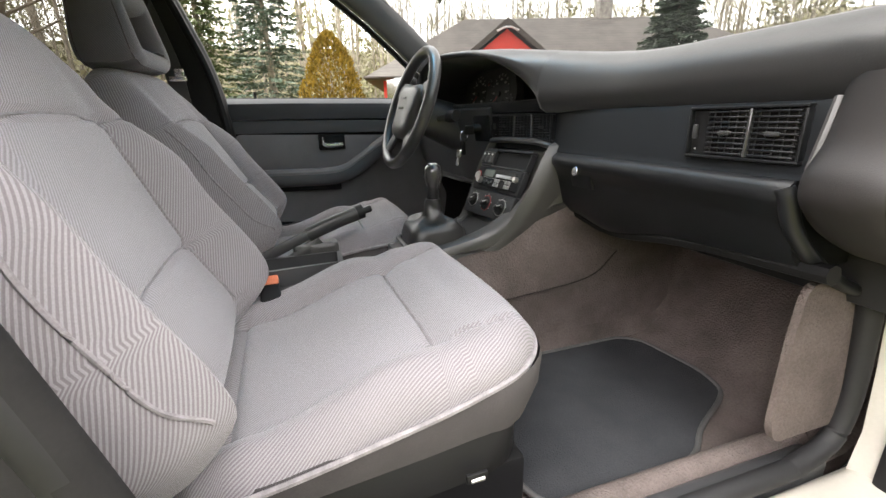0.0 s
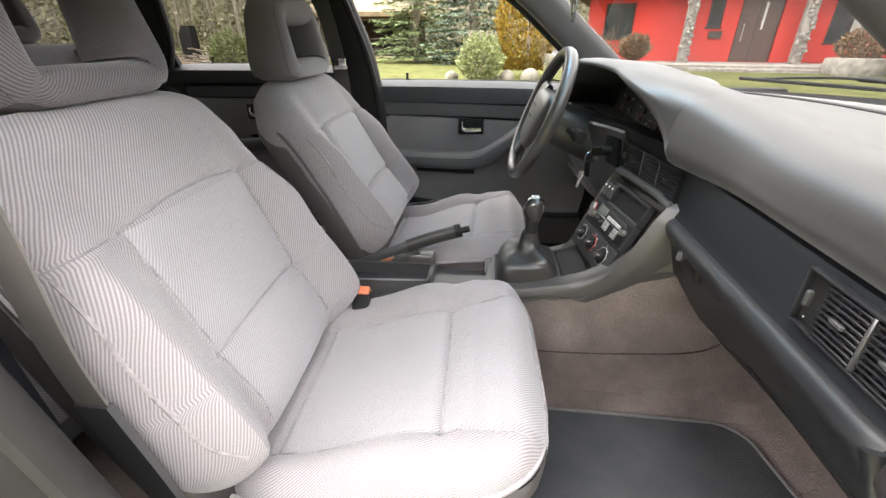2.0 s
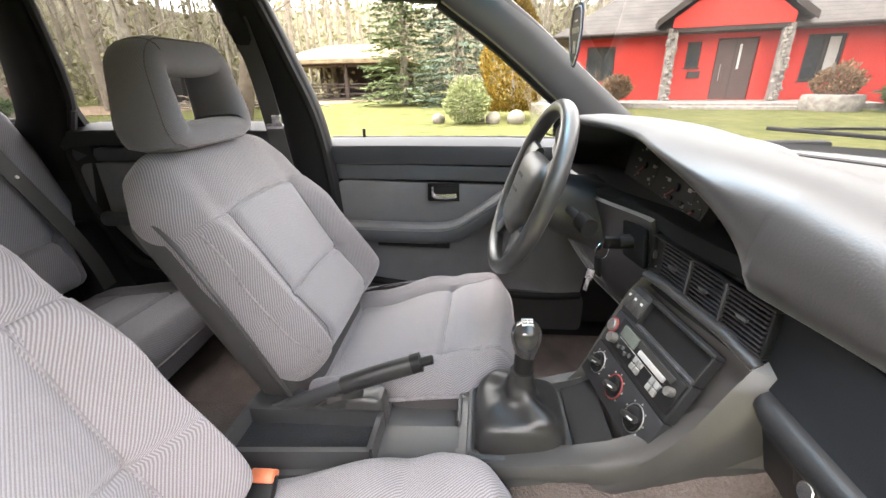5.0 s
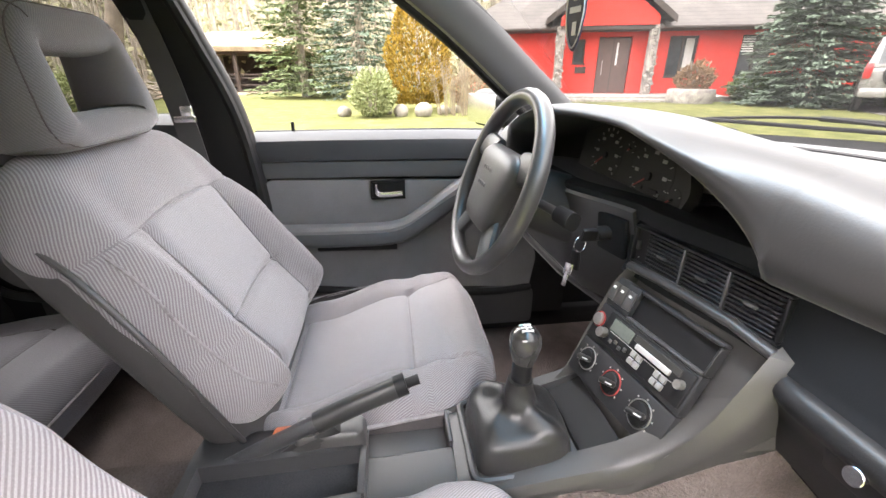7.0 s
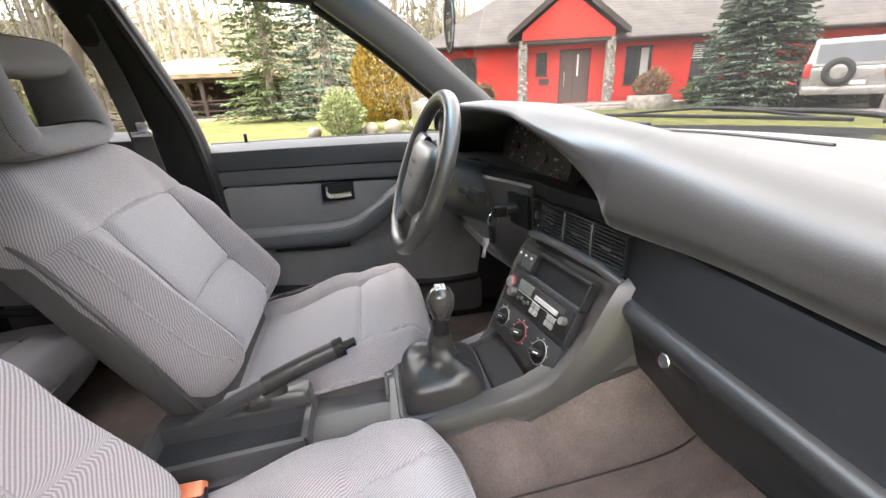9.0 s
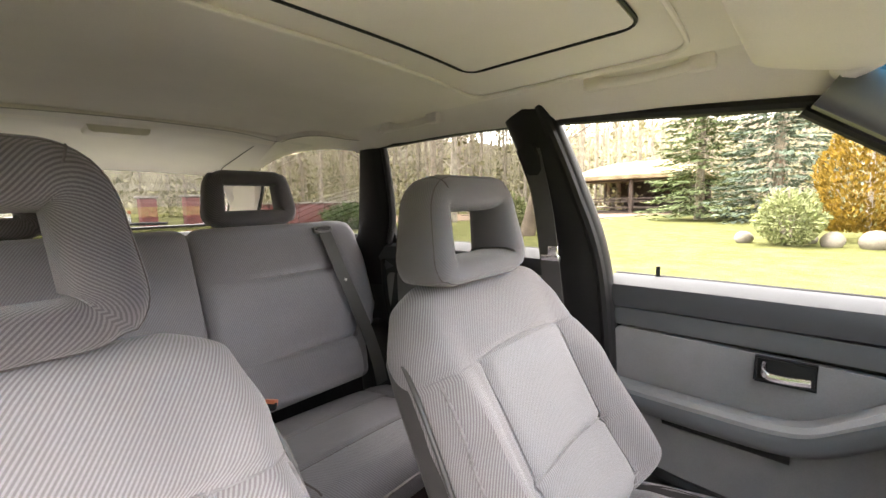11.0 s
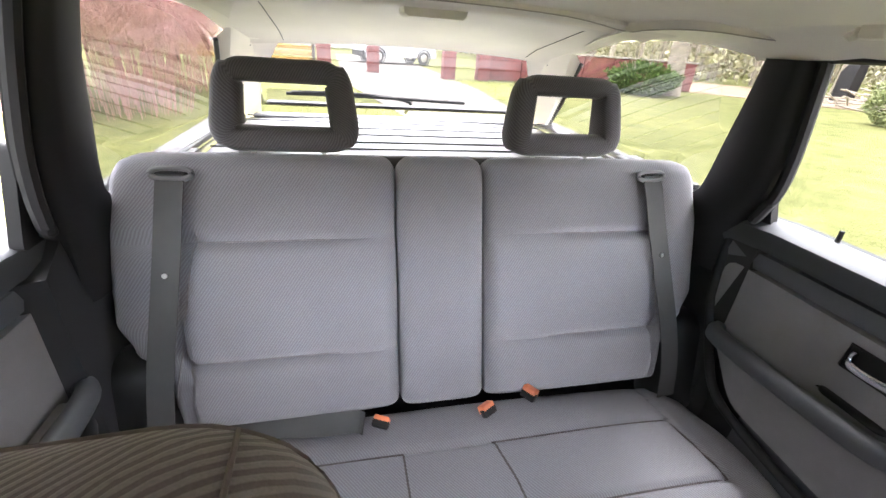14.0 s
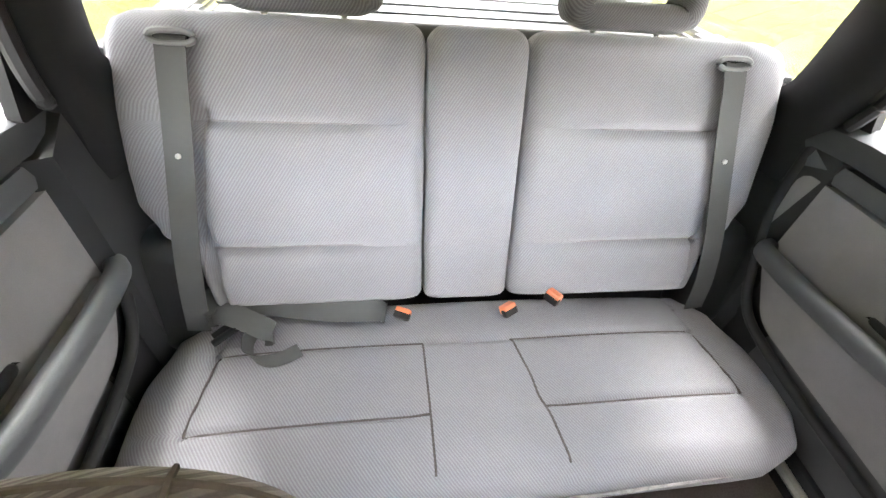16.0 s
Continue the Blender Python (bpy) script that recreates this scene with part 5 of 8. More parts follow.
# loose middle lap belt on the bench
lap = thing("lap_belt", (0.40, -1.14, 0.50), "loose dark lap belt bunched up on the rear bench", "seat belt")
part("webbing", strap(curve_pts([(0.195, -1.210, 0.524), (0.215, -1.222, 0.520), (0.30, -1.228, 0.516), (0.40, -1.243, 0.518), (0.49, -1.258, 0.524), (0.535, -1.262, 0.528)]), 0.046, (0.05, -0.66, 0.75)), BELT_REAR, lap)
part("fold", strap(curve_pts([(0.525, -1.268, 0.532), (0.548, -1.262, 0.545), (0.562, -1.235, 0.540), (0.560, -1.222, 0.522), (0.545, -1.228, 0.512)], 6), 0.040, (0.55, -0.45, 0.45)), BELT_REAR, lap, "folded end of the webbing")
part("loop", strap(curve_pts([(0.560, -1.232, 0.520), (0.525, -1.226, 0.526), (0.48, -1.208, 0.522), (0.440, -1.190, 0.512), (0.432, -1.186, 0.502), (0.445, -1.190, 0.496)], 6), 0.046, (0.22, -0.80, 0.42)), BELT_REAR, lap)
part("tail", strap(curve_pts([(0.470, -1.192, 0.502), (0.476, -1.170, 0.500), (0.468, -1.142, 0.497), (0.440, -1.126, 0.497), (0.405, -1.128, 0.498), (0.368, -1.140, 0.508)], 6), 0.030, (0.55, -0.25, 0.75)), BELT_REAR, lap)
part("tongue", moved(join(box(-0.022, 0.022, -0.012, 0.012, -0.003, 0.003, 0.002), box(-0.030, 0.030, 0.010, 0.024, -0.006, 0.006, 0.003)), pose(0.530, -1.200, 0.502, 12, 8, 40)), BLACK, lap, "black buckle tongue")

# front belts on the B pillars
fb = thing("driver_seat_belt", (-0.60, -0.62, 0.6), "dark webbing belt with chrome tongue on the B pillar", "seat belt", "front seat belts")
part("webbing", strap(curve_pts([(-0.592, -0.655, 1.215), (-0.578, -0.615, 1.08), (-0.560, -0.588, 0.96), (-0.600, -0.585, 0.75), (-0.635, -0.58, 0.42)]), 0.046, (0, 1, 0)), BELT_REAR, fb)
part("tongue", moved(join(box(-0.007, 0.007, -0.022, 0.022, -0.008, 0.006, 0.003), box(-0.006, 0.006, -0.006, 0.018, 0.004, 0.026, 0.003)), pose(-0.551, -0.580, 0.966, 0, 0, 0)), CHROME, fb, "chrome belt tongue")
pb = thing("passenger_seat_belt", (0.58, -0.5, 0.6), "dark webbing belt with chrome tongue beside the passenger seat", "seat belt", "front seat belts")
part("webbing", strap(curve_pts([(0.59, -0.52, 1.20), (0.580, -0.471, 1.042), (0.580, -0.484, 0.95), (0.580, -0.485, 0.89), (0.578, -0.488, 0.757), (0.574, -0.462, 0.60), (0.572, -0.445, 0.50), (0.574, -0.43, 0.38)]), 0.046, (0.12, 1, 0)), BELT, pb)
part("sleeve", strap(curve_pts([(0.577, -0.482, 0.71), (0.573, -0.462, 0.60), (0.571, -0.443, 0.49)]), 0.050, (0.12, 1, 0), 0.004), PLASTIC, pb, "black belt sleeve")
part("tongue_head", moved(box(-0.006, 0.006, -0.026, 0.026, -0.008, 0.008, 0.003), pose(0.588, -0.487, 0.999, 0, 0, 22)), BLACK, pb, "black tongue head")
part("tongue", moved(prism(rounded([(-0.017, 0), (0.017, 0), (0.014, -0.034), (-0.014, -0.034)], 0.004), "x", -0.0015, 0.0015), pose(0.592, -0.485, 0.990, 0, 0, 22)), TONGUE, pb, "chrome belt tongue")
part("tongue_hole", moved(prism(rounded([(-0.007, -0.012), (0.007, -0.012), (0.006, -0.026), (-0.006, -0.026)], 0.002), "x", -0.003, 0.003), pose(0.592, -0.485, 0.990, 0, 0, 22)), BLACK, pb)
part("anchor", box(0.568, 0.582, -0.45, -0.40, 0.37, 0.40, 0.004), BLACK, pb, "black anchor plate")

# ---- dashboard ----


def face_y(x):
    return interp(x, [(-0.66, 0.135), (-0.30, 0.150), (-0.10, 0.212), (0.10, 0.246), (0.60, 0.246), (0.66, 0.235)])


def pad_z(x):
    """Height of the pad's crest: a hump over the gauges, low on the other side."""
    left = 0.075 * (1 - smooth01((x + 0.60) / 0.34))
    return 0.940 + 0.066 * (1 - smooth01((x + 0.25) / 0.60)) - left - 0.010 * smooth01((x - 0.60) / 0.07)


def opening(x):
    """Share of the gauge opening's height at x: half an ellipse, wider to the middle of the car."""
    u = abs(x + 0.26) / (0.343 if x > -0.26 else 0.30)
    return max(0.0, 1 - u ** 2.6) ** 0.75


def pad_front(x):
    left = 0.045 * (1 - smooth01((x + 0.66) / 0.30))
    return face_y(x) - 0.012 - 0.048 * (1 - smooth01((x + 0.06) / 0.34)) + left + 0.012 * smooth01((x - 0.60) / 0.07)


dash = thing("dashboard", (0.0, 0.3, 0.60), "charcoal dashboard with padded top, air vents and glovebox", "dashboard")
cols = []
xs = sorted([-0.66 + 1.33 * k / 110 for k in range(111)] + [0.083 - 0.055 * (k / 14) ** 2 for k in range(15)])
for x in xs:
    z, yf, fy = pad_z(x), pad_front(x), face_y(x)
    hump = opening(x)
    low = min(0.850 + 0.138 * hump, z - 0.016)
    deck = 0.918 - 0.03 * smooth01((abs(x) - 0.5) / 0.15)
    far = 0.79 - 0.42 * (abs(x) / 0.66) ** 2.5
    back = fy + 0.03 + 0.13 * hump
    d = z - low
    over = [(yf + 0.045, low + 0.003), (yf + 0.024, low), (yf + 0.010, low + 0.10 * d), (yf + 0.004, low + 0.40 * d), (yf + 0.009, low + 0.68 * d), (yf + 0.026, z - 0.08 * d), (yf + 0.060, z), (yf + 0.118, z - 0.005)]
    plain = [(yf + 0.030, low - 0.003), (yf + 0.016, low + 0.006), (yf + 0.006, low + 0.026), (yf + 0.007, low + 0.047), (yf + 0.018, z - 0.024), (yf + 0.042, z - 0.008), (yf + 0.078, z), (yf + 0.118, z - 0.007)]
    soft = 1 - smooth01((x + 0.12) / 0.40)
    mixed = [hump, hump, 0.7 * hump + 0.3 * soft, 0.5 * hump + 0.5 * soft, 0.2 * hump + 0.8 * soft, soft, soft, soft]
    prof = [(back, low - 0.012)] + [(p[0] * h + q[0] * (1 - h), p[1] * h + q[1] * (1 - h)) for p, q, h in zip(over, plain, mixed)]
    prof += [(yf + 0.142, z - 0.012), (yf + 0.17, z - 0.013 - 0.10 * (z - deck)), (yf + 0.24, deck + (z - deck) * 0.35), (yf + 0.24 + (far - yf - 0.24) * 0.45, deck + (z - deck) * 0.10), (far, deck - 0.005), (far + 0.02, deck - 0.05), (back + 0.03, 0.84 + 0.02 * hump)]
    cols.append([Vector((x, a, b)) for a, b in prof])
part("top_pad", loft(cols), PLASTIC_SOFT, dash, "padded charcoal dash top with grained skin", True, 100)
pad_data = loft(cols)
stitch("defroster_slot", [pad_data], [(-0.315, 0.50, 0.95), (-0.223, 0.565, 0.95), (-0.133, 0.595, 0.95), (-0.05, 0.61, 0.95), (0.034, 0.616, 0.95)], (0, 0, -1), dash, 0.0045, BLACK, "black curved defroster slot")
# fascia strip with vents
cols = [[Vector((x, a, b)) for a, b in ((face_y(x) + 0.020, 0.8505), (face_y(x) + 0.004, 0.8495), (face_y(x) - 0.002, 0.842), (face_y(x) - 0.004, 0.780), (face_y(x) - 0.010, 0.768), (face_y(x) + 0.03, 0.760), (face_y(x) + 0.12, 0.78), (face_y(x) + 0.12, 0.85))] for x in [-0.13 + 0.735 * k / 40 for k in range(41)]]
part("fascia", loft(cols), FASCIA, dash, "smooth dark fascia strip")


def vent(x0, x1, z0, z1, panels, rows, dy=0.0, slider=True):
    y = (face_y(x0) + face_y(x1)) / 2 - 0.004 + dy
    ang = math.degrees(math.atan2(face_y(x1) - face_y(x0), x1 - x0))
    m = pose(x0, face_y(x0) - 0.005 + dy, 0, 0, 0, ang)
    w = math.hypot(x1 - x0, face_y(x1) - face_y(x0))
    v = part("air_vent", moved(box(0, w, -0.001, 0.004, z0, z1, 0.001, 1), m), BLACK, dash, "black air vent grille")
    part("vent_frame", moved(join(box(-0.004, w + 0.004, -0.007, 0.004, z1, z1 + 0.0035, 0.002), box(-0.004, w + 0.004, -0.007, 0.004, z0 - 0.0035, z0, 0.002), box(-0.004, 0, -0.007, 0.004, z0, z1, 0.002), box(w, w + 0.004, -0.007, 0.004, z0, z1, 0.002)), m), GLOVE, v)
    off = 0.022 if slider else 0.0
    pw = (w - off) / panels
    for p in range(panels):
        a, b = off + p * pw + 0.003, off + (p + 1) * pw - 0.003
        if p:
            part("vent_divider", moved(box(a - 0.005, a - 0.001, -0.007, 0.002, z0, z1, 0.001, 1), m), PLASTIC, v)
        for r in range(rows):
            z = z0 + (z1 - z0) * (r + 0.5) / rows
            part("vent_slat", moved(box(a, b, -0.006, 0.0, z - 0.0012, z + 0.0010, 0.0006, 1), m), GLOVE, v)
        for c in range(5):
            q = a + (b - a) * (c + 0.5) / 5
            part("vent_vane", moved(box(q - 0.0008, q + 0.0008, -0.002, 0.001, z0, z1, 0, 1), m), PLASTIC, v)
        part("vent_tab", moved(box((a + b) / 2 - 0.008, (a + b) / 2 + 0.008, -0.009, -0.004, (z0 + z1) / 2 - 0.0025, (z0 + z1) / 2 + 0.0025, 0.0015), m), PLASTIC, v)
    if slider:
        part("vent_slider", moved(box(0.005, 0.011, -0.008, -0.002, z0 + 0.020, z1 - 0.018, 0.002), m), PLASTIC, v, "grey vent thumbwheel")
        part("vent_dot", moved(disc((0.008, -0.001, z0 + 0.007), (0, -1, 0), 0.0010, 0.001, 10), m), WHITE, v)
    return v


vent(-0.112, 0.104, 0.791, 0.843, 3, 9)
vent(0.446, 0.582, 0.787, 0.843, 2, 9)
# glovebox
cols = []
for k in range(41):
    x = 0.130 + 0.458 * k / 40
    e = smooth01((x - 0.130) / 0.02) * (1 - smooth01((x - 0.572) / 0.016))
    y = face_y(x)
    deep = interp(x, [(0.13, 0.640), (0.25, 0.625), (0.40, 0.650), (0.59, 0.655)])
    cols.append([Vector((x, y + a, b)) for a, b in ((0.05, 0.766), (0.0, 0.768), (-0.010 - 0.006 * e, 0.7675), (-0.017 - 0.006 * e, 0.7635), (-0.021 - 0.006 * e, 0.757), (-0.0215 - 0.006 * e, 0.750), (-0.017 - 0.006 * e, 0.741), (-0.009, 0.728), (-0.003, 0.712), (0.012, deep + 0.022), (0.035, deep), (0.12, deep + 0.005), (0.14, 0.76))])
gb = part("glovebox", loft(cols), GLOVE, dash, "charcoal glovebox lid with a rounded upper lip")
part("glovebox_latch", moved(box(-0.028, 0.036, -0.006, 0.006, -0.024, 0.022, 0.003), pose(0.212, face_y(0.212) - 0.0065, 0.730, 14, 0, 0)), GLOVE, gb, "recessed latch plate")
part("glovebox_lock", disc((0.221, face_y(0.221) - 0.0245, 0.739), (0, -1, 0.2), 0.0085, 0.005, 20), CHROME, gb, "chrome glovebox lock")
part("lower_edge", tube(curve_pts([(0.13, 0.30, 0.635), (0.25, 0.30, 0.622), (0.42, 0.29, 0.65), (0.62, 0.28, 0.664)]), 0.012, 8), BLACK, dash)
# end of the dash by the doorway
cap = rounded([(0.262, 0.905), (0.243, 0.885), (0.232, 0.841), (0.222, 0.805), (0.200, 0.778), (0.200, 0.752), (0.235, 0.718), (0.29, 0.688), (0.38, 0.660), (0.48, 0.655), (0.48, 0.89)], 0.022, 4)
cy_, cz_ = 0.35, 0.77
END = surface("end_cap_plastic", (0.017, 0.0152, 0.015), 0.55, 0.15, 5, 700, 0.25, spec=0.3)
part("end_cap", loft([[Vector((x, cy_ + (y - cy_) * k, cz_ + (z - cz_) * k)) for y, z in cap] for x, k in ((0.604, 0.90), (0.610, 0.955), (0.622, 0.99), (0.640, 1.0), (0.668, 0.99), (0.684, 0.96), (0.692, 0.91))]), END, dash, "warm grey plastic end cap")
part("glovebox_rail", tube(curve_pts([(0.584, 0.226, 0.760), (0.588, 0.229, 0.748), (0.592, 0.242, 0.715), (0.594, 0.278, 0.678), (0.598, 0.335, 0.640), (0.602, 0.41, 0.612)]), 0.0105, 12, (1, 0, 0), 0.8), GLOVE, dash, "rounded rail at the glovebox end")
part("fascia_end", tube(curve_pts([(0.604, 0.246, 0.852), (0.604, 0.238, 0.820), (0.602, 0.230, 0.780)], 4), 0.005, 8, (1, 0, 0), 1.0), PLASTIC_BROWN, dash, "moulded end of the fascia")
part("end_filler", box(0.600, 0.64, 0.27, 0.42, 0.70, 0.87, 0.012), BLACK, dash)
part("end_screw", disc((0.691, 0.275, 0.735), (1, 0, 0), 0.011, 0.005, 14), PLASTIC, dash)
part("lower_right", box(0.14, 0.66, 0.36, 0.62, 0.60, 0.78, 0.03), BLACK, dash, "dark lower dash behind the glovebox")
# driver's side
cols = [[Vector((x, a, b)) for a, b in ((face_y(x) + 0.0, 0.872), (face_y(x) - 0.012, 0.860), (face_y(x) + 0.004, 0.80), (face_y(x) + 0.03, 0.70), (face_y(x) + 0.06, 0.655), (face_y(x) + 0.18, 0.66), (face_y(x) + 0.16, 0.87))] for x in [-0.66 + 0.535 * k / 24 for k in range(25)]]
part("knee_panel", loft(cols), PLASTIC, dash, "charcoal knee panel under the wheel")
part("knee_edge", tube([(x, face_y(x) + 0.05, 0.657) for x in (-0.64, -0.5, -0.35, -0.2, -0.135)], 0.009, 8), PLASTIC_SOFT, dash)
part("pedal_shadow_board", box(-0.64, -0.13, 0.60, 0.64, 0.30, 0.70, 0.02), CARPET, dash, "carpeted bulkhead")
part("cluster_shelf", loft([[Vector((x, face_y(x) + a, b)) for a, b in ((0.03, 0.8765), (-0.002, 0.8765), (-0.0065, 0.874), (-0.008, 0.869), (-0.004, 0.851), (0.03, 0.851))] for x in [-0.40 + 0.465 * k / 24 for k in range(25)]]), FASCIA, dash, "black ledge under the gauges")
# gauges
gm = pose(-0.44, 0.247, 0.850, -10, 0, 0)
part("recess_floor", prism([(-0.42, 0.135), (-0.30, 0.150), (-0.10, 0.214), (0.05, 0.238), (0.07, 0.33), (-0.45, 0.33)], "z", 0.852, 0.866), BLACK, dash, "black floor of the gauge recess")
cl = part("instrument_panel", moved(prism(rounded([(0.0, 0.0), (0.335, 0.0), (0.352, 0.045), (0.325, 0.095), (0.26, 0.118), (0.0, 0.118)], 0.012), "y", 0.0, 0.02), gm), DARKGLASS, dash, "dark instrument cluster with round dials")
for cx, cz, R in ((0.105, 0.057, 0.054), (0.253, 0.049, 0.056), (0.322, 0.030, 0.017), (0.180, 0.082, 0.012)):
    d = part("dial", moved(disc((cx, 0.001, cz), (0, -1, 0), R, 0.002, 40), gm), DARKGLASS, cl, "round dark grey dial")
    n = 13 if R > 0.03 else 5
    for k in range(n):
        a = radians(215 - 250 * k / (n - 1))
        part("tick", moved(box(-0.0006, 0.0006, -0.003, -0.0012, R * 0.84, R * 0.94, 0), gm @ pose(cx, 0, cz, 0, -math.degrees(a) + 90, 0)), PRINT_DIM, d)
        if R > 0.03 and k % 2 == 0:
            part("figure_bar", moved(box(-0.0048, 0.0048, -0.0028, -0.0012, -0.0026, 0.0026, 0), gm @ pose(cx + R * 0.68 * math.cos(a), 0, cz + R * 0.68 * math.sin(a))), PRINT_DIM, d)
    part("needle", moved(box(-0.0012, 0.0012, -0.0045, -0.003, 0.0, R * 0.7, 0), gm @ pose(cx, 0, cz, 0, -125, 0)), RED, d, "red needle")
    part("needle_cap", moved(disc((cx, -0.002, cz), (0, -1, 0), R * 0.13, 0.004, 14), gm), BLACK, d)
for x0, x1, z0, z1 in ((0.165, 0.195, 0.014, 0.020), (0.222, 0.245, 0.026, 0.033), (0.262, 0.285, 0.026, 0.033)):
    part("display_strip", moved(box(x0, x1, -0.004, -0.001, z0, z1, 0.0005, 1), gm), BLACK, cl, "small dark counter window")
# column and wheel
WC = Vector((-0.300, 0.030, 0.868))
wa = Vector((0.05, -0.93, 0.36)).normalized()
sw = thing("steering_wheel", tuple(WC), "black four-spoke steering wheel with padded grey hub", "steering wheel")
part("rim", ring(WC, wa, 0.158, 0.0138, 72, 14, 1.15), WHEEL, sw, "worn shiny black rim")
wx = Vector((1, 0, 0)) - wa * wa.x
wx.normalize()
wz = wx.cross(wa) * -1
if wz.z < 0:
    wz = -wz
wmat = Matrix(((wx.x, wa.x, wz.x, WC.x), (wx.y, wa.y, wz.y, WC.y), (wx.z, wa.z, wz.z, WC.z), (0, 0, 0, 1)))
part("hub", pillow(0.15, 0.088, 0.026, 3.4, wid=lambda z: interp(z, [(0, 0.72), (0.05, 0.85), (0.12, 1.05), (0.15, 1.0)]), ends=(0.03, 0.03), ns=48, nv=30, m=wmat @ pose(0, -0.004, -0.085))[0], PLASTIC_BROWN, sw, "padded warm grey hub")
for k in (-1, 1):
    part("spoke", tube([wmat @ Vector(p) for p in ((k * 0.07, -0.008, 0.045), (k * 0.12, -0.004, 0.055), (k * 0.154, 0.0, 0.046))], 0.030, 12, wz, 0.4, 0.8, lambda t: 1 - 0.35 * t), PLASTIC, sw)
    part("spoke", tube([wmat @ Vector(p) for p in ((k * 0.045, -0.008, -0.055), (k * 0.075, -0.004, -0.10), (k * 0.094, 0.0, -0.130))], 0.026, 12, wx, 0.4, 0.8, lambda t: 1 - 0.2 * t), PLASTIC, sw)
for r_, zz in ((0, 0.022), (1, -0.006)):
    for k in range(4):
        part("emblem_bar", moved(box(-0.0045, 0.0045, 0.0235, 0.0250, -0.0035, 0.0035, 0.001, 1), wmat @ pose(-0.018 + 0.012 * k, 0, zz)), PLASTIC_BROWN, sw)
col = thing("steering_column", (-0.30, 0.12, 0.80), "charcoal steering column shroud with stalks", "steering column")
part("shroud", tube([WC - wa * 0.022, WC - wa * 0.06, WC - wa * 0.10, WC - wa * 0.17], 0.058, 20, (0, 0, 1), 0.95, 0.8, lambda t: 0.85 + 0.25 * t), PLASTIC, col)
for k, L in ((1, 0.105), (-1, 0.10)):
    b0 = WC - wa * 0.075 + wx * k * 0.045
    part("stalk", tube([b0, b0 + wx * k * L * 0.5 + wz * 0.004, b0 + wx * k * L * 0.82 + wz * 0.006], 0.008, 10), PLASTIC_BROWN, col, "grey column stalk")
    part("stalk_knob", tube([b0 + wx * k * L * 0.74 + wz * 0.006, b0 + wx * k * L + wz * 0.008, b0 + wx * k * (L + 0.02) + wz * 0.009], 0.0145, 12, wz, 0.8, 0.8), BLACK, col, "black stalk end")
# ignition key
kx, ky, kz = -0.168, 0.170, 0.806
part("lock_plate", moved(box(-0.032, 0.032, -0.003, 0.006, -0.035, 0.032, 0.003), pose(kx + 0.005, face_y(kx) - 0.004, kz + 0.008, 8, 0, 12)), FASCIA, dash, "ignition lock plate")
kt = thing("ignition_key", (kx, ky, kz), "car keys on a ring hanging from the ignition lock", "keys")
part("key_barrel", tube([(kx, face_y(kx) - 0.005, kz + 0.008), (kx - 0.002, face_y(kx) - 0.025, kz + 0.006)], 0.012, 14), BLACK, kt)
part("key_head", moved(box(-0.004, 0.004, -0.014, 0.014, -0.012, 0.012, 0.003), pose(kx - 0.003, face_y(kx) - 0.036, kz + 0.004, 0, 20, 0)), BLACK, kt, "black key head")
part("key_ring", ring((kx - 0.004, face_y(kx) - 0.05, kz - 0.012), (1, 0.4, 0.1), 0.013, 0.0012, 28, 6), CHROME, kt, "steel key ring")
part("fob", moved(box(-0.009, 0.009, -0.004, 0.004, -0.05, -0.012, 0.004), pose(kx - 0.006, face_y(kx) - 0.054, kz - 0.012, 8, 6, 20)), BLACK, kt, "black key fob")
part("spare_key", moved(join(box(-0.004, 0.004, -0.001, 0.001, -0.072, -0.045, 0.001), box(-0.007, 0.007, -0.001, 0.001, -0.05, -0.03, 0.001)), pose(kx - 0.004, face_y(kx) - 0.058, kz - 0.016, -6, 8, 50)), CHROME, kt, "steel key")

# ---- centre console ----
con = thing("centre_console", (0.0, -0.05, 0.30), "charcoal centre console with radio, heater knobs and gear lever", "centre console")
fm = pose(0.001, 0.147, 0.6195, -24.7, 0, 9.5) @ Matrix.Scale(0.86, 4, (1, 0, 0)) @ Matrix.Scale(0.94, 4, (0, 0, 1))


def stack():
    rows = []
    for z, yb, xl, xr, yf in ((0.793, 0.33, -0.104, 0.122, 0.246), (0.780, 0.30, -0.113, 0.131, 0.216), (0.755, 0.30, -0.115, 0.133, 0.200), (0.70, 0.29, -0.113, 0.131, 0.176), (0.67, 0.28, -0.111, 0.126, 0.163), (0.635, 0.24, -0.109, 0.117, 0.148), (0.605, 0.20, -0.107, 0.106, 0.134), (0.580, 0.16, -0.106, 0.096, 0.112), (0.555, 0.13, -0.105, 0.088, 0.085)):
        rows.append([Vector((x, y + 0.165 * x, z)) for x, y in ((xr, yb), (xr, yf + 0.02), (xr - 0.004, yf + 0.004), (xr - 0.016, yf - 0.010), (xr - 0.026, yf + 0.022),
                     (xl + 0.016, yf + 0.022), (xl + 0.010, yf - 0.010), (xl + 0.003, yf + 0.004), (xl, yf + 0.02), (xl, yb))])
    return loft(rows)


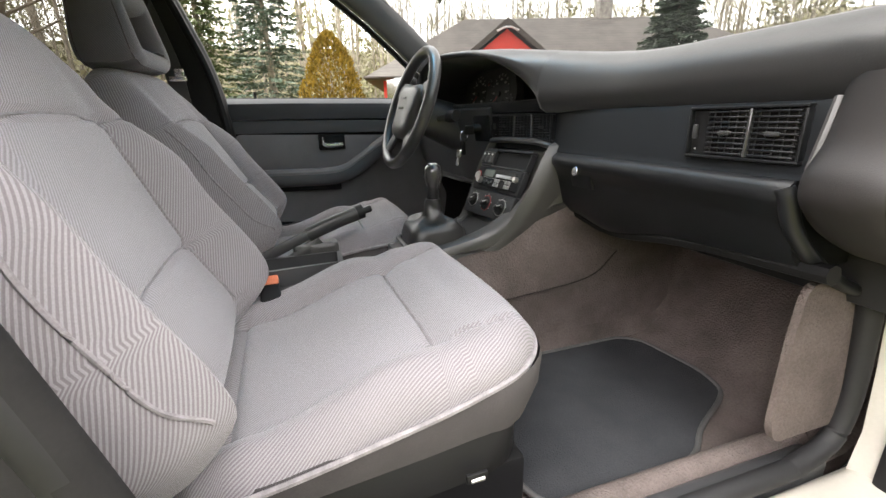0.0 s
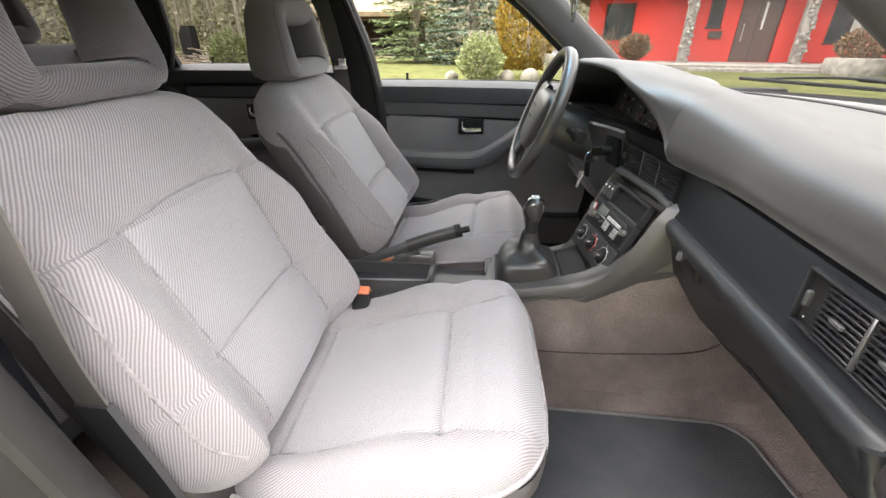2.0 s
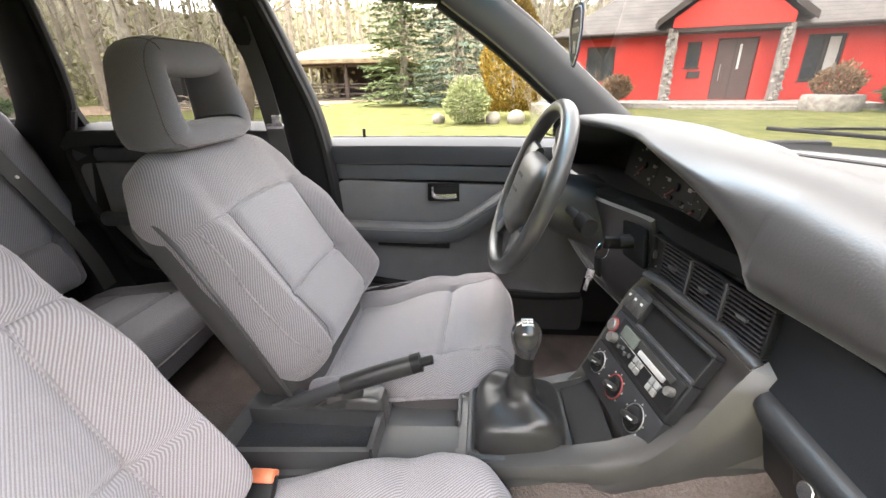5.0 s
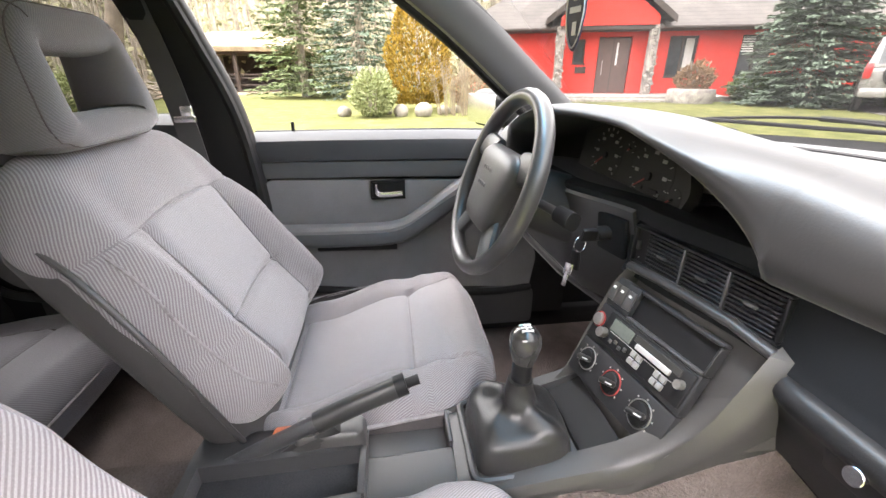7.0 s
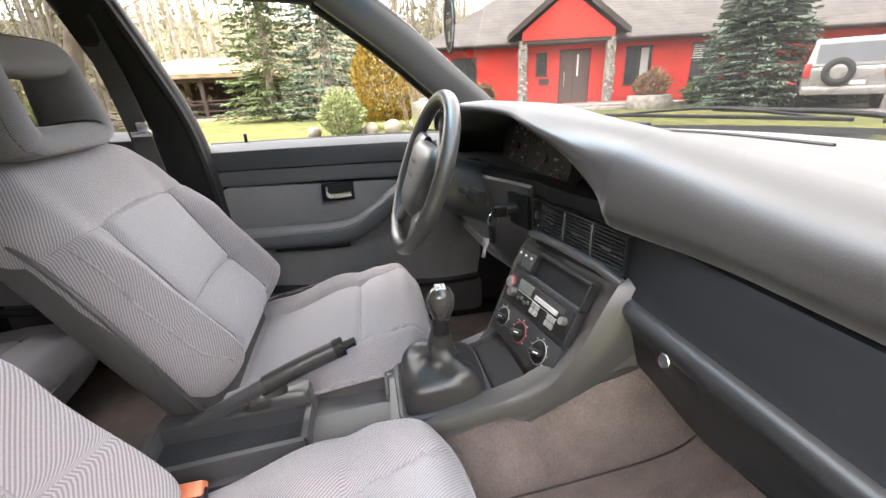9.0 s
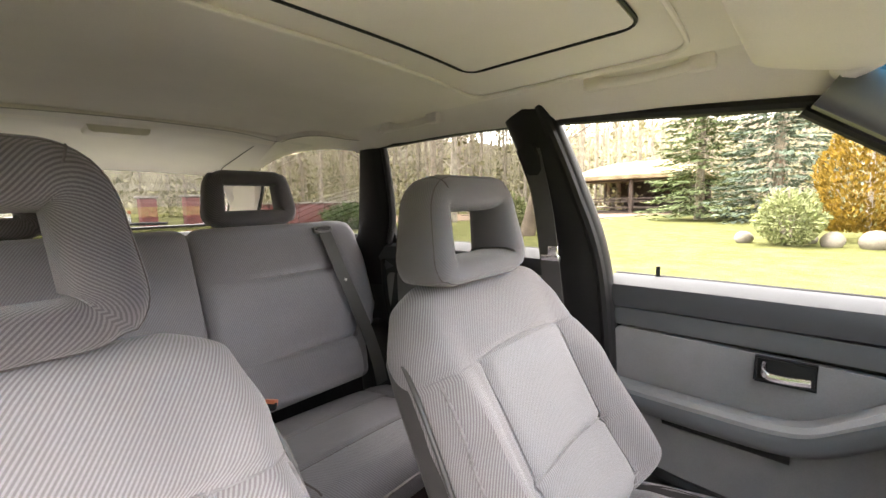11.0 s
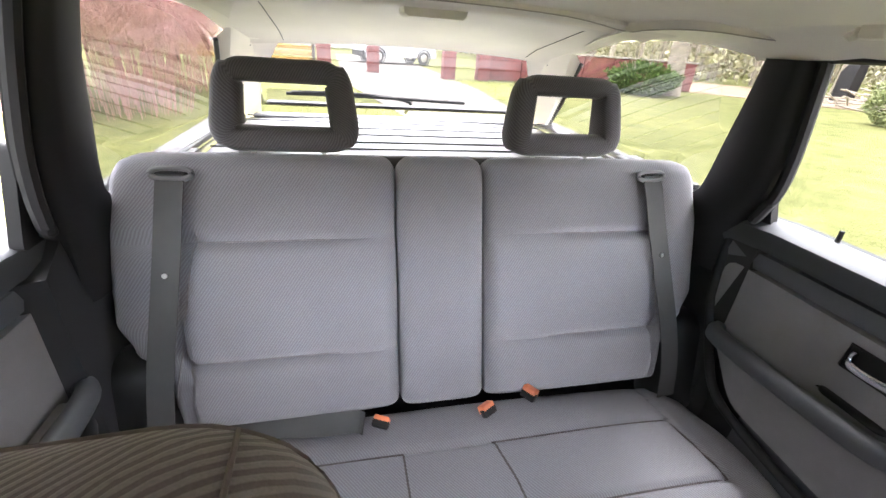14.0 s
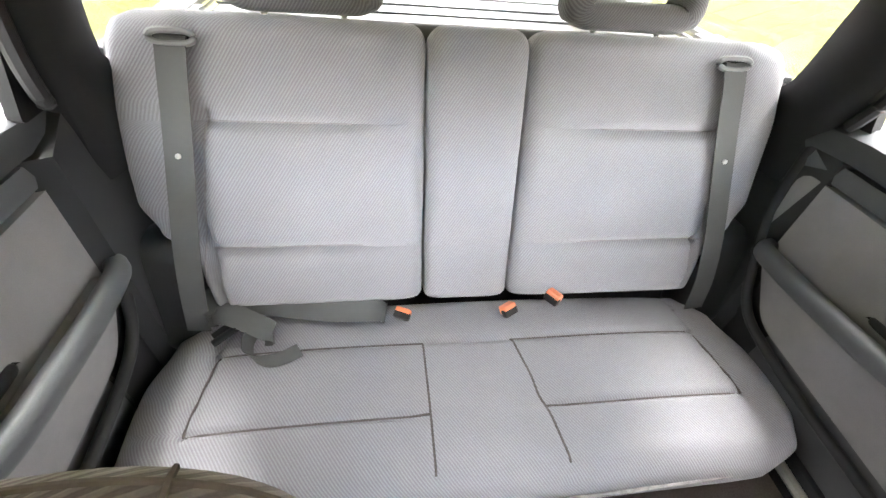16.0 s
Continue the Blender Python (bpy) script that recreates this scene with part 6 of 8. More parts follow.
part("console_tower", stack(), PLASTIC_BROWN, con, "warm grey console stack")
CTRL = surface("control_panel_plastic", (0.020, 0.0205, 0.022), 0.5, 0.15, 5, 700, 0.2, spec=0.4)
fb = lambda x0, x1, y0, y1, z0, z1, r=0.001: moved(box(x0, x1, y0, y1, z0, z1, r, 1 if r < 0.002 else 2), fm)
fp = part("face_panel", join(fb(-0.121, 0.095, -0.012, 0.004, 0.0545, 0.1165, 0.002), fb(-0.121, -0.060, -0.012, 0.004, 0.118, 0.166, 0.002), fb(-0.060, 0.095, -0.012, 0.004, 0.160, 0.166, 0.002), fb(0.091, 0.095, -0.012, 0.004, 0.118, 0.160)), CTRL, con, "black radio and switch panel")
part("heater_panel", fb(-0.121, 0.095, -0.012, 0.004, -0.012, 0.0525, 0.002), CTRL, con, "black heater control panel")
part("pocket_back", fb(-0.061, 0.092, -0.004, 0.002, 0.1165, 0.1605), BLACK, con, "black inside of the storage pocket")
part("pocket_lip", fb(-0.060, 0.091, -0.0135, 0.003, 0.1165, 0.1205), PLASTIC, fp, "lower lip of the open storage pocket")
for k in range(3):
    part("switch", fb(-0.119 + 0.0195 * k, -0.101 + 0.0195 * k, -0.0155, -0.008, 0.126, 0.156, 0.002), PLASTIC_BROWN, fp, "grey rocker switch")
    part("switch_mark", fb(-0.113 + 0.0195 * k, -0.107 + 0.0195 * k, -0.0162, -0.0150, 0.146, 0.150, 0.0), WHITE, fp, "white symbol")
rad = part("radio", fb(-0.090, 0.091, -0.0155, -0.008, 0.062, 0.1135, 0.003), BLACK, fp, "black car radio with grey keys")
part("display", fb(-0.074, -0.026, -0.0172, -0.014, 0.088, 0.108), surface("radio_display", (0.11, 0.125, 0.11), 0.25, 0.1, 30, 300, 0.0), rad, "pale green display")
part("tape_door", fb(-0.022, 0.072, -0.0170, -0.014, 0.098, 0.109), DARKGLASS, rad)
part("tape_lip", fb(-0.012, 0.058, -0.0195, -0.015, 0.0905, 0.0985), surface("silver_plastic", (0.42, 0.41, 0.40), 0.4, 0.08, 30, 300, 0.05, metal=0.3), rad, "silver cassette lip")
part("volume_knob", moved(disc((-0.080, -0.015, 0.077), (0, -1, 0), 0.0085, 0.012, 20), fm), STEEL, rad, "silver volume knob")
part("tuner_knob", moved(disc((0.079, -0.015, 0.092), (0, -1, 0), 0.0065, 0.010, 18), fm), STEEL, rad, "silver tuner knob")
for gx in (-0.014, 0.036):
    for r_ in range(2):
        for c in range(2):
            part("radio_key", fb(gx + 0.0125 * c, gx + 0.0108 + 0.0125 * c, -0.0185, -0.014, 0.066 + 0.0110 * r_, 0.0755 + 0.0110 * r_), KEYGREY, rad, "small grey radio key")
for c in range(4):
    part("radio_key", fb(-0.064 + 0.011 * c, -0.057 + 0.011 * c, -0.0180, -0.014, 0.070 + 0.004 * (c % 2), 0.076 + 0.004 * (c % 2)), PLASTIC_BROWN, rad)
part("radio_print", fb(-0.070, 0.080, -0.0160, -0.0150, 0.0855, 0.0865, 0.0), PRINT_DIM, rad, "thin pale line")
part("lighter", moved(disc((-0.107, -0.010, 0.089), (0, -1, 0), 0.0105, 0.008, 20), fm), STEEL, fp, "cigarette lighter")
part("lighter_ring", moved(ring((-0.107, -0.013, 0.089), (0, -1, 0), 0.0120, 0.0014, 28, 6), fm), RED, fp, "red ring")
for k, (cx, cz, cr) in enumerate(((-0.087, 0.023, 0.0185), (-0.021, 0.022, 0.0195), (0.048, 0.020, 0.0205))):
    kb = part("heater_knob", moved(disc((cx, -0.011, cz), (0, -1, 0), cr * 0.82, 0.006, 30), fm), BLACK, con, "round black heater knob with a grip bar")
    part("knob_bar", moved(box(-0.0048, 0.0048, -0.0245, -0.012, -cr * 0.80, cr * 0.80, 0.004), fm @ pose(cx, 0, cz, 0, 74, 0)), LEATHER, kb)
    part("knob_mark", moved(box(-0.001, 0.001, -0.0252, -0.0235, 0.002, cr * 0.72, 0), fm @ pose(cx, 0, cz, 0, 74, 0)), WHITE, kb)
    part("knob_ring", moved(ring((cx, -0.0122, cz), (0, -1, 0), cr, 0.0011, 36, 6), fm), STEEL if k != 1 else RED, kb)
    for q in range(7):
        a = radians(-30 + 40 * q)
        part("scale_mark", moved(box(-0.0011, 0.0011, -0.0130, -0.0118, -0.0011, 0.0011, 0), fm @ pose(cx + (cr + 0.004) * math.cos(a), 0, cz + (cr + 0.004) * math.sin(a))), PRINT_DIM, kb)
part("panel_lip", tube([(-0.106, 0.197, 0.784), (-0.05, 0.207, 0.787), (0.06, 0.225, 0.787), (0.112, 0.234, 0.779)], 0.0065, 12, (0, 0, 1), 1.3), PLASTIC_SOFT, con, "rounded ledge over the controls")
# lower console
part("console_body", loft([[Vector((-0.125, y, 0.40)), Vector((-0.122, y, z - 0.015)), Vector((-0.112, y, z)), Vector((-0.092, y, z)), Vector((-0.089, y, z - d)), Vector((0.052, y, z - d)), Vector((0.055, y, z)), Vector((0.064, y, z)), Vector((0.070, y, z - 0.012)), Vector((0.072, y, 0.40))] for y, z, d in
     ((-0.085, 0.548, 0.006), (-0.06, 0.556, 0.006), (0.0, 0.566, 0.006), (0.06, 0.578, 0.012), (0.105, 0.592, 0.02), (0.135, 0.606, 0.02))]), PLASTIC, con, "charcoal lower console")
part("console_flank", loft([[Vector((x - 0.004, y, zb)), Vector((x + 0.003, y, zb + 0.006)), Vector((x + 0.003, y, z - 0.014)), Vector((x - 0.003, y, z - 0.002)), Vector((x - 0.016, y, z + 0.003)), Vector((x - 0.034, y, z + 0.002)), Vector((x - 0.034, y, zb))] for y, x, zb, z in ((-0.088, 0.066, 0.530, 0.552), (-0.04, 0.068, 0.538, 0.560), (0.03, 0.071, 0.548, 0.573), (0.08, 0.077, 0.554, 0.587), (0.12, 0.085, 0.562, 0.606), (0.15, 0.093, 0.576, 0.630), (0.18, 0.102, 0.600, 0.660), (0.21, 0.112, 0.632, 0.695), (0.24, 0.122, 0.650, 0.738), (0.27, 0.128, 0.656, 0.765))]), PLASTIC_BROWN, con, "warm grey curved console flank")
part("carpet_flank", loft([[Vector((0.075, y, 0.30)), Vector((0.122, y, 0.30)), Vector((0.118, y, 0.47)), Vector((x + 0.010, y, z - 0.03)), Vector((x, y, z - 0.006)), Vector((x - 0.02, y, z))] for y, x, z in ((-0.30, 0.066, 0.50), (-0.1, 0.064, 0.530), (0.03, 0.069, 0.548), (0.08, 0.075, 0.554), (0.12, 0.083, 0.564), (0.15, 0.091, 0.580), (0.18, 0.10, 0.605), (0.21, 0.108, 0.640), (0.265, 0.114, 0.662), (0.34, 0.116, 0.69), (0.45, 0.118, 0.72), (0.6, 0.12, 0.74))]), CARPET, con, "brown carpeted console side")
part("carpet_seam", tube(curve_pts([(0.124, -0.10, 0.455), (0.124, 0.05, 0.447), (0.124, 0.2, 0.455), (0.124, 0.35, 0.475), (0.124, 0.42, 0.53)]), 0.0016, 6), CARPET_DARK, con)
part("carpet_flank_left", loft([[Vector((-0.10, y, 0.30)), Vector((-0.132, y, 0.30)), Vector((-0.132, y, z - 0.02)), Vector((-0.10, y, z - 0.02))] for y, z in ((-0.30, 0.50), (0.0, 0.55), (0.12, 0.59), (0.24, 0.68), (0.6, 0.70))]), CARPET, con)
# thin black sheet over the console, painting the deep shade of a recessed tray
part("tray_shade", loft([[Vector((x, y, z)) for x in (-0.086, 0.048)] + [Vector((0.048, y, z - 0.012)), Vector((-0.086, y, z - 0.012))] for y, z in ((0.082, 0.5765), (0.105, 0.586), (0.130, 0.600))]), BLACK, con, "black sheet standing for the shaded tray between gaiter and controls")
part("cubby", join(box(-0.118, -0.030, -0.214, -0.086, 0.490, 0.514, 0.003), box(-0.118, -0.030, -0.090, -0.084, 0.505, 0.548, 0.002)), TUNNEL, con, "grey recess beside the lever")
# tray and handbrake tunnel cover
tun = lambda rows: loft([[Vector((-0.122, y, 0.40)), Vector((-0.118, y, z - 0.008)), Vector((-0.106, y, z)), Vector((-0.070, y, z + 0.006)), Vector((x - 0.010, y, z + 0.006)), Vector((x, y, z)), Vector((x + 0.003, y, 0.40))] for y, z, x in rows])
part("rear_console", tun(((-0.47, 0.522, 0.078), (-0.3, 0.524, 0.070), (-0.212, 0.526, 0.063))), PLASTIC, con, "charcoal rear console")
part("tunnel_cover", loft([[Vector((-0.034, y, 0.40)), Vector((-0.034, y, z)), Vector((-0.029, y, z + 0.005)), Vector((x - 0.010, y, z + 0.006)), Vector((x, y, z)), Vector((x + 0.003, y, 0.40))] for y, z, x in ((-0.212, 0.524, 0.061), (-0.15, 0.527, 0.060), (-0.08, 0.532, 0.056))]), TUNNEL, con, "grey tunnel cover")
TR = [(-0.020, -0.440), (-0.026, -0.214), (0.050, -0.214), (0.068, -0.440)]


def rim(p, q, z, w=0.0055):
    """A low wall from p to q, standing on the tunnel cover."""
    n = Vector((q[1] - p[1], p[0] - q[0], 0)).normalized()
    return loft([[Vector((*e, 0)) + n * k * w + Vector((0, 0, h)) for k, h in ((-1, 0.520), (-0.8, z), (0.8, z), (1, 0.520))] for e in (p, q)])


tr = part("tray_rim", join(*[rim(TR[k], TR[(k + 1) % 4], 0.562) for k in range(4)]), PLASTIC, con, "charcoal oddments tray")
part("tray_floor", prism([(-0.018, -0.436), (-0.022, -0.218), (0.046, -0.218), (0.063, -0.436)], "z", 0.530, 0.534), MAT, tr, "dark carpeted tray floor")
part("brake_trim", loft([[Vector((x, y, z)) for x, y in rounded([(-0.070, -0.31), (-0.028, -0.31), (-0.026 - k, -0.210 - k), (-0.070 + k, -0.210 - k)], 0.010)] for z, k in ((0.525, 0.0), (0.572, 0.001), (0.580, 0.004), (0.583, 0.010))]), PLASTIC_BROWN, con, "handbrake surround")
hb = thing("handbrake", (-0.02, -0.40, 0.53), "black handbrake lever with ribbed grip, let down", "handbrake")
part("lever", tube([(-0.012, -0.43, 0.535), (-0.016, -0.34, 0.580), (-0.022, -0.25, 0.618)], 0.012, 12, (0, 0, 1), 0.6, 0.8), PLASTIC, hb)
part("boot", tube(curve_pts([(-0.02, -0.33, 0.52), (-0.022, -0.28, 0.565), (-0.026, -0.235, 0.598)]), 0.022, 12, (0, 0, 1), 0.6, 0.8, lambda t: 1.2 - 0.6 * t), LEATHER, hb, "black leatherette boot")
part("grip", tube(curve_pts([(-0.022, -0.262, 0.612), (-0.030, -0.20, 0.634), (-0.040, -0.14, 0.650)], 5), 0.0155, 16, (0, 0, 1), 0.85, 0.85), LEATHER, hb, "smooth black grip")
part("grip_collar", tube([(-0.0385, -0.150, 0.648), (-0.041, -0.135, 0.652)], 0.0165, 16, (0, 0, 1), 0.9), BLACK, hb, "glossy black collar")
part("push_button", tube([(-0.041, -0.135, 0.651), (-0.043, -0.116, 0.656)], 0.0075, 12), BLACK, hb, "black push button")
hb.location += Vector((-0.014, -0.014, -0.010))
gl = thing("gear_lever", (-0.02, 0.0, 0.56), "gear lever with polished knob and black leatherette gaiter", "gear lever")
GX, GY = -0.018, 0.008


def gaiter():
    rows = []
    for k in range(25):
        t = k / 24
        w = lerp(t, [(0, 0.067), (0.18, 0.0655), (0.34, 0.061), (0.46, 0.052), (0.56, 0.036), (0.66, 0.026), (0.80, 0.0205), (1.0, 0.0165)])
        z = 0.560 + lerp(t, [(0, 0), (0.18, 0.022), (0.34, 0.043), (0.46, 0.054), (0.56, 0.059), (0.66, 0.066), (0.80, 0.082), (1.0, 0.104)])
        cx, cy = -0.018 + (GX + 0.018) * t, 0.006 + (GY - 0.006) * t
        pw = 0.42 + 0.58 * smooth01((t - 0.25) / 0.45)
        fold = math.exp(-((t - 0.56) / 0.17) ** 2)
        top = math.exp(-((t - 0.82) / 0.10) ** 2)
        ring_ = []
        for j in range(72):
            q = 2 * math.pi * j / 72
            ridge = max(0.0, math.cos(2 * (q - 0.85 + 0.7 * t))) ** 3 - 0.30
            kink = abs(math.sin(1.5 * q + 2.2 * t + 0.6)) - 0.6
            r = 1 + 0.26 * fold * ridge + 0.16 * fold * kink + 0.10 * top * math.sin(3 * q + 14 * t)
            ring_.append(Vector((cx + w * r * sg(math.cos(q), pw), cy + 1.03 * w * r * sg(math.sin(q), pw), z + fold * (0.010 * ridge - 0.008 * kink))))
        rows.append(ring_)
    return loft(rows)


part("gaiter", gaiter(), LEATHER, gl, "creased black leatherette gaiter")
part("gaiter_frame", tube([(x, y, 0.562) for x, y in (lambda r: r + r[:2])(rounded([(0.053, -0.066), (0.050, 0.078), (-0.086, 0.078), (-0.088, -0.066)], 0.014))], 0.006, 8), PLASTIC, gl, "gaiter frame")
part("stem", tube([(GX, GY, 0.645), (GX - 0.003, GY + 0.002, 0.672), (GX - 0.004, GY + 0.003, 0.692)], 0.014, 14), BLACK, gl, "black stem collar")
kn = Vector((GX - 0.005, GY + 0.004, 0.0))
part("knob", loft([[kn + Vector((r * math.cos(q), r * math.sin(q), z)) for q in (2 * math.pi * j / 28 for j in range(28))] for r, z in ((0.0135, 0.685), (0.0155, 0.692), (0.0205, 0.708), (0.0225, 0.720), (0.0205, 0.732), (0.015, 0.739), (0.008, 0.742), (0.002, 0.743))]), surface("polished_knob", (0.035, 0.034, 0.033), 0.16, 0.15, 30, 300, 0.05, spec=0.8), gl, "polished dark knob")
part("shift_mark", join(*[moved(box(-a, a, -b, b, 0.7395, 0.7440, 0), pose(kn.x + ox, kn.y + oy, 0)) for a, b, ox, oy in ((0.0008, 0.008, -0.007, 0), (0.0008, 0.008, 0, 0), (0.0008, 0.008, 0.007, 0), (0.0075, 0.0008, 0, 0))]), WHITE, gl, "white shift pattern")

# floor mat
edge = rounded([(0.155, 0.0), (0.152, 0.425), (0.184, 0.468), (0.332, 0.492), (0.392, 0.476), (0.416, 0.440), (0.463, 0.337), (0.506, 0.285), (0.522, 0.027), (0.475, -0.008), (0.325, -0.012)], 0.035, 5)
fmat = thing("floor_mat", (0.33, 0.2, 0.304), "black carpet floor mat with stitched edge in the footwell", "floor mat")
part("mat_body", prism(edge, "z", 0.304, 0.312), MAT, fmat)
part("binding", tube([(x, y, 0.311) for x, y in edge + edge[:2]], 0.0048, 8), surface("mat_binding_tape", (0.075, 0.072, 0.07), 0.8, 0.15, 40, 400, 0.4), fmat, "dark grey binding tape")

# windscreen, visors, mirror, scuttle
ws = thing("windscreen", (0, 0.45, 0.92), "curved windscreen with a blue sun band along the top", "windscreen", kind="structure")


def screen(u, v):
    x = (-0.63 + 1.26 * u) * (1 - 0.11 * v)
    yb = 0.83 - 0.46 * (abs(2 * u - 1)) ** 2.2
    yt = 0.02 - 0.14 * (abs(2 * u - 1)) ** 2.2
    return (x, yb + (yt - yb) * v, 0.895 + (1.305 - 0.03 * (2 * u - 1) ** 2 - 0.895) * v + 0.03 * math.sin(math.pi * v))


o = part("glass", sheet(lambda u, v: screen(u, v * 0.87), 24, 14), SCREEN, ws)
o.visible_shadow = False
o = part("sun_band", sheet(lambda u, v: screen(u, 0.87 + 0.13 * v), 24, 4), PANE_BAND, ws, "blue tinted sun band")
o.visible_shadow = False
part("top_trim", tube([screen(u / 12, 1.0) for u in range(13)], 0.022, 10), LINER_TRIM, ws, "beige header trim")
part("lower_seal", tube([Vector(screen(u / 16, 0.0)) + Vector((0, 0.01, -0.004)) for u in range(17)], 0.012, 8), RUBBER, ws, "black screen seal")
part("scuttle", sheet(lambda u, v: (-0.70 + 1.40 * u, 0.85 - 0.46 * (abs(2 * u - 1)) ** 2.2 + 0.30 * v, 0.878 + 0.020 * v), 24, 4, 0.02), surface("scuttle_matte", (0.012, 0.012, 0.0125), 0.95, 0.2, 8, 300, 0.2, spec=0.15), ws, "black scuttle panel")
for xa, xb in ((-0.26, -0.82), (0.36, -0.20)):
    w = thing("wiper", (xa, 1.04, 0.894), "black windscreen wiper arm and blade resting on the scuttle", "wiper", "wipers")
    back = lambda x: 1.05 - 0.55 * max(0.0, -x - 0.28)
    part("arm", tube(curve_pts([(xa + 0.10, back(xa) + 0.07, 0.889), (xa, back(xa) + 0.05, 0.929), ((xa + xb) / 2, back((xa + xb) / 2) + 0.012, 0.942)]), 0.007, 8), BLACK, w)
    part("bow", tube(curve_pts([(xa + (xb - xa) * t, back(xa + (xb - xa) * t), z) for t, z in ((0.12, 0.924), (0.3, 0.936), (0.5, 0.943), (0.7, 0.936), (0.9, 0.924))]), 0.004, 6), BLACK, w)
    part("blade", tube([Vector((xa + (xb - xa) * t, back(xa + (xb - xa) * t) - 0.004, 0.921)) for t in (0, 0.25, 0.5, 0.75, 1)], 0.0055, 8, (0, 0, 1), 0.7), RUBBER, w, "rubber blade")
for s in (-1, 1):
    v = thing("sun_visor", (s * 0.33, -0.12, 1.29), "beige sun visor folded up against the headliner", "sun visor", "sun visors")
    part("flap", moved(pillow(0.42, 0.075, 0.011, 3.0, ends=(0.02, 0.02), ns=40, nv=20, m=Matrix(((0, 0, 1, 0), (1, 0, 0, 0), (0, 1, 0, 0), (0, 0, 0, 1))))[0], pose(s * 0.33 - 0.21, -0.155, 1.283, -14, 0, 0)), LINER, v)
    part("pivot", tube([(s * 0.55, -0.09, 1.285), (s * 0.52, -0.085, 1.278)], 0.012, 10), LINER_TRIM, v)
rm = thing("rear_view_mirror", (0.0, 0.03, 1.24), "dark rear view mirror on the windscreen header", "mirror")
part("housing", pillow(0.24, 0.036, 0.018, 2.6, ends=(0.03, 0.03), ns=32, nv=24, m=pose(-0.12, 0.03, 1.225, 0, 90, 0))[0], PLASTIC_BROWN, rm, "grey mirror housing")
part("stalk", tube([(0, 0.035, 1.24), (0, 0.03, 1.30)], 0.011, 10), PLASTIC, rm)
tg_ = thing("air_freshener", (-0.06, 0.05, 1.10), "dark blue shield shaped air freshener card hanging on a cord", "air freshener")
shield = rounded([(-0.022, 0.05), (0.022, 0.05), (0.026, 0.01), (0.016, -0.028), (0.0, -0.048), (-0.016, -0.028), (-0.026, 0.01)], 0.012, 3)
mtag = pose(-0.06, 0.05, 1.105, 0, 0, 10) @ Matrix.Scale(0.72, 4)
part("card", moved(prism(shield, "y", -0.001, 0.001), mtag), surface("freshener_blue", (0.02, 0.025, 0.06), 0.3, 0.1, 30, 300, 0.0), tg_)
part("card_border", moved(tube([(x * 0.9, -0.002, z * 0.9) for x, z in shield + shield[:2]], 0.0011, 6), mtag), WHITE, tg_, "white border line")
part("card_script", moved(join(box(-0.014, 0.014, -0.0022, -0.0012, 0.008, 0.016, 0.0002, 1), box(-0.004, 0.006, -0.0022, -0.0012, -0.022, -0.004, 0.0002, 1), box(-0.006, 0.006, -0.0022, -0.0012, 0.024, 0.027, 0.0002, 1)), mtag), WHITE, tg_, "white lettering bars")
part("cord", tube([(-0.06, 0.05, 1.138), (-0.045, 0.045, 1.18), (-0.02, 0.035, 1.225)], 0.001, 6), WHITE, tg_, "white cord")

# ---- outside: ground ----
def lawn():
    m, nt, b = nodes_of("lawn_grass")
    v = coords(nt)
    big, mid, fine = noise_tex(nt, v, 0.35), noise_tex(nt, v, 2.2), noise_tex(nt, v, 30.0, 3.0)
    c = ramp(nt, mid, [(0.25, (0.098, 0.104, 0.042)), (0.55, (0.182, 0.178, 0.074)), (0.8, (0.250, 0.232, 0.115))])
    c = mix_col(nt, 1.0, c, ramp(nt, big, [(0.3, (0.7, 0.75, 0.7)), (0.7, (1.0, 1.0, 0.95))]), "MULTIPLY")
    c = mix_col(nt, 1.0, c, ramp(nt, fine, [(0.3, (0.6, 0.62, 0.55)), (0.7, (1.0, 1.0, 1.0))]), "MULTIPLY")
    link(nt, c, b.inputs["Base Color"])
    b.inputs["Roughness"].default_value, b.inputs["Specular IOR Level"].default_value = 1.0, 0.05
    bump(nt, b, fine, 1.0, 0.05)
    return m


GRASS = lawn()
PAVE = surface("pale_gravel", (0.125, 0.113, 0.10), 0.95, 0.3, 1.2, 30, 1.0, dist=0.02)
LITTER = surface("leaf_litter", (0.20, 0.135, 0.085), 1.0, 0.35, 0.8, 18, 1.0, dist=0.04)
solo("ground", sheet(lambda u, v: (-200 + 400 * u, -200 + 400 * v, -0.02 + 0.25 * smooth01((math.hypot(-200 + 400 * u, -200 + 400 * v) - 25) / 60)), 80, 80), GRASS, "wide mossy yellow-green lawn", "ground", "structure")
solo("driveway", join(prism(rounded([(-9.2, 12.3), (-5.6, 10.4), (-3.4, 10.2), (3.0, 14.0), (3.0, 30.0), (-14.0, 26.0), (-13.5, 15.5)], 1.5), "z", -0.015, -0.004), prism([(-3.8, -60), (1.6, -60), (0.2, -14), (-1.2, -6.5), (-3.2, -6.5), (-3.9, -14)], "z", -0.015, -0.004)), PAVE, "pale gravel and cobble driveway", "driveway", "structure")
solo("forest_floor", prism(rounded([(-24, -8), (-16, -17), (-11, -24), (-40, -70), (-90, -30), (-60, 5), (-34, -2)], 3), "z", -0.016, 0.0), LITTER, "brown leaf litter under the trees", "ground", "structure")

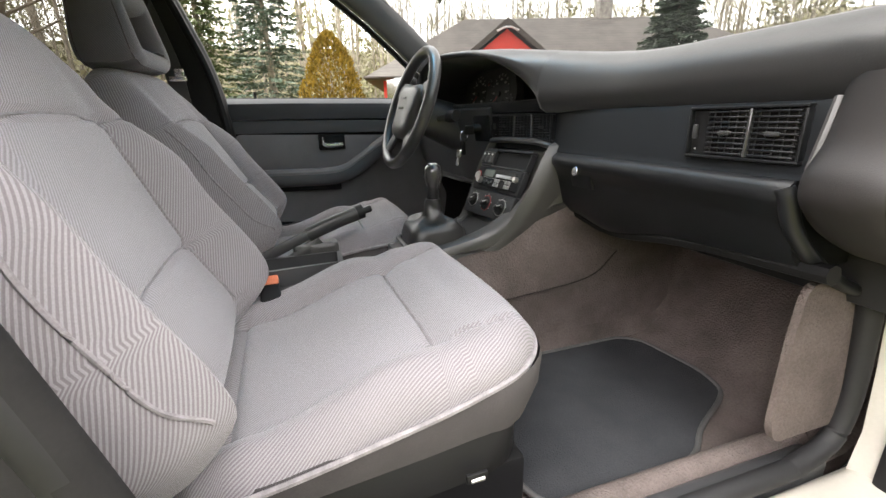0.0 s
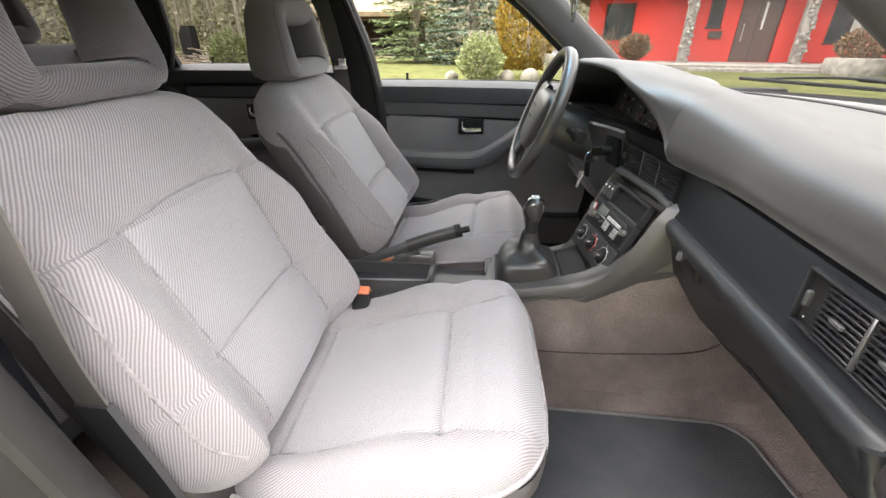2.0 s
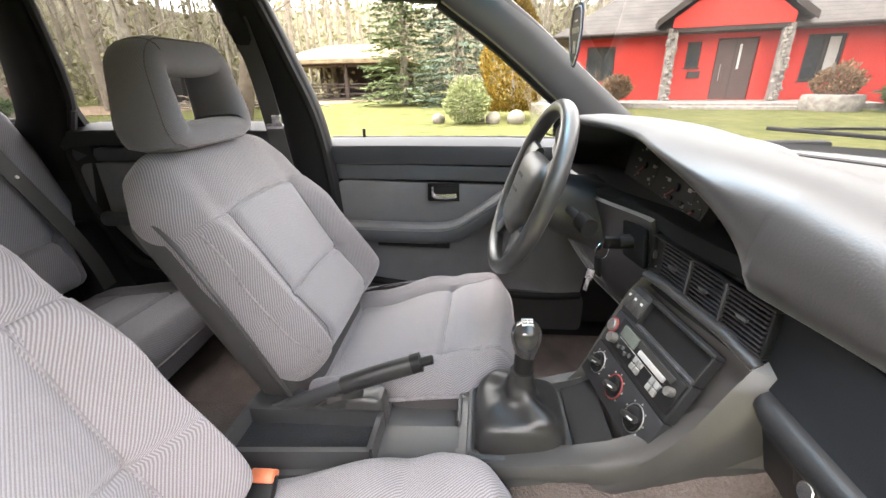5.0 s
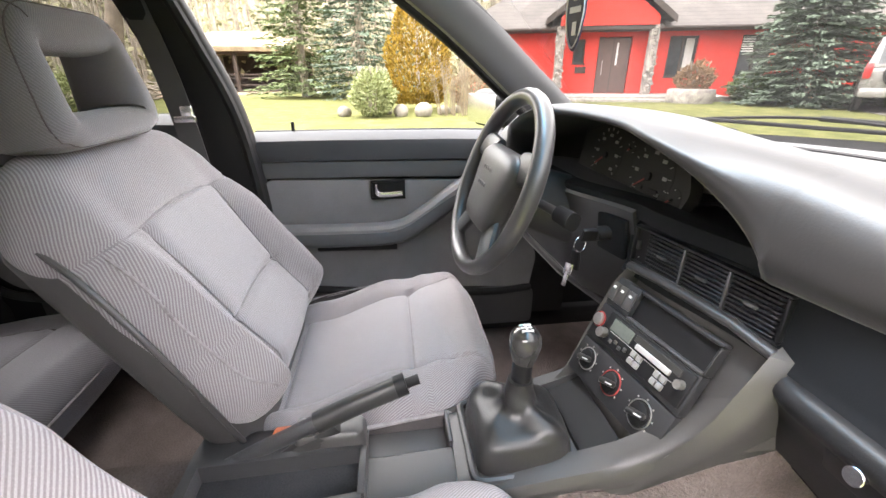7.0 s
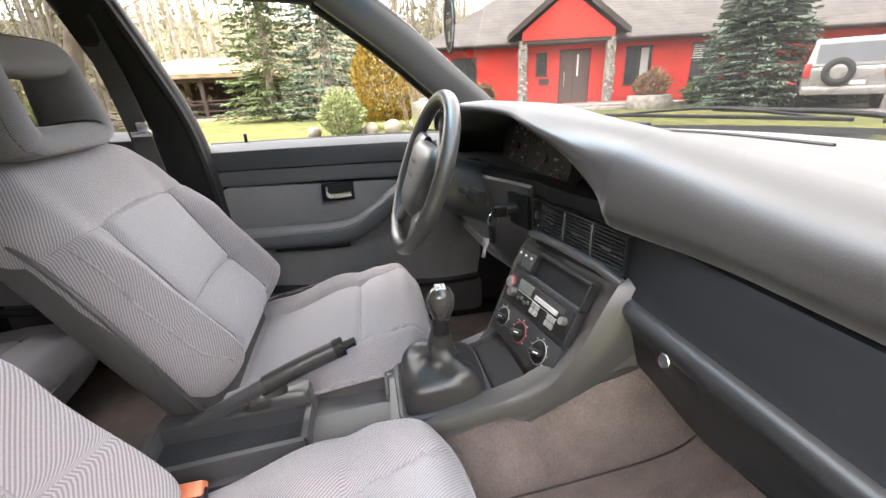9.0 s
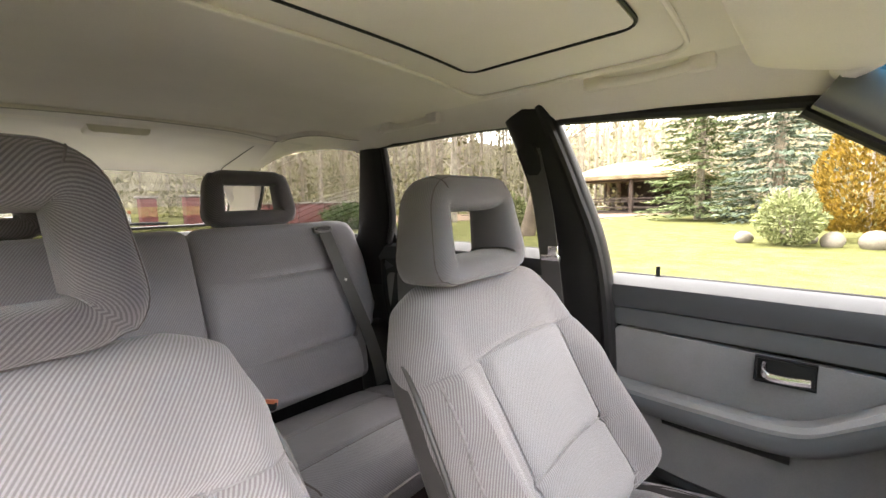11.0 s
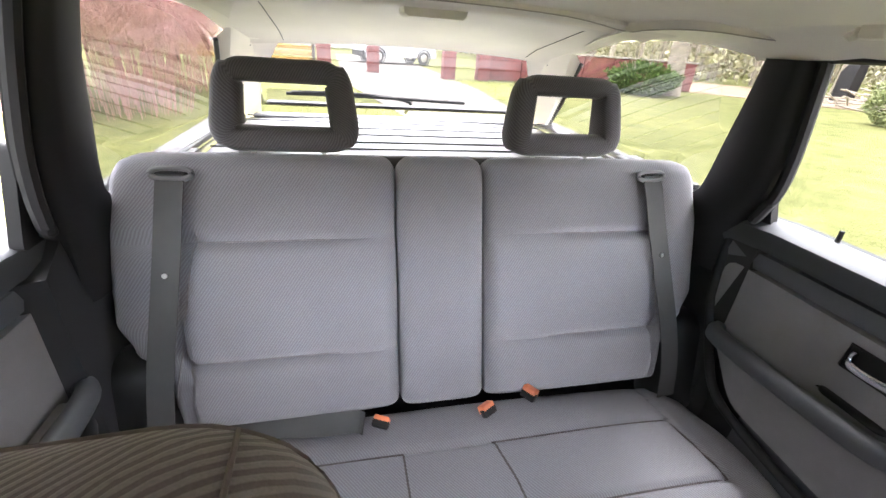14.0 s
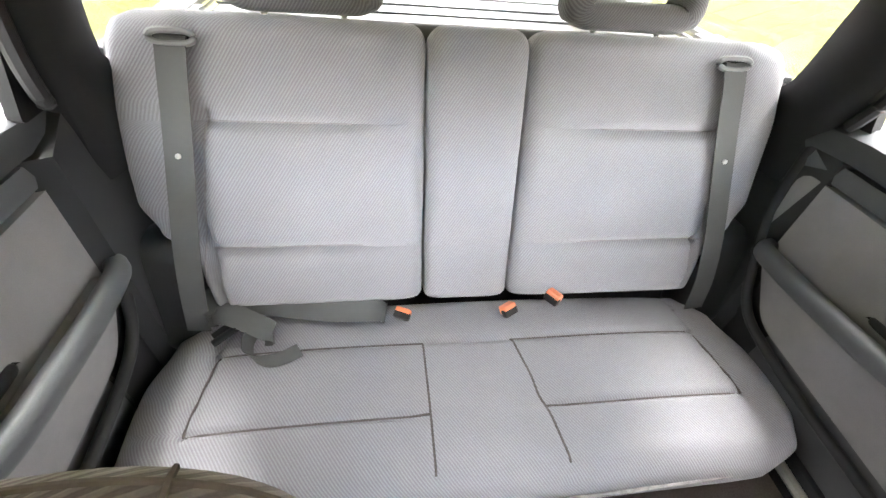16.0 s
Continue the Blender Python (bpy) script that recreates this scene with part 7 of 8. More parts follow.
RNG = random.Random(7)
BARK = surface("grey_bark", (0.29, 0.25, 0.20), 1.0, 0.3, 3, 30, 1.0, dist=0.02)
BARK_PALE = surface("pale_bark", (0.38, 0.34, 0.28), 1.0, 0.35, 3, 25, 1.0, dist=0.02)
TWIG_RED = surface("red_twigs", (0.42, 0.24, 0.22), 0.9, 0.3, 4, 30, 0.5)
TWIG_PALE = surface("pale_twigs", (0.19, 0.15, 0.10), 0.9, 0.3, 4, 30, 0.5)


def leafy(name, a, b):
    m, nt, bs = nodes_of(name)
    g = nt.nodes.new("ShaderNodeNewGeometry")
    c = ramp(nt, g.outputs["Random Per Island"], [(0.0, a), (1.0, b)])
    v = coords(nt)
    c = mix_col(nt, 1.0, c, ramp(nt, noise_tex(nt, v, 2.5), [(0.3, (0.65,) * 3), (0.7, (1.0,) * 3)]), "MULTIPLY")
    link(nt, c, bs.inputs["Base Color"])
    bs.inputs["Roughness"].default_value, bs.inputs["Specular IOR Level"].default_value = 0.8, 0.2
    return m


SPRUCE = leafy("blue_spruce_needles", (0.09, 0.125, 0.085), (0.20, 0.25, 0.19))
SPRUCE_G = leafy("green_spruce_needles", (0.095, 0.13, 0.055), (0.20, 0.24, 0.11))
GOLD = leafy("golden_thuja", (0.15, 0.10, 0.015), (0.36, 0.23, 0.035))
SHRUBBY = leafy("pale_shrub_leaf", (0.16, 0.19, 0.07), (0.36, 0.38, 0.20))
BUSHY = leafy("green_bush_leaf", (0.045, 0.085, 0.02), (0.13, 0.19, 0.05))
RUSTY = leafy("rusty_shrub_leaf", (0.16, 0.10, 0.05), (0.34, 0.22, 0.13))
# far foliage mixed paler than near trees, haze put into its colour
WOODS = leafy("haze_pale_evergreen", (0.21, 0.20, 0.105), (0.42, 0.395, 0.25))


def leaf_quad(v, f, p, d, n, L, W):
    s = d.cross(n)
    if s.length < 1e-4:
        return
    s = s.normalized() * W
    k = len(v)
    v += [p - s * 0.3, p + d * L * 0.5 - s, p + d * L, p + d * L * 0.5 + s]
    f.append((k, k + 1, k + 2, k + 3))


def rdir():
    z, a = RNG.uniform(-1, 1), RNG.uniform(0, 2 * math.pi)
    r = math.sqrt(1 - z * z)
    return Vector((r * math.cos(a), r * math.sin(a), z))


def conifer(x, y, h, r, mat, label, lean=1.0, n=240, per=46, droop=0.25, name="spruce_tree", low=0.03):
    t = thing(name, (x, y, -0.02), label, "tree", "garden conifers")
    part("trunk", tube([(x, y, -0.05), (x + 0.02, y, h * 0.5), (x, y, h * 0.97)], 0.028 * h ** 0.9, 8, taper=lambda k: 1 - 0.9 * k), BARK, t)
    v, f = [], []
    for i in range(n):
        q = (i + RNG.random()) / n
        z = h * (low + (1 - low) * q ** 1.15)
        a = i * 2.399 + RNG.uniform(-0.5, 0.5)
        R = r * (1 - z / h) ** 0.85 * RNG.uniform(0.72, 1.08) + 0.05
        d = Vector((math.cos(a), math.sin(a), -droop * RNG.uniform(0.5, 1.3)))
        for k in range(per):
            s = RNG.random() ** 0.6
            p = Vector((x, y, z)) + d * R * s + Vector((0, 0, 0.10 * R * s * s))
            side = Vector((-d.y, d.x, 0)) * RNG.uniform(-1, 1) * R * 0.26 * (1.15 - s) 
            p += side
            dd = (d + side * (0.8 / max(R, 0.1)) + rdir() * 0.45).normalized()
            leaf_quad(v, f, p, dd, (Vector((0, 0, 1)) + rdir() * 0.6).normalized(), RNG.uniform(0.10, 0.20) * (h / 5) ** 0.5, 0.028 * (h / 5) ** 0.5)
    part("crown", (v, f), mat, t, "", False)
    return t


def bush(x, y, z0, rx, rz, mat, label, n=3000, size=0.06, name="shrub", shape=2.2, stems=True, cat="shrub"):
    t = thing(name, (x, y, z0), label, cat)
    if stems:
        part("stem", join(*[tube([(x + RNG.uniform(-0.1, 0.1), y + RNG.uniform(-0.1, 0.1), z0 - 0.03), (x + RNG.uniform(-0.5, 0.5) * rx, y + RNG.uniform(-0.5, 0.5) * rx, z0 + rz * 0.9)], 0.018, 5) for _ in range(7)]), BARK, t)
    v, f = [], []
    for i in range(n):
        d = rdir()
        rr = RNG.uniform(0.55, 1.0) ** 0.5 * (0.82 + 0.22 * noise.noise(d * 2.3 + Vector((x, y, 0))))
        zz = (d.z + 1) / 2
        w = rx * (1 - max(0.0, zz * 2 - 1) ** shape * 0.25) * rr
        p = Vector((x + d.x * w, y + d.y * w, z0 + rz * zz * rr + 0.02))
        leaf_quad(v, f, p, (d * 0.8 + rdir() * 0.8 + Vector((0, 0, 0.4))).normalized(), rdir(), size * RNG.uniform(0.7, 1.5), size * 0.35)
    part("foliage", (v, f), mat, t, "", False)
    return t


def cone_bush(x, y, h, r, mat, label, n=9000, name="thuja_tree"):
    t = thing(name, (x, y, 0.0), label, "tree", "garden conifers")
    part("trunk", tube([(x, y, -0.05), (x, y, h * 0.8)], 0.07, 8, taper=lambda k: 1 - 0.8 * k), BARK, t)
    v, f = [], []
    for i in range(n):
        q = RNG.random() ** 1.5
        a = RNG.uniform(0, 2 * math.pi)
        z = 0.18 + (h - 0.18) * q
        bulge = math.sin(math.pi * min(1, (z / h) ** 0.62)) ** 0.62 if z < h else 0
        R = r * max(0.03, bulge) * (0.88 + 0.20 * noise.noise(Vector((3 * math.cos(a), 3 * math.sin(a), 2.5 * z))))
        R *= RNG.uniform(0.72, 1.0) ** 0.5
        p = Vector((x + R * math.cos(a), y + R * math.sin(a), z))
        d = Vector((math.cos(a) * 0.6, math.sin(a) * 0.6, 0.9)) + rdir() * 0.5
        leaf_quad(v, f, p, d.normalized(), rdir(), RNG.uniform(0.07, 0.15), 0.03)
    part("foliage", (v, f), mat, t, "", False)
    return t


def twiggy(x, y, h, r, mat, label, n=60, name="bare_shrub", thick=0.012, kids=5):
    t = thing(name, (x, y, 0.0), label, "shrub", "bare shrubs")
    tubes = []
    for i in range(n):
        a, k = RNG.uniform(0, 2 * math.pi), RNG.random() ** 0.6
        tip = Vector((x + r * k * math.cos(a), y + r * k * math.sin(a), h * RNG.uniform(0.6, 1.05)))
        q = 0.15 + 0.45 * k
        base = Vector((x + q * r * math.cos(a), y + q * r * math.sin(a), -0.03))
        mid = base.lerp(tip, 0.5) + Vector((0, 0, 0.12 * h))
        tubes.append(tube([base, mid, tip], thick, 4, taper=lambda s: 1 - 0.75 * s))
        for _ in range(kids):
            s = RNG.uniform(0.3, 0.95)
            p = base.lerp(mid, s * 2) if s < 0.5 else mid.lerp(tip, s * 2 - 1)
            e = p + Vector((RNG.uniform(-1, 1), RNG.uniform(-1, 1), RNG.uniform(0.2, 1.2))) * 0.34 * h * RNG.uniform(0.4, 1)
            tubes.append(tube([p, p.lerp(e, 0.5) + rdir() * 0.02 * h, e], thick * 0.5, 3, taper=lambda s: 1 - 0.7 * s))
    part("branches", join(*tubes), mat, t)
    return t


def tree(x, y, h, rad, mat, label, lean=(0, 0), limbs=26, name="bare_tree"):
    t = thing(name, (x, y, 0.0), label, "tree", "bare trees")
    top = Vector((x + lean[0], y + lean[1], h))
    line = [Vector((x, y, -0.1)), Vector((x, y, 0)).lerp(top, 0.33) + Vector((0.1, 0.05, 0)), Vector((x, y, 0)).lerp(top, 0.66), top]
    part("trunk", tube(curve_pts(line, 5), rad, 12, taper=lambda k: 1.25 - 1.1 * k ** 0.8), mat, t)
    tubes = []
    for i in range(limbs):
        s = RNG.uniform(0.25, 0.98)
        p = Vector((x, y, 0)).lerp(top, s)
        d = Vector((RNG.uniform(-1, 1), RNG.uniform(-1, 1), RNG.uniform(0.3, 1.0))).normalized()
        L = h * RNG.uniform(0.12, 0.28)
        e = p + d * L
        tubes.append(tube([p, p.lerp(e, 0.5) + rdir() * 0.06 * L, e], rad * 0.28 * (1.2 - s), 5, taper=lambda k: 1 - 0.8 * k))
        for _ in range(5):
            q = p.lerp(e, RNG.uniform(0.3, 1))
            tubes.append(tube([q, q + (d + rdir()).normalized() * L * 0.4], rad * 0.08, 3, taper=lambda k: 1 - 0.7 * k))
    part("limb_crown", join(*tubes), mat, t)
    return t


# garden in front of the driver's window
conifer(-21.6, -4.1, 9.6, 2.5, SPRUCE_G, "tall green spruce with drooping branches on the lawn", n=330, per=60)
conifer(-20.6, -1.3, 9.0, 2.7, SPRUCE, "tall blue-green spruce beside the first one", n=330, per=60)
cone_bush(-13.0, 0.75, 3.3, 1.05, GOLD, "golden yellow cone shaped thuja behind stones")
bush(-11.2, -0.55, 0.0, 0.72, 1.35, SHRUBBY, "pale green rounded shrub beside the stones", n=5200, size=0.07)
for k, (sx, sy, sr) in enumerate(((-11.5, -1.35, 0.22), (-11.3, 0.15, 0.25), (-11.2, 0.75, 0.30), (-11.6, 1.35, 0.20), (-11.9, -0.2, 0.18), (-12.1, 1.75, 0.17))):
    m = pose(sx, sy, sr * 0.4, RNG.uniform(-20, 20), RNG.uniform(-20, 20), RNG.uniform(0, 180))
    pts = []
    for i in range(10):
        th = math.pi * i / 9
        pts.append([m @ Vector((sr * math.sin(th) * math.cos(q) * (1 + 0.15 * noise.noise(Vector((math.cos(q) + k, math.sin(q), th)))), sr * 0.8 * math.sin(th) * math.sin(q), sr * 0.72 * math.cos(th))) for q in (2 * math.pi * j / 14 for j in range(14))])
    solo("boulder", loft(pts), surface("boulder_stone", (0.20, 0.178, 0.145), 0.9, 0.25, 3, 40, 0.8, dist=0.01) if k == 0 else bpy.data.materials["boulder_stone"], "pale rounded boulder at the edge of the bed", "boulder", group="garden boulders")
twiggy(-11.4, 1.7, 1.5, 0.9, TWIG_PALE, "bare pale twiggy shrub by the boulders", 46, thick=0.010)
twiggy(-12.6, 2.6, 1.3, 0.8, TWIG_PALE, "bare pale twiggy shrub by the boulders", 40, thick=0.010)
bush(-13.4, 2.5, 0.0, 0.9, 1.3, RUSTY, "brown-green shrub behind the boulders", n=2600, size=0.08)

# pavilion
WOOD = surface("dark_wood", (0.055, 0.040, 0.032), 0.85, 0.3, 4, 60, 0.5)
THATCH = surface("old_thatch", (0.34, 0.27, 0.17), 1.0, 0.3, 2, 40, 1.0, dist=0.05)
pv = thing("garden_pavilion", (-31.5, -9.2, 0), "open dark wooden pavilion with a mossy thatched roof", "pavilion")
PX, PY, PW, PD = -31.5, -9.4, 3.6, 2.6
for ix in (-1, 0, 1):
    for iy in (-1, 1):
        part("post", box(PX + iy * PD - 0.12, PX + iy * PD + 0.12, PY + ix * PW - 0.12, PY + ix * PW + 0.12, 0, 2.25, 0.02), WOOD, pv)
part("beam", join(*[box(PX + iy * PD - 0.1, PX + iy * PD + 0.1, PY - PW - 0.3, PY + PW + 0.3, 2.15, 2.4, 0.02) for iy in (-1, 1)]), WOOD, pv)
for z in (0.35, 0.75, 0.95):
    part("railing", box(PX + PD - 0.05, PX + PD + 0.05, PY - PW, PY + PW, z, z + 0.09, 0.01), WOOD, pv)
part("back_wall", box(PX - PD - 0.06, PX - PD + 0.04, PY - PW, PY + PW, 0, 2.3, 0.01), WOOD, pv, "dark plank back wall")
part("floor_slab", box(PX - PD - 0.2, PX + PD + 0.2, PY - PW - 0.2, PY + PW + 0.2, -0.02, 0.10, 0.02), WOOD, pv)
part("roof", loft([[Vector((PX + a * w, PY + b * l, z + 0.05 * math.sin(7 * q))) for a, b, q in ((1, 1, 0), (1, 0.5, 1), (1, 0, 2), (1, -0.5, 3), (1, -1, 4), (0, -1, 5), (-1, -1, 6), (-1, 0, 7), (-1, 1, 8), (0, 1, 9))] for w, l, z in ((3.3, 4.4, 2.25), (3.35, 4.45, 2.5), (2.0, 3.0, 3.1), (0.7, 1.7, 3.5))]), THATCH, pv, "weathered thatched roof")

# ---- the red house ----
HU = Vector((math.cos(radians(74.5)), math.sin(radians(74.5)), 0))
HN = Vector((HU.y, -HU.x, 0))
H0 = Vector((-18.48, 8.93, 0))
HM = Matrix(((HU.x, -HN.x, 0, H0.x), (HU.y, -HN.y, 0, H0.y), (0, 0, 1, 0), (0, 0, 0, 1)))


def render_paint():
    return surface("red_render", (0.62, 0.045, 0.030), 0.85, 0.08, 1.5, 60, 0.5, dist=0.005)


def tiles():
    m, nt, b = nodes_of("brown_roof_tiles")
    v = coords(nt)
    w = nt.nodes.new("ShaderNodeTexWave")
    w.bands_direction = "Z"
    w.inputs["Scale"].default_value, w.inputs["Distortion"].default_value = 1.9, 0.4
    w.wave_profile = "SAW"
    link(nt, v, w.inputs["Vector"])
    n = noise_tex(nt, v, 1.2)
    f = noise_tex(nt, v, 12.0)
    c = ramp(nt, n, [(0.3, (0.080, 0.068, 0.062)), (0.7, (0.130, 0.115, 0.102))])
    c = mix_col(nt, 1.0, c, ramp(nt, w.outputs["Fac"], [(0.0, (0.55,) * 3), (0.25, (1.0,) * 3)]), "MULTIPLY")
    c = mix_col(nt, 1.0, c, ramp(nt, f, [(0.3, (0.8,) * 3), (0.7, (1.0,) * 3)]), "MULTIPLY")
    link(nt, c, b.inputs["Base Color"])
    b.inputs["Roughness"].default_value = 0.75
    bump(nt, b, w.outputs["Fac"], 0.6, 0.04)
    return m


REDW, TILE = render_paint(), tiles()
FRAME = surface("brown_window_frame", (0.045, 0.032, 0.026), 0.6, 0.15, 6, 60, 0.2)
WINGLASS = surface("dark_window_glass", (0.05, 0.055, 0.06), 0.08, 0.3, 2, 10, 0.0, spec=0.8)
STONEW = surface("river_stone_wall", (0.33, 0.30, 0.27), 0.9, 0.4, 6, 40, 0.8, dist=0.02)
hs = thing("house", tuple(H0), "long red rendered bungalow with brown tiled hip roof and porch", "house")


def hbox(u0, u1, d0, d1, z0, z1, r=0.01):
    """A box in the house's own frame: along the front, out from it, and up."""
    return moved(box(u0, u1, -d1, -d0, z0, z1, r, 1), HM)


OPEN = [(-4.85, -3.70, 1.0, 2.3), (-1.04, -0.54, 1.39, 2.34), (0.0, 1.36, 0.18, 2.42), (2.85, 4.0, 0.84, 2.42), (5.65, 6.85, 0.84, 2.42), (10.5, 13.9, 0.0, 2.2)]
WL, WR, WT = -5.5, 15.3, 2.82
edges = [WL]
walls = []
for u0, u1, z0, z1 in OPEN:
    walls.append(hbox(edges[-1], u0, -0.3, 0.0, 0, WT, 0))
    if z0 > 0:
        walls.append(hbox(u0, u1, -0.3, 0.0, 0, z0, 0))
    walls.append(hbox(u0, u1, -0.3, 0.0, z1, WT, 0))
    edges.append(u1)
walls.append(hbox(edges[-1], WR, -0.3, 0.0, 0, WT, 0))
walls.append(hbox(WL, WL + 0.3, -9.5, -0.3, 0, WT, 0))
walls.append(hbox(WR - 0.3, WR, -9.5, -0.3, 0, WT, 0))
walls.append(hbox(WL, WR, -9.8, -9.5, 0, WT, 0))
part("wall", join(*walls), REDW, hs, "bright red rendered wall")
for k, (u0, u1, z0, z1) in enumerate(OPEN):
    if k == 2:
        d = part("door", hbox(u0 + 0.03, u1 - 0.03, -0.16, -0.09, z0, z1 - 0.04), surface("brown_front_door", (0.10, 0.055, 0.045), 0.5, 0.15, 3, 40, 0.2), hs, "brown front door with a tall pull bar")
        part("door_glass", hbox(0.78, 0.86, -0.09, -0.075, 1.3, 2.2), WHITE, d, "narrow pale glass strip")
        part("door_rail", hbox(u0 + 0.62, u0 + 0.66, -0.09, -0.085, z0, z1 - 0.05), FRAME, d)
        part("pull_bar", moved(tube([(u0 + 0.24, 0.04, 0.9), (u0 + 0.24, 0.04, 1.5)], 0.02, 8), HM), STEEL, d)
    elif k == 5:
        g = part("garage_door", hbox(u0, u1, -0.25, -0.18, z0, z1), FRAME, hs, "dark brown garage door")
        for z in (0.45, 0.9, 1.35, 1.8):
            part("panel_line", hbox(u0, u1, -0.18, -0.17, z, z + 0.03, 0), BLACK, g)
    else:
        w = part("window", join(hbox(u0, u1, -0.16, -0.08, z0, z0 + 0.07), hbox(u0, u1, -0.16, -0.08, z1 - 0.07, z1), hbox(u0, u0 + 0.07, -0.16, -0.08, z0, z1), hbox(u1 - 0.07, u1, -0.16, -0.08, z0, z1)), FRAME, hs, "brown framed window")
        if u1 - u0 > 0.8:
            part("mullion", hbox((u0 + u1) / 2 - 0.04, (u0 + u1) / 2 + 0.04, -0.16, -0.075, z0, z1), FRAME, w)
        part("window_pane", hbox(u0, u1, -0.14, -0.125, z0, z1, 0), WINGLASS, w, "dark reflecting pane")
        if k == 4:
            for j in range(7):
                part("blind_slat", hbox(u0 + 0.08, (u0 + u1) / 2 - 0.05, -0.12, -0.11, z0 + 0.95 + 0.09 * j, z0 + 1.0 + 0.09 * j, 0), WHITE, w)
        if k == 3:
            part("curtain", hbox(u0 + 0.70, u1 - 0.12, -0.124, -0.118, z0 + 0.1, z1 - 0.1, 0), surface("pale_curtain", (0.5, 0.48, 0.45), 0.9, 0.1, 8, 60, 0.1), w)
        part("sill", hbox(u0 - 0.05, u1 + 0.05, -0.1, 0.06, z0 - 0.05, z0), FRAME, w)
E0, RZ = 2.70, 6.1
def hp(u, d, z):
    return HM @ Vector((u, -d, z))
eL, eR, eF, eB = -6.3, 16.1, 0.75, -10.3
rl, rr, rd = -1.2, 11.0, -4.8
roof_v = [hp(eL, eF, E0), hp(eR, eF, E0), hp(eR, eB, E0), hp(eL, eB, E0), hp(rl, rd, RZ), hp(rr, rd, RZ)]
part("roof", (roof_v, [(0, 1, 5, 4), (1, 2, 5), (2, 3, 4, 5), (3, 0, 4)]), TILE, hs, "brown tiled hip roof", False)
part("soffit", hbox(eL + 0.02, eR - 0.02, eB + 0.02, eF - 0.02, E0 - 0.10, E0 - 0.02), FRAME, hs, "dark eaves")
part("gutter", moved(tube([(eL, -eF - 0.05, E0 - 0.02), (5, -eF - 0.05, E0 - 0.02), (eR, -eF - 0.05, E0 - 0.02)], 0.07, 8), HM), FRAME, hs, "dark gutter")
# porch gable
part("gable_wall", (lambda p: loft([[hp(u, 0.95, z) for u, z in p], [hp(u, 0.70, z) for u, z in p]]))([(-1.75, 2.78), (2.05, 2.78), (2.05, 3.10), (0.13, 4.55), (-1.75, 3.10)]), REDW, hs, "red gable over the porch")
for s_, (ua, ub) in enumerate(((-2.35, 0.13), (2.62, 0.13))):
    part("gable_roof", loft([[hp(ua, 1.15, 2.88), hp(ub, 1.15, 4.78), hp(ub, -4.2, 4.80), hp(ua, -1.0, 2.90)], [hp(ua, 1.15, 3.02), hp(ub, 1.15, 4.94), hp(ub, -4.2, 4.95), hp(ua, -1.0, 3.04)]]), TILE, hs, "tiled gable roof")
    part("verge_board", loft([[hp(ua, 1.16, 2.80), hp(ub, 1.16, 4.68), hp(ub, 1.16, 4.96), hp(ua, 1.16, 3.05)], [hp(ua, 1.20, 2.80), hp(ub, 1.20, 4.68), hp(ub, 1.20, 4.96), hp(ua, 1.20, 3.05)]]), FRAME, hs, "dark verge board")
part("gable_ornament", moved(tube([(-0.35, -1.24, 4.42), (0.0, -1.24, 4.56), (0.26, -1.24, 4.56), (0.60, -1.24, 4.42)], 0.05, 6), HM), STEEL, hs, "pale gable ornament")
for u in (-1.70, 1.98):
    c = part("porch_column", hbox(u - 0.17, u + 0.17, 0.55, 0.90, 0.0, 2.80, 0.03), STONEW, hs, "column of round field stones")
    for k in range(22):
        a = RNG.random()
        sp = hp(u + RNG.uniform(-0.15, 0.15), 0.90 + RNG.uniform(0.0, 0.03), 0.1 + 2.6 * k / 21)
        part("stone", [(sp + Vector((0.09 * math.sin(th) * math.cos(q), 0.09 * math.sin(th) * math.sin(q), 0.075 * math.cos(th)))) for th in (0.2, 1.0, 1.6, 2.2, 2.95) for q in (0, 1.05, 2.1, 3.14, 4.2, 5.25)] and loft([[sp + Vector((0.10 * math.sin(th) * math.cos(q), 0.10 * math.sin(th) * math.sin(q), 0.08 * math.cos(th))) for q in (0, 1.05, 2.1, 3.14, 4.2, 5.25)] for th in (0.2, 1.0, 1.6, 2.2, 2.95)]), STONEW, c)
part("porch_beam", hbox(-1.95, 2.25, 0.60, 0.90, 2.62, 2.80), FRAME, hs, "porch beam")
part("terrace", hbox(-3.6, 4.6, 0.0, 2.6, -0.05, 0.17), STONEW, hs, "low stone terrace")
part("step", hbox(-1.6, 2.2, 2.6, 3.0, -0.05, 0.08), STONEW, hs, "terrace step")
part("chimney", hbox(6.4, 7.1, -5.3, -4.6, 5.4, 7.0), STONEW, hs, "stone chimney")
part("skylight", loft([[hp(8.9, -1.2, 3.95), hp(10.5, -1.2, 3.95), hp(10.5, -2.1, 4.50), hp(8.9, -2.1, 4.50)], [hp(8.9, -1.2, 4.03), hp(10.5, -1.2, 4.03), hp(10.5, -2.1, 4.58), hp(8.9, -2.1, 4.58)]]), WHITE, hs, "pale roof window")
part("letter_box", hbox(-0.9, -0.45, 0.0, 0.12, 1.0, 1.25), FRAME, hs, "small brown letter box")
part("outside_lamp", hbox(9.6, 9.75, 0.0, 0.12, 2.35, 2.5), WHITE, hs, "small white outside lamp")
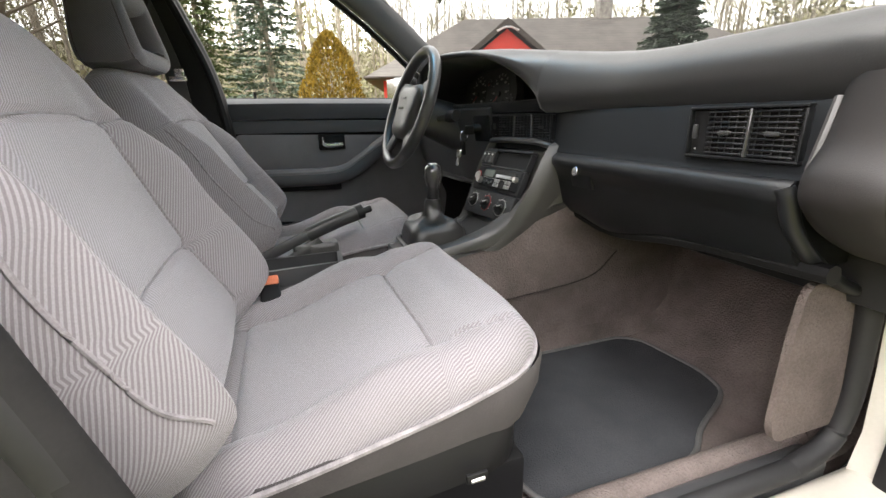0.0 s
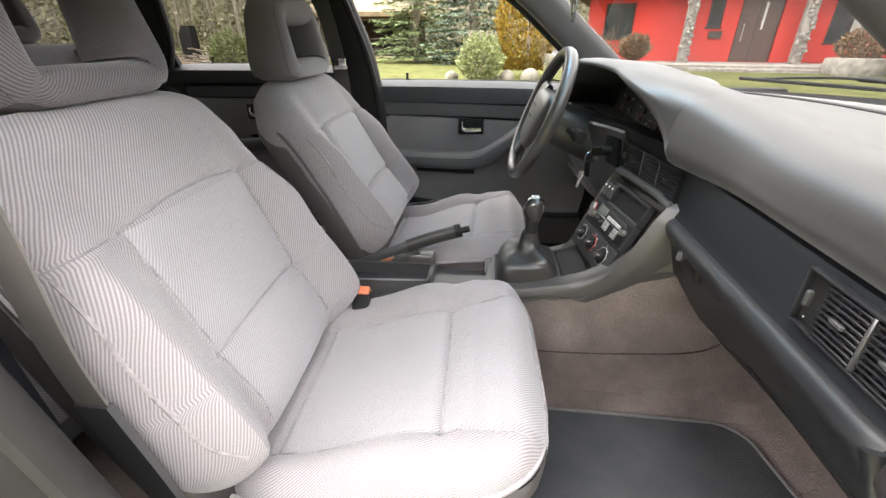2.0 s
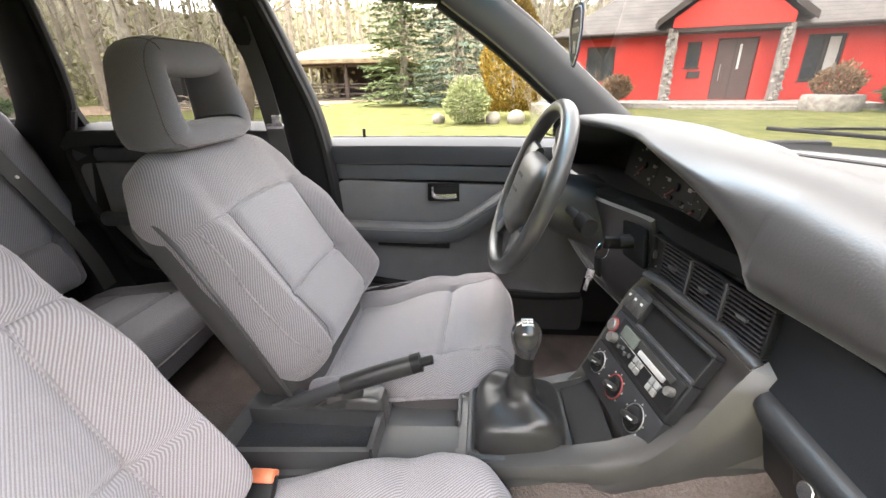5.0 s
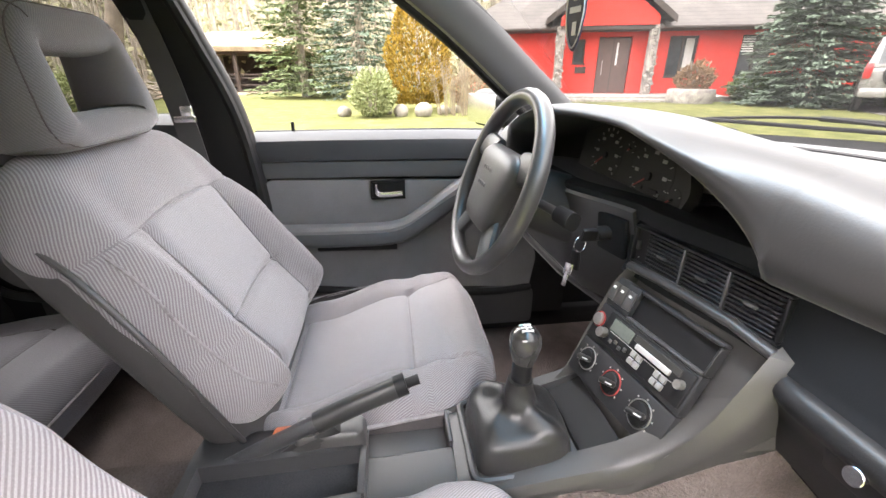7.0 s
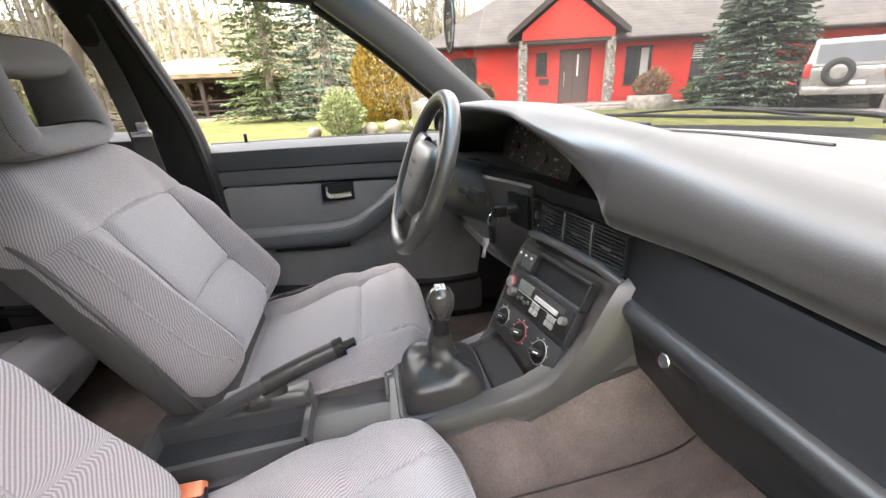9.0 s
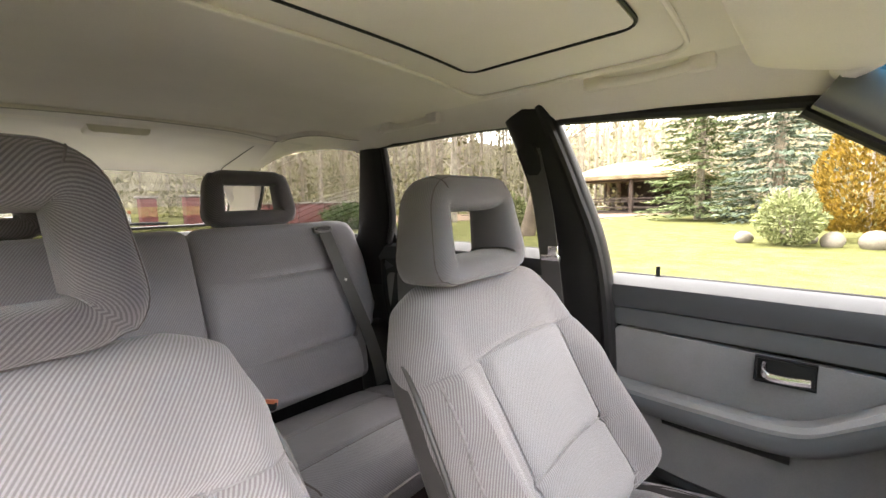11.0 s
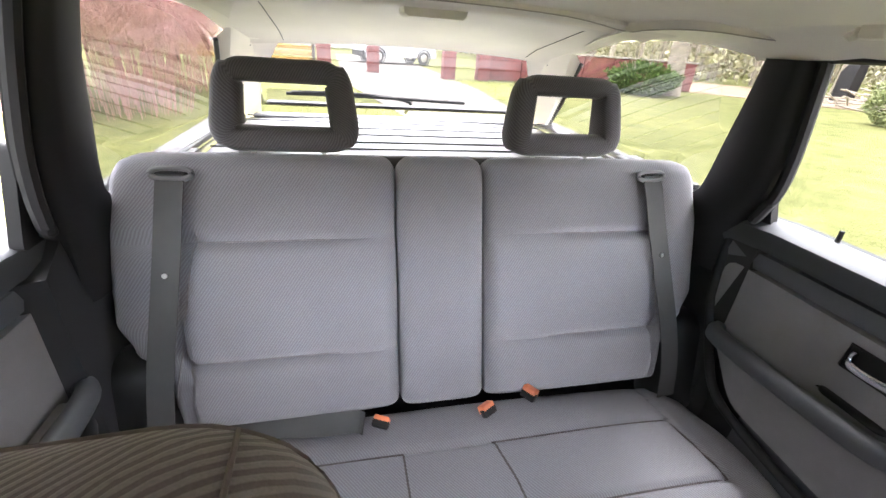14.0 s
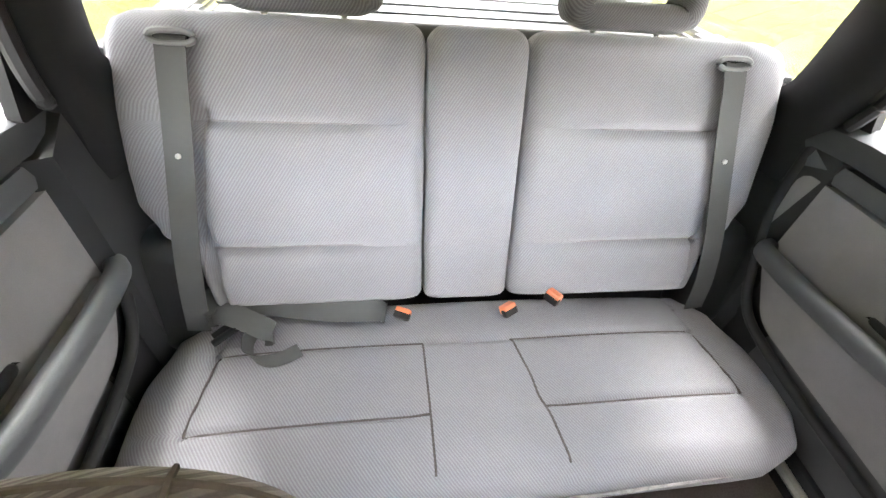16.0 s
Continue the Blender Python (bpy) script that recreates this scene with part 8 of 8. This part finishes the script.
# planting by the house
for u, d, r_, z_, mt, lb in ((2.9, 3.2, 0.75, 1.15, RUSTY, "rust coloured shrub in a stone bed by the house"), (-3.5, 3.0, 0.6, 0.9, RUSTY, "rust coloured shrub by the terrace"), (4.9, 3.2, 0.85, 1.15, BUSHY, "dark green low conifer bush by the house"), (5.9, 2.6, 0.8, 1.0, BUSHY, "dark green low conifer bush by the house")):
    p = hp(u, d, 0)
    bush(p.x, p.y, 0.0 if mt is BUSHY else 0.35, r_, z_, mt, lb, n=2600, size=0.09)
p = hp(2.9, 3.2, 0)
solo("stone_planter", loft([[p + Vector((r_ * math.cos(q), r_ * math.sin(q), z)) for q in (2 * math.pi * j / 18 for j in range(18))] for r_, z in ((0.75, -0.03), (0.82, 0.2), (0.78, 0.45), (0.6, 0.47))]), STONEW, "round field stone planter under the shrub", "planter")
p = hp(5.9, 4.2, 0)
conifer(p.x, p.y, 6.2, 2.3, SPRUCE, "blue spruce with wide lower branches in front of the house", n=620, per=95)
p = hp(8.4, 5.0, 0)
bush(p.x, p.y, 0.0, 1.2, 0.75, BUSHY, "spreading dark green juniper beside the driveway", n=3600, size=0.10)

# ---- cars on the drive ----
SILVER = surface("silver_car_paint", (0.24, 0.23, 0.22), 0.28, 0.04, 2, 100, 0.0, metal=0.3, spec=0.6)
BLUE = surface("blue_car_paint", (0.012, 0.024, 0.16), 0.30, 0.05, 2, 100, 0.0, metal=0.2, spec=0.7)
CARGLASS = surface("car_window", (0.03, 0.035, 0.04), 0.07, 0.2, 3, 20, 0.0, spec=0.8)
TYRE = surface("tyre_rubber", (0.02, 0.02, 0.02), 0.85, 0.2, 6, 60, 0.3)
LAMPRED = surface("tail_lamp_red", (0.35, 0.02, 0.02), 0.25, 0.1, 10, 60, 0.0)


def vehicle(x, y, heading, L, W, H, paint, label, lower, upper, tall=False):
    m = pose(x, y, 0, 0, 0, heading)
    t = thing("parked_car", (x, y, 0), label, "car", "parked cars")
    hw = W / 2
    part("body", moved(loft([[Vector((a, s * hw * k, z)) for a, z in rounded(lower, 0.10, 3)] for s, k in ((-1, 0.94), (-1, 1.0), (1, 1.0), (1, 0.94))]), m), paint, t)
    cab = rounded(upper, 0.08, 3)
    zt = max(z for _, z in upper)
    zb = min(z for _, z in upper)
    part("cabin", moved(loft([[Vector((a, s * hw * (0.97 - 0.16 * (z - zb) / (zt - zb)) * k, z)) for a, z in cab] for s, k in ((-1, 1.0), (1, 1.0))]), m), paint, t)
    gl = [(a * 0.96 + 0.02 * sum(p[0] for p in upper) / len(upper), zb + 0.04 + (z - zb) * 0.80) for a, z in upper]
    part("side_window", moved(loft([[Vector((a, s * (hw * (0.97 - 0.16 * (z - zb) / (zt - zb)) + 0.006), z)) for a, z in gl] for s in (-1, 1)]), m), CARGLASS, t, "dark side glass")
    ra = min(a for a, _ in upper)
    rear = sorted(upper, key=lambda p: p[0])[:2]
    (a0, z0), (a1, z1) = sorted(rear, key=lambda p: p[1])
    part("rear_window", moved(loft([[Vector((a0 - 0.012 + (a1 - a0) * s, y_, z0 + (z1 - z0) * s)) for y_ in (-hw * 0.74, hw * 0.74)] + [Vector((a0 + 0.03 + (a1 - a0) * s, y_, z0 + (z1 - z0) * s)) for y_ in (hw * 0.74, -hw * 0.74)] for s in (0.15, 0.86)]), m), CARGLASS, t, "dark rear window")
    (b0, y0), (b1, y1) = sorted(sorted(upper, key=lambda p: -p[0])[:2], key=lambda p: p[1])
    part("windscreen", moved(loft([[Vector((b0 + 0.014 + (b1 - b0) * k, y_, y0 + (y1 - y0) * k)) for y_ in (-hw * 0.76, hw * 0.76)] + [Vector((b0 - 0.03 + (b1 - b0) * k, y_, y0 + (y1 - y0) * k)) for y_ in (hw * 0.76, -hw * 0.76)] for k in (0.10, 0.90)]), m), CARGLASS, t, "dark windscreen")
    bx0, bx1 = min(a for a, _ in lower), max(a for a, _ in lower)
    R = 0.36 if tall else 0.35
    for ax in (bx0 + 0.78, bx1 - 0.82):
        for s in (-1, 1):
            w = part("wheel", moved(ring((ax, s * (hw - 0.10), R), (0, 1, 0), R - 0.10, 0.10, 28, 8, 1.0), m), TYRE, t, "black tyre")
            part("rim", moved(disc((ax, s * (hw - 0.12), R), (0, s, 0), R - 0.13, 0.10, 20), m), STEEL, w, "alloy rim")
            part("arch", moved(ring((ax, s * (hw - 0.03), R + 0.02), (0, 1, 0), R + 0.05, 0.035, 28, 6), m), BLACK, t)
    part("bumper", moved(box(bx0 - 0.06, bx0 + 0.12, -hw * 0.97, hw * 0.97, 0.38, 0.62, 0.05), m), paint if not tall else SILVER, t)
    part("front_bumper", moved(box(bx1 - 0.12, bx1 + 0.05, -hw * 0.95, hw * 0.95, 0.30, 0.58, 0.05), m), BLACK, t, "dark grille and bumper")
    for s in (-1, 1):
        part("tail_lamp", moved(box(bx0 - 0.025, bx0 + 0.12, s * hw * 0.90 - 0.08, s * hw * 0.90 + 0.08, 0.85, 1.22 if tall else 1.02, 0.02), m), LAMPRED, t, "red tail lamp")
        part("headlamp", moved(box(bx1 - 0.22, bx1 + 0.012, s * hw * 0.74 - 0.17, s * hw * 0.74 + 0.17, 0.66, 0.80, 0.03), m), WHITE, t, "clear headlamp")
        part("door_mirror", moved(box(bx1 - 1.75, bx1 - 1.60, s * (hw + 0.10) - 0.10, s * (hw + 0.10) + 0.10, zb - 0.02, zb + 0.14, 0.03), m), paint, t)
    part("plate", moved(box(bx0 - 0.075, bx0 - 0.055, -0.42 if tall else -0.26, -0.10 if tall else 0.26, 0.64, 0.75, 0.005), m), WHITE, t, "plain white plate")
    if tall:
        sp = part("spare_wheel", moved(ring((bx0 - 0.13, 0.18, 0.98), (1, 0, 0), 0.26, 0.10, 32, 8, 0.9), m), TYRE, t, "spare wheel on the tailgate")
        part("spare_rim", moved(disc((bx0 - 0.12, 0.18, 0.98), (-1, 0, 0), 0.22, 0.07, 24), m), SILVER, sp, "silver spare wheel cover")
        part("roof_rail", moved(join(*[tube([(-1.4, s * hw * 0.74, H + 0.05), (0.6, s * hw * 0.74, H + 0.05)], 0.025, 6) for s in (-1, 1)]), m), STEEL, t, "roof rail")
    return t


vehicle(-10.95, 14.7, 132, 4.7, 1.85, 1.82, SILVER, "silver off-roader with a spare wheel on its tailgate", [(-2.25, 0.42), (-2.28, 1.12), (0.85, 1.14), (2.2, 1.0), (2.35, 0.75), (2.3, 0.40)], [(-2.24, 1.10), (-2.08, 1.80), (-1.6, 1.86), (0.3, 1.84), (1.15, 1.12)], True)
vehicle(-9.8, 18.7, -62, 4.7, 1.9, 1.62, BLUE, "dark blue crossover parked on the gravel", [(-2.3, 0.40), (-2.3, 1.02), (-1.6, 1.10), (0.8, 1.06), (2.0, 0.92), (2.35, 0.66), (2.28, 0.34)], [(-2.05, 1.06), (-1.0, 1.56), (-0.3, 1.64), (0.25, 1.60), (1.15, 1.04)])

# ---- behind the car: gate, shrubs, trees ----
BRICK = surface("red_brick", (0.19, 0.06, 0.055), 0.9, 0.25, 4, 30, 0.6)
GREYR = surface("grey_van_paint", (0.55, 0.56, 0.58), 0.35, 0.06, 2, 80, 0.0)
for gx, gy, gh in ((0.9, -17.2, 1.45), (-0.9, -18.9, 1.45), (-3.7, -17.6, 1.45), (-5.2, -18.0, 1.5)):
    g = thing("gate_pillar", (gx, gy, 0), "red brick gate pillar with a flat cap", "gate pillar", "gate pillars")
    part("shaft", box(gx - 0.24, gx + 0.24, gy - 0.24, gy + 0.24, -0.03, gh, 0.02), BRICK, g)
    part("cap", box(gx - 0.3, gx + 0.3, gy - 0.3, gy + 0.3, gh, gh + 0.08, 0.02), STONEW, g, "grey cap stone")
fn = thing("brick_wall", (-7.5, -18.2, 0), "low red brick boundary wall with panels", "boundary wall")
for k in range(7):
    part("wall_panel", box(-5.5 - 1.4 * (k + 1), -5.55 - 1.4 * k, -18.35, -18.15, 0.0, 1.15, 0.02), BRICK, fn)
part("coping", box(-15.4, -5.5, -18.42, -18.08, 1.15, 1.22, 0.02), STONEW, fn)
wf = thing("wooden_fence", (3.4, -19.0, 0), "yellow wooden plank fence panel by the gate", "fence")
YELLOWW = surface("yellow_stained_wood", (0.42, 0.25, 0.06), 0.8, 0.2, 3, 40, 0.3)
for k in range(5):
    part("plank", box(1.3, 6.2, -19.05, -19.0, 0.2 + 0.22 * k, 0.36 + 0.22 * k, 0.01), YELLOWW, wf)
for k in range(3):
    part("post", box(1.3 + 2.4 * k, 1.42 + 2.4 * k, -19.0, -18.9, 0, 1.35, 0.01), WOOD, wf)
vehicle(-2.6, -26.5, 20, 4.4, 1.75, 1.45, GREYR, "grey estate car parked beyond the gate", [(-2.2, 0.36), (-2.2, 0.95), (0.8, 0.98), (2.0, 0.85), (2.2, 0.6), (2.15, 0.32)], [(-2.1, 0.94), (-1.7, 1.42), (0.0, 1.46), (1.0, 0.96)])
bld = thing("far_building", (3, -48, 0), "pale rendered building far beyond the gate", "house")
WHITEWALL = surface("pale_render", (0.62, 0.62, 0.60), 0.9, 0.08, 1, 30, 0.2)
part("wall", box(-4.0, 9.0, -56, -47, 0, 4.6, 0.02), WHITEWALL, bld)
part("roof", (lambda p: loft([[Vector((-4.6, y, z)) for y, z in p], [Vector((9.6, y, z)) for y, z in p]]))([(-46.4, 4.4), (-51.5, 7.2), (-56.6, 4.4)]), TILE, bld, "tiled gable roof")
for k in range(4):
    w = part("window", box(-2.6 + 3.0 * k, -1.4 + 3.0 * k, -47.06, -46.98, 1.4, 2.8, 0.01), WINGLASS, bld, "dark window")
    part("frame", join(box(-2.7 + 3.0 * k, -2.6 + 3.0 * k, -47.0, -46.94, 1.3, 2.9, 0.01), box(-1.4 + 3.0 * k, -1.3 + 3.0 * k, -47.0, -46.94, 1.3, 2.9, 0.01)), FRAME, w)
for bx, by, h_, r_ in ((3.6, -8.2, 2.7, 1.7), (5.2, -7.2, 3.0, 1.9), (4.6, -10.2, 2.8, 1.8), (6.6, -9.4, 3.2, 2.0), (3.2, -11.4, 2.4, 1.5)):
    twiggy(bx, by, h_, r_, TWIG_RED, "dense bare shrub with reddish twigs on the lawn", 150, thick=0.006, kids=26)
bush(-10.8, -15.6, 0.0, 1.5, 1.25, BUSHY, "round dark green bush on the lawn", n=4200, size=0.12)
bush(-14.6, -9.6, 0.0, 0.85, 1.5, SHRUBBY, "round light green bush at the edge of the woods", n=3600, size=0.09)
tree(-11.0, -6.8, 9.0, 0.20, surface("brown_bark", (0.17, 0.135, 0.10), 1.0, 0.3, 3, 30, 1.0, dist=0.02), "slanting brown tree trunk on the lawn", (-2.4, 1.2))
tree(-12.4, -15.8, 11.0, 0.30, BARK, "bare grey tree behind the green bush", (0.5, -0.4))
tree(-19.5, -18.5, 12.0, 0.22, BARK, "bare grey tree at the edge of the woods", (0.4, 0.3))
tree(-16.5, -14.5, 10.0, 0.20, BARK_PALE, "bare pale tree at the edge of the woods", (-0.4, 0.3))
brush = thing("brushwood_pile", (-20.5, -12.5, 0), "heap of cut brown brushwood under the trees", "brushwood pile")
part("sticks", join(*[(lambda c, d: tube([c - d, c + d], 0.03, 4))(Vector((-20.5 + RNG.gauss(0, 1.2), -12.5 + RNG.gauss(0, 1.6), abs(RNG.gauss(0.25, 0.25)))), Vector((RNG.uniform(-1, 1), RNG.uniform(-1, 1), RNG.uniform(-0.25, 0.25))) * 0.9) for _ in range(160)]), BARK, brush)
dk = thing("wood_store", (-23.5, -17.5, 0), "black covered wood store at the edge of the woods", "wood store")
part("cover", loft([[Vector((-23.5 + a, -17.5 + b, z)) for a, b in ((-0.3, -0.35), (0.3, -0.35), (0.3, 0.35), (-0.3, 0.35))] for z in (0, 1.3)] + [[Vector((-23.5 + a, -17.4 + b, 1.7)) for a, b in ((-0.25, -0.25), (0.25, -0.25), (0.25, 0.25), (-0.25, 0.25))]]), BLACK, dk)


def woods():
    """Slender bare trunks far off, thick enough to read as a wood, with a few evergreens between."""
    trunks, pale, v, f = [], [], [], []
    spans = [(168, 262, 34, 75, 300), (110, 168, 45, 85, 190), (262, 300, 48, 80, 60), (60, 110, 40, 75, 70), (300, 420, 40, 80, 120)]
    for a0, a1, r0, r1, n in spans:
        for i in range(n):
            a, r = radians(RNG.uniform(a0, a1)), RNG.uniform(r0, r1)
            x, y = r * math.cos(a), r * math.sin(a)
            if -28 < x < -8 and 2 < y < 30:
                continue
            if abs(x) < 14 and y < -40:
                continue
            h, w = RNG.uniform(11, 20), RNG.uniform(0.09, 0.22)
            lx, ly = RNG.uniform(-0.8, 0.8), RNG.uniform(-0.8, 0.8)
            tgt = pale if RNG.random() < 0.3 else trunks
            tgt.append(tube([(x, y, -0.1), (x + lx * 0.5, y + ly * 0.5, h * 0.5), (x + lx, y + ly, h)], w, 6, taper=lambda k: 1 - 0.75 * k))
            for _ in range(14):
                z = h * RNG.uniform(0.28, 0.98)
                d = Vector((RNG.uniform(-1, 1), RNG.uniform(-1, 1), RNG.uniform(0.1, 1.2))).normalized() * RNG.uniform(0.8, 2.6)
                p = Vector((x + lx * z / h, y + ly * z / h, z))
                tgt.append(tube([p, p + d * 0.5 + rdir() * 0.15, p + d], 0.035, 3, taper=lambda k: 1 - 0.7 * k))
            if RNG.random() < 0.42:
                for _ in range(70):
                    p = Vector((x + RNG.gauss(0, 1.1), y + RNG.gauss(0, 1.1), abs(RNG.gauss(1.6, 1.6)) + 0.1))
                    leaf_quad(v, f, p, rdir(), rdir(), RNG.uniform(0.25, 0.6), 0.16)
            if RNG.random() < 0.16:
                for _ in range(260):
                    z = RNG.uniform(1, h * 0.95)
                    R = 1.9 * (1 - z / h) + 0.2
                    p = Vector((x + RNG.gauss(0, R * 0.6), y + RNG.gauss(0, R * 0.6), z))
                    leaf_quad(v, f, p, (rdir() + Vector((0, 0, -0.3))).normalized(), rdir(), RNG.uniform(0.3, 0.8), 0.14)
    hv, hf = [], []
    for i in range(110000):
        a, r = RNG.uniform(0, 2 * math.pi), RNG.uniform(50, 88)
        x, y = r * math.cos(a), r * math.sin(a)
        if abs(x) < 12 and y < 0:
            continue
        z = 18.0 * RNG.random() ** 1.3
        leaf_quad(hv, hf, Vector((x, y, z)), (rdir() + Vector((0, 0, 1.3))).normalized(), rdir(), RNG.uniform(1.0, 3.4), RNG.uniform(0.025, 0.07))
    # distance haze is painted into the pale twig colours
    solo("far_twigs", (hv, hf), leafy("haze_pale_twigs", (0.29, 0.265, 0.18), (0.50, 0.46, 0.34)), "brown brushwood and twigs of a distant wood, paled for haze", "woods", "stuff", False)
    solo("far_trunks", join(*trunks), BARK, "many slender bare grey trees of a distant wood", "woods", "stuff")
    solo("far_pale_trunks", join(*pale), BARK_PALE, "slender pale birch trunks of a distant wood", "woods", "stuff")
    solo("far_undergrowth", (v, f), WOODS, "olive undergrowth and evergreens in the distant wood, paled for haze", "woods", "stuff", False)


woods()


def hedge():
    """A clipped evergreen hedge beside the parking place, unseen, added to hold back doorway light."""
    v, f = [], []
    for i in range(30000):
        y = RNG.uniform(-4.5, 10.5)
        p = Vector((5.3 + RNG.uniform(-0.65, 0.65) + 0.2 * noise.noise(Vector((0, y, 1.0))), y, 3.1 * RNG.random() ** 0.9 + 0.3 * noise.noise(Vector((y, 2.0, 3.0)))))
        leaf_quad(v, f, p, (rdir() + Vector((-0.3, 0, 0.5))).normalized(), rdir(), RNG.uniform(0.16, 0.34), 0.06)
    return v, f


solo("hedge", hedge(), BUSHY, "unseen dark green evergreen hedge added to hold back light beside the car", "hedge", "stuff", False)


def wood_edge():
    """The closed mass of the far wood, with an uneven top."""
    rows = []
    for k in range(181):
        a = 2 * math.pi * k / 180
        top = 14.5 + 3.0 * noise.noise(Vector((3 * math.cos(a), 3 * math.sin(a), 0))) + 2.0 * noise.noise(Vector((17 * math.cos(a), 17 * math.sin(a), 4)))
        rows.append([Vector((92 * math.cos(a), 92 * math.sin(a), z)) for z in (-0.5, top * 0.5, top)])
    return loft(rows, closed=False, caps=False)


# pale base colour stands in for haze over the far wood
solo("backdrop", wood_edge(), surface("haze_pale_wood", (0.42, 0.395, 0.29), 1.0, 0.35, 0.12, 1.2, 0.0, spec=0.0), "brown mass of the far wood, paled for haze", "woods", "structure")
